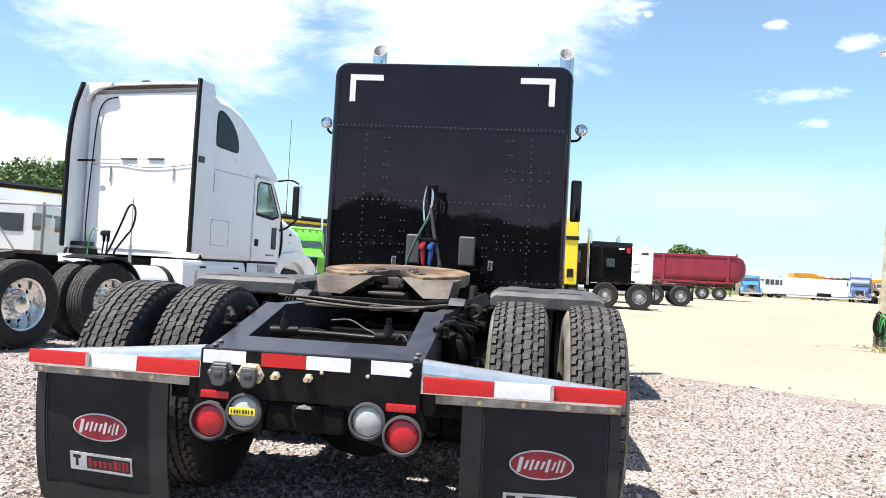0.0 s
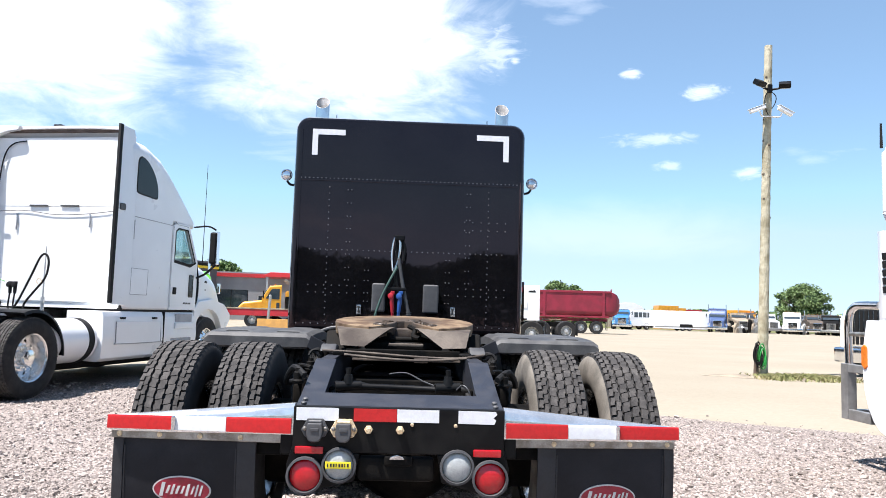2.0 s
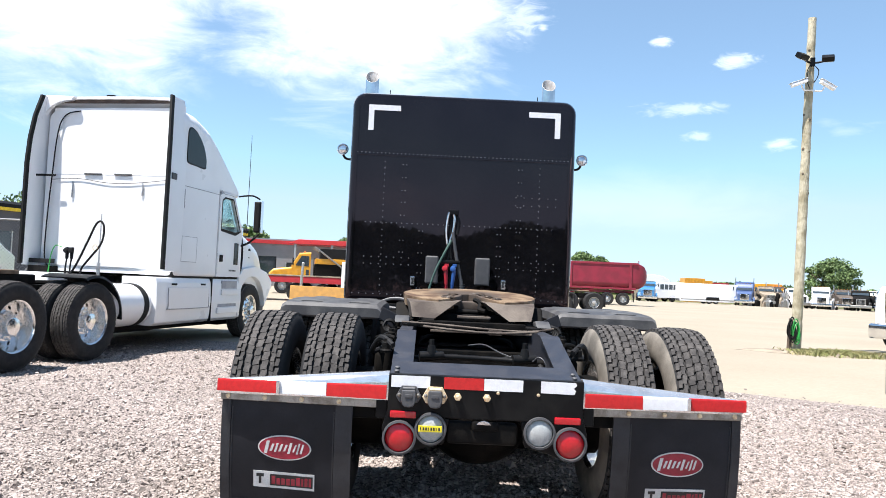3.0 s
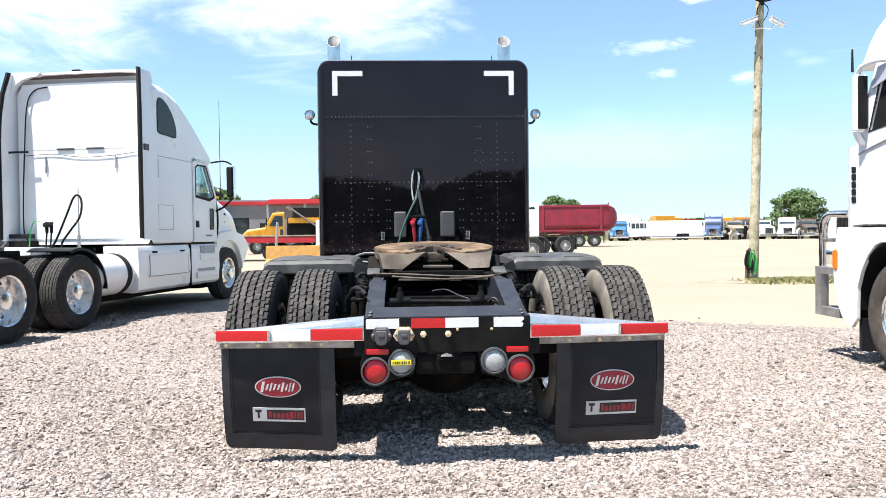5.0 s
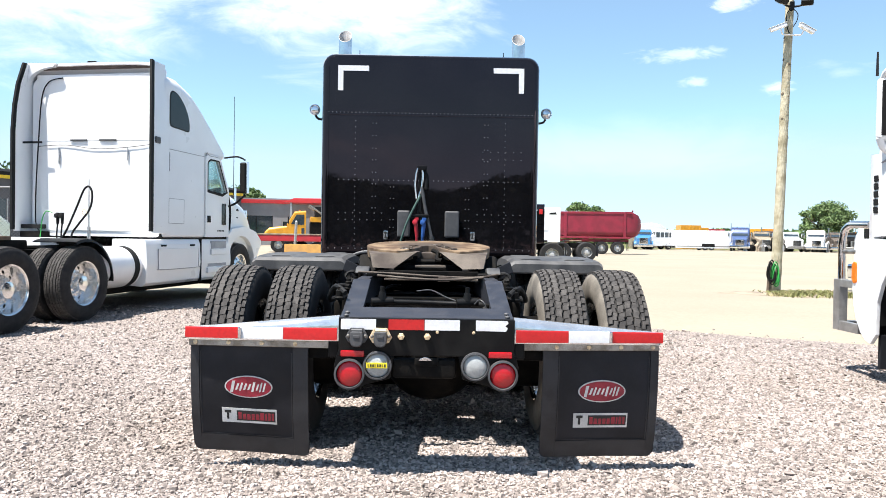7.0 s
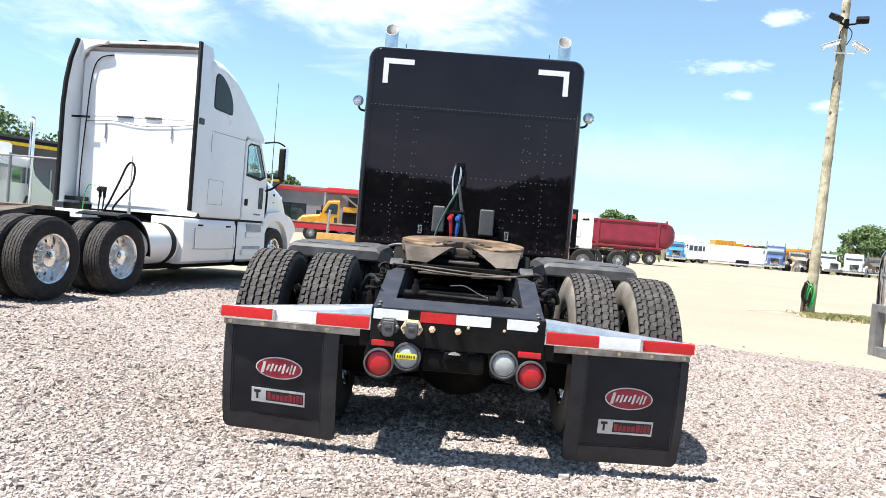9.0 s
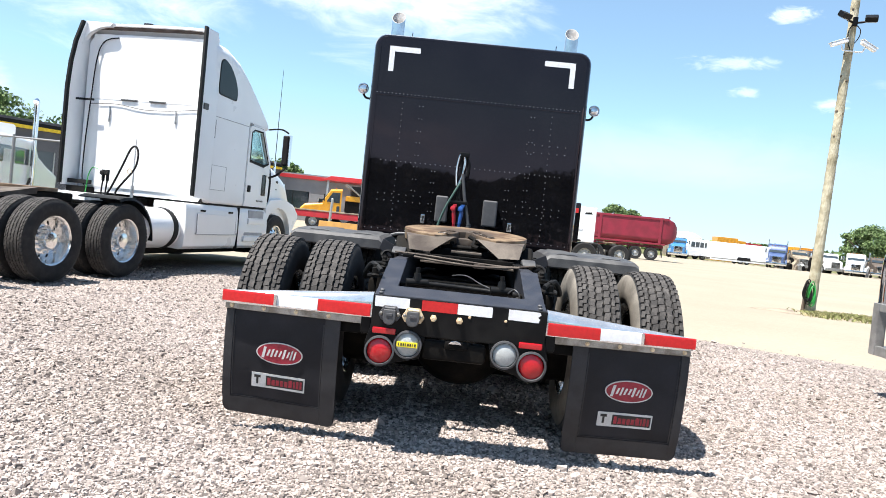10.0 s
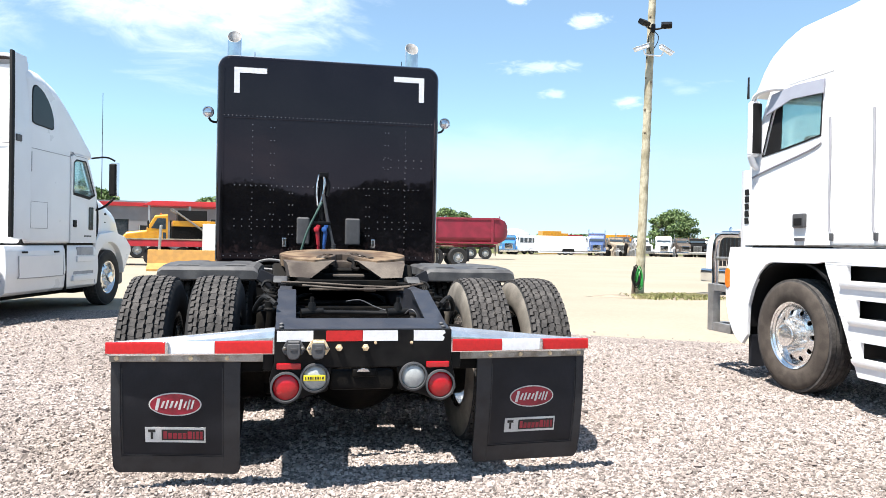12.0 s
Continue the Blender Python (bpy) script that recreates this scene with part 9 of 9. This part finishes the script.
for x, y, h in ((-11.6, 16.2, 1.3), (-14.4, 16.0, 1.1), (-10.2, 16.6, 0.9)):
    sc = thing("scrap_pile", pose(x, y, 0), "heap of stacked metal frames behind the fence", "scrap", "scrap heaps by the fence")
    rnd = random.Random(int(-x * 7))
    for k in range(8):
        bm = bm_new()
        a = rnd.uniform(0, 3)
        cyl(bm, (rnd.uniform(-0.8, 0.8), rnd.uniform(-0.3, 0.3), 0), (rnd.uniform(-0.8, 0.8), rnd.uniform(-0.3, 0.3), h * rnd.uniform(0.5, 1)), 0.04, 0.04, 8)
        part("scrap_piece", bm, rnd.choice((GALV, WHITE, GRIME)), sc)


# ---- buildings ----
def wall_building(name, a, b, depth, height, wall, label, bands, openings):
    """A long shed: face from a to b on the ground, with bands (z0, z1, material) and openings (from, to, z0, z1)."""
    a, b = Vector((*a, 0)), Vector((*b, 0))
    length = (b - a).length
    ang = math.degrees(math.atan2(b.y - a.y, b.x - a.x))
    root = thing(name, pose(a.x, a.y, 0, 0, 0, ang), label, "building")
    cuts = sorted({0.0, length, *[u for o in openings for u in o[:2]]})
    for u0, u1 in zip(cuts, cuts[1:]):
        hole = next((o for o in openings if o[0] <= u0 and u1 <= o[1]), None)
        spans = [(0, hole[2]), (hole[3], height)] if hole else [(0, height)]
        for z0, z1 in spans:
            if z1 - z0 > 0.01:
                bm = bm_new()
                box(bm, u0, u1, 0, 0.25, z0, z1)
                part("wall_panel", bm, wall, root)
    bm = bm_new()
    box(bm, 0, 0.25, 0.25, depth, 0, height)
    part("wall", bm, wall, root)
    bm = bm_new()
    box(bm, length - 0.25, length, 0.25, depth, 0, height)
    part("wall", bm, wall, root)
    bm = bm_new()
    box(bm, 0, length, depth, depth + 0.25, 0, height)
    part("wall", bm, wall, root)
    bm = bm_new()
    box(bm, -0.2, length + 0.2, -0.2, depth + 0.4, height, height + 0.2)
    part("roof", bm, wall, root)
    for z0, z1, m in bands:
        bm = bm_new()
        box(bm, -0.05, length + 0.05, -0.22, 0.0, z0, z1, 0.01)
        part("fascia", bm, m, root)
    for u0, u1, z0, z1 in openings:
        bm = bm_new()
        box(bm, u0 + 0.05, u1 - 0.05, 0.16, 0.20, z0, z1)
        w = part("window" if z0 > 0.3 else "door", bm, FARGLASS, root)
        for u in (u0, (u0 + u1) / 2 - 0.04, u1 - 0.08):
            bm = bm_new()
            box(bm, u, u + 0.08, 0.08, 0.16, z0, z1)
            part("mullion", bm, EMBLEMWHITE if z0 < 0.3 else GASKET, w)
    return root


wall_building("shed_building", (-60.0, 8.0), (-19.5, 73.0), 14, 5.6, DARKWALL, "long charcoal shed with a yellow roof stripe", ((5.1, 5.35, YELLOWTRIM), (5.36, 5.62, GASKET)),
              tuple((u, u + 4.0, 0.0, 3.6) for u in (28, 35, 42, 49, 56)))
wall_building("shop_building", (-22.5, 76.0), (-3.0, 80.0), 16, 4.9, GREYWALL, "grey metal shop with a red roof edge", ((4.55, 4.95, REDROOF),),
              ((2.0, 5.5, 0.9, 3.2), (6.5, 8.2, 0.0, 2.6), (9.5, 12.0, 0.9, 3.2), (13.5, 17.0, 0.0, 3.4)))
porch = thing("red_canopy", pose(-11.5, 74.5, 0), "red metal canopy on posts before the shop", "canopy")
bm = bm_new()
prism(bm, [(-3.6, 4.5), (-2.6, 4.98), (5.0, 4.98), (5.0, 4.5)], "y", -1.5, 2.5, 0.03)
part("canopy_roof", bm, REDROOF, porch)
for x in (-3.0, 0.8, 4.6):
    bm = bm_new()
    box(bm, x, x + 0.2, -1.4, -1.2, 0, 4.5)
    part("canopy_post", bm, GALV, porch)


# ---- trees ----
def tree(m, height, spread, leaves, seed, label, trunk_h=0.35, leaf=0.22, group=""):
    root = thing("tree", m, label, "tree", group)
    rng = random.Random(seed)
    bm = bm_new()
    th = height * trunk_h
    tube(bm, [(0, 0, 0), (0.05, 0.02, th * 0.5), (0.0, 0.05, th), (0.08, 0.0, th * 1.6)], 0.028 * height, 10)
    for k in range(9):
        a, z = rng.uniform(0, 6.28), th * rng.uniform(0.7, 1.4)
        e = Vector((math.cos(a) * spread * rng.uniform(0.45, 0.8), math.sin(a) * spread * rng.uniform(0.45, 0.8), height * rng.uniform(0.55, 0.85)))
        tube(bm, [(0, 0, z), (e.x * 0.45, e.y * 0.45, z + (e.z - z) * 0.6), e], 0.009 * height, 6)
    part("trunk", bm, BARK, root)
    nr = np.random.default_rng(seed)
    clumps = []
    for k in range(64):
        a, u = nr.uniform(0, 6.28), nr.uniform(-0.80, 1.0)
        r = math.sqrt(max(0.05, 1 - u * u)) * nr.uniform(0.10, 1.0) ** 0.5
        zc = th + (height - th) * 0.5 + u * (height - th) * 0.46
        clumps.append((math.cos(a) * r * spread, math.sin(a) * r * spread, zc, spread * nr.uniform(0.16, 0.32)))
    c = np.array(clumps)
    pick = nr.integers(0, len(c), leaves)
    d = nr.normal(0, 1, (leaves, 3))
    d /= np.linalg.norm(d, axis=1)[:, None]
    p = c[pick, :3] + d * c[pick, 3:4] * nr.uniform(0.3, 1.1, (leaves, 1)) * np.array([1.15, 1.15, 0.8])
    t1 = nr.normal(0, 1, (leaves, 3))
    t1 /= np.linalg.norm(t1, axis=1)[:, None]
    t2 = np.cross(t1, nr.normal(0, 1, (leaves, 3)))
    t2 /= np.linalg.norm(t2, axis=1)[:, None]
    s = leaf * nr.uniform(0.6, 1.5, (leaves, 1))
    v = np.stack([p - t1 * s, p + t2 * s * 0.6, p + t1 * s, p - t2 * s * 0.6], 1)
    me = bpy.data.meshes.new("crown")
    me.vertices.add(leaves * 4), me.loops.add(leaves * 4), me.polygons.add(leaves)
    me.vertices.foreach_set("co", v.reshape(-1).astype(np.float32))
    me.loops.foreach_set("vertex_index", np.arange(leaves * 4, dtype=np.int32))
    me.polygons.foreach_set("loop_start", np.arange(0, leaves * 4, 4, dtype=np.int32))
    me.update(calc_edges=True)
    me.materials.append(LEAF)
    cr = new("crown", me)
    cr.parent = root
    return root


tree(pose(57.0, 101, 0), 6.8, 3.6, 20000, 11, "round broadleaf tree behind the parked trucks", 0.18, 0.14)
tree(pose(20.0, 96, 0), 6.0, 2.2, 6000, 12, "bushy tree behind the maroon trailer", 0.25, 0.14)
tree(pose(22.6, 97, 0), 5.6, 1.8, 5000, 13, "smaller tree behind the maroon trailer", 0.3, 0.14)
first = tree(pose(-58, 62, 0), 9.8, 5.2, 15000, 21, "leafy tree behind the charcoal shed", 0.25, 0.17, "trees behind the shed")
rnd = random.Random(9)
for x, y in ((-52, 70), (-47, 66), (-66, 56), (-42, 78), (-72, 48), (-36, 88)):
    copy_thing(first, pose(x, y, 0, 0, 0, rnd.uniform(0, 360)))
behind = tree(pose(-29, 112, 0), 8.0, 4.5, 8000, 31, "leafy tree behind the shop", 0.25, 0.24, "trees behind the shop")
for x, y in ((-36, 116), (-14.5, 128)):
    copy_thing(behind, pose(x, y, 0, 0, 0, x * 13))


def woods(name, label, x0, x1, y0, y1, h, count, seed, leaf):
    """Far woods as one mass of leaf clumps with an uneven top."""
    r = np.random.default_rng(seed)
    x = r.uniform(x0, x1, count)
    top = h * (0.84 + 0.10 * np.sin(x * 0.24 + seed) + 0.05 * np.sin(x * 0.57 + 2 * seed))
    z = top * r.power(1.5, count)
    y = r.uniform(y0, y1, count)
    p = np.stack([x, y, z], 1)
    t1 = r.normal(0, 1, (count, 3))
    t1 /= np.linalg.norm(t1, axis=1)[:, None]
    t2 = np.cross(t1, r.normal(0, 1, (count, 3)))
    t2 /= np.linalg.norm(t2, axis=1)[:, None]
    s = leaf * r.uniform(0.6, 1.5, (count, 1))
    v = np.stack([p - t1 * s, p + t2 * s * 0.7, p + t1 * s, p - t2 * s * 0.7], 1)
    me = bpy.data.meshes.new(name)
    me.vertices.add(count * 4), me.loops.add(count * 4), me.polygons.add(count)
    me.vertices.foreach_set("co", v.reshape(-1).astype(np.float32))
    me.loops.foreach_set("vertex_index", np.arange(count * 4, dtype=np.int32))
    me.polygons.foreach_set("loop_start", np.arange(0, count * 4, 4, dtype=np.int32))
    me.update(calc_edges=True)
    me.materials.append(WOODLEAF if y1 < 0 else LEAF)
    return tagged(new(name, me), label, "woods", kind="stuff")


woods("far_woods", "low dark green woods on the horizon", 30, 260, 190, 230, 4.6, 16000, 1, 0.9)
woods("far_woods", "low dark green woods on the horizon", -200, 20, 240, 290, 7.0, 12000, 2, 1.0)
woods("near_woods", "tree row behind the yard, mirrored in the black paint", -60, 60, -66, -58, 8.2, 60000, 5, 0.28)
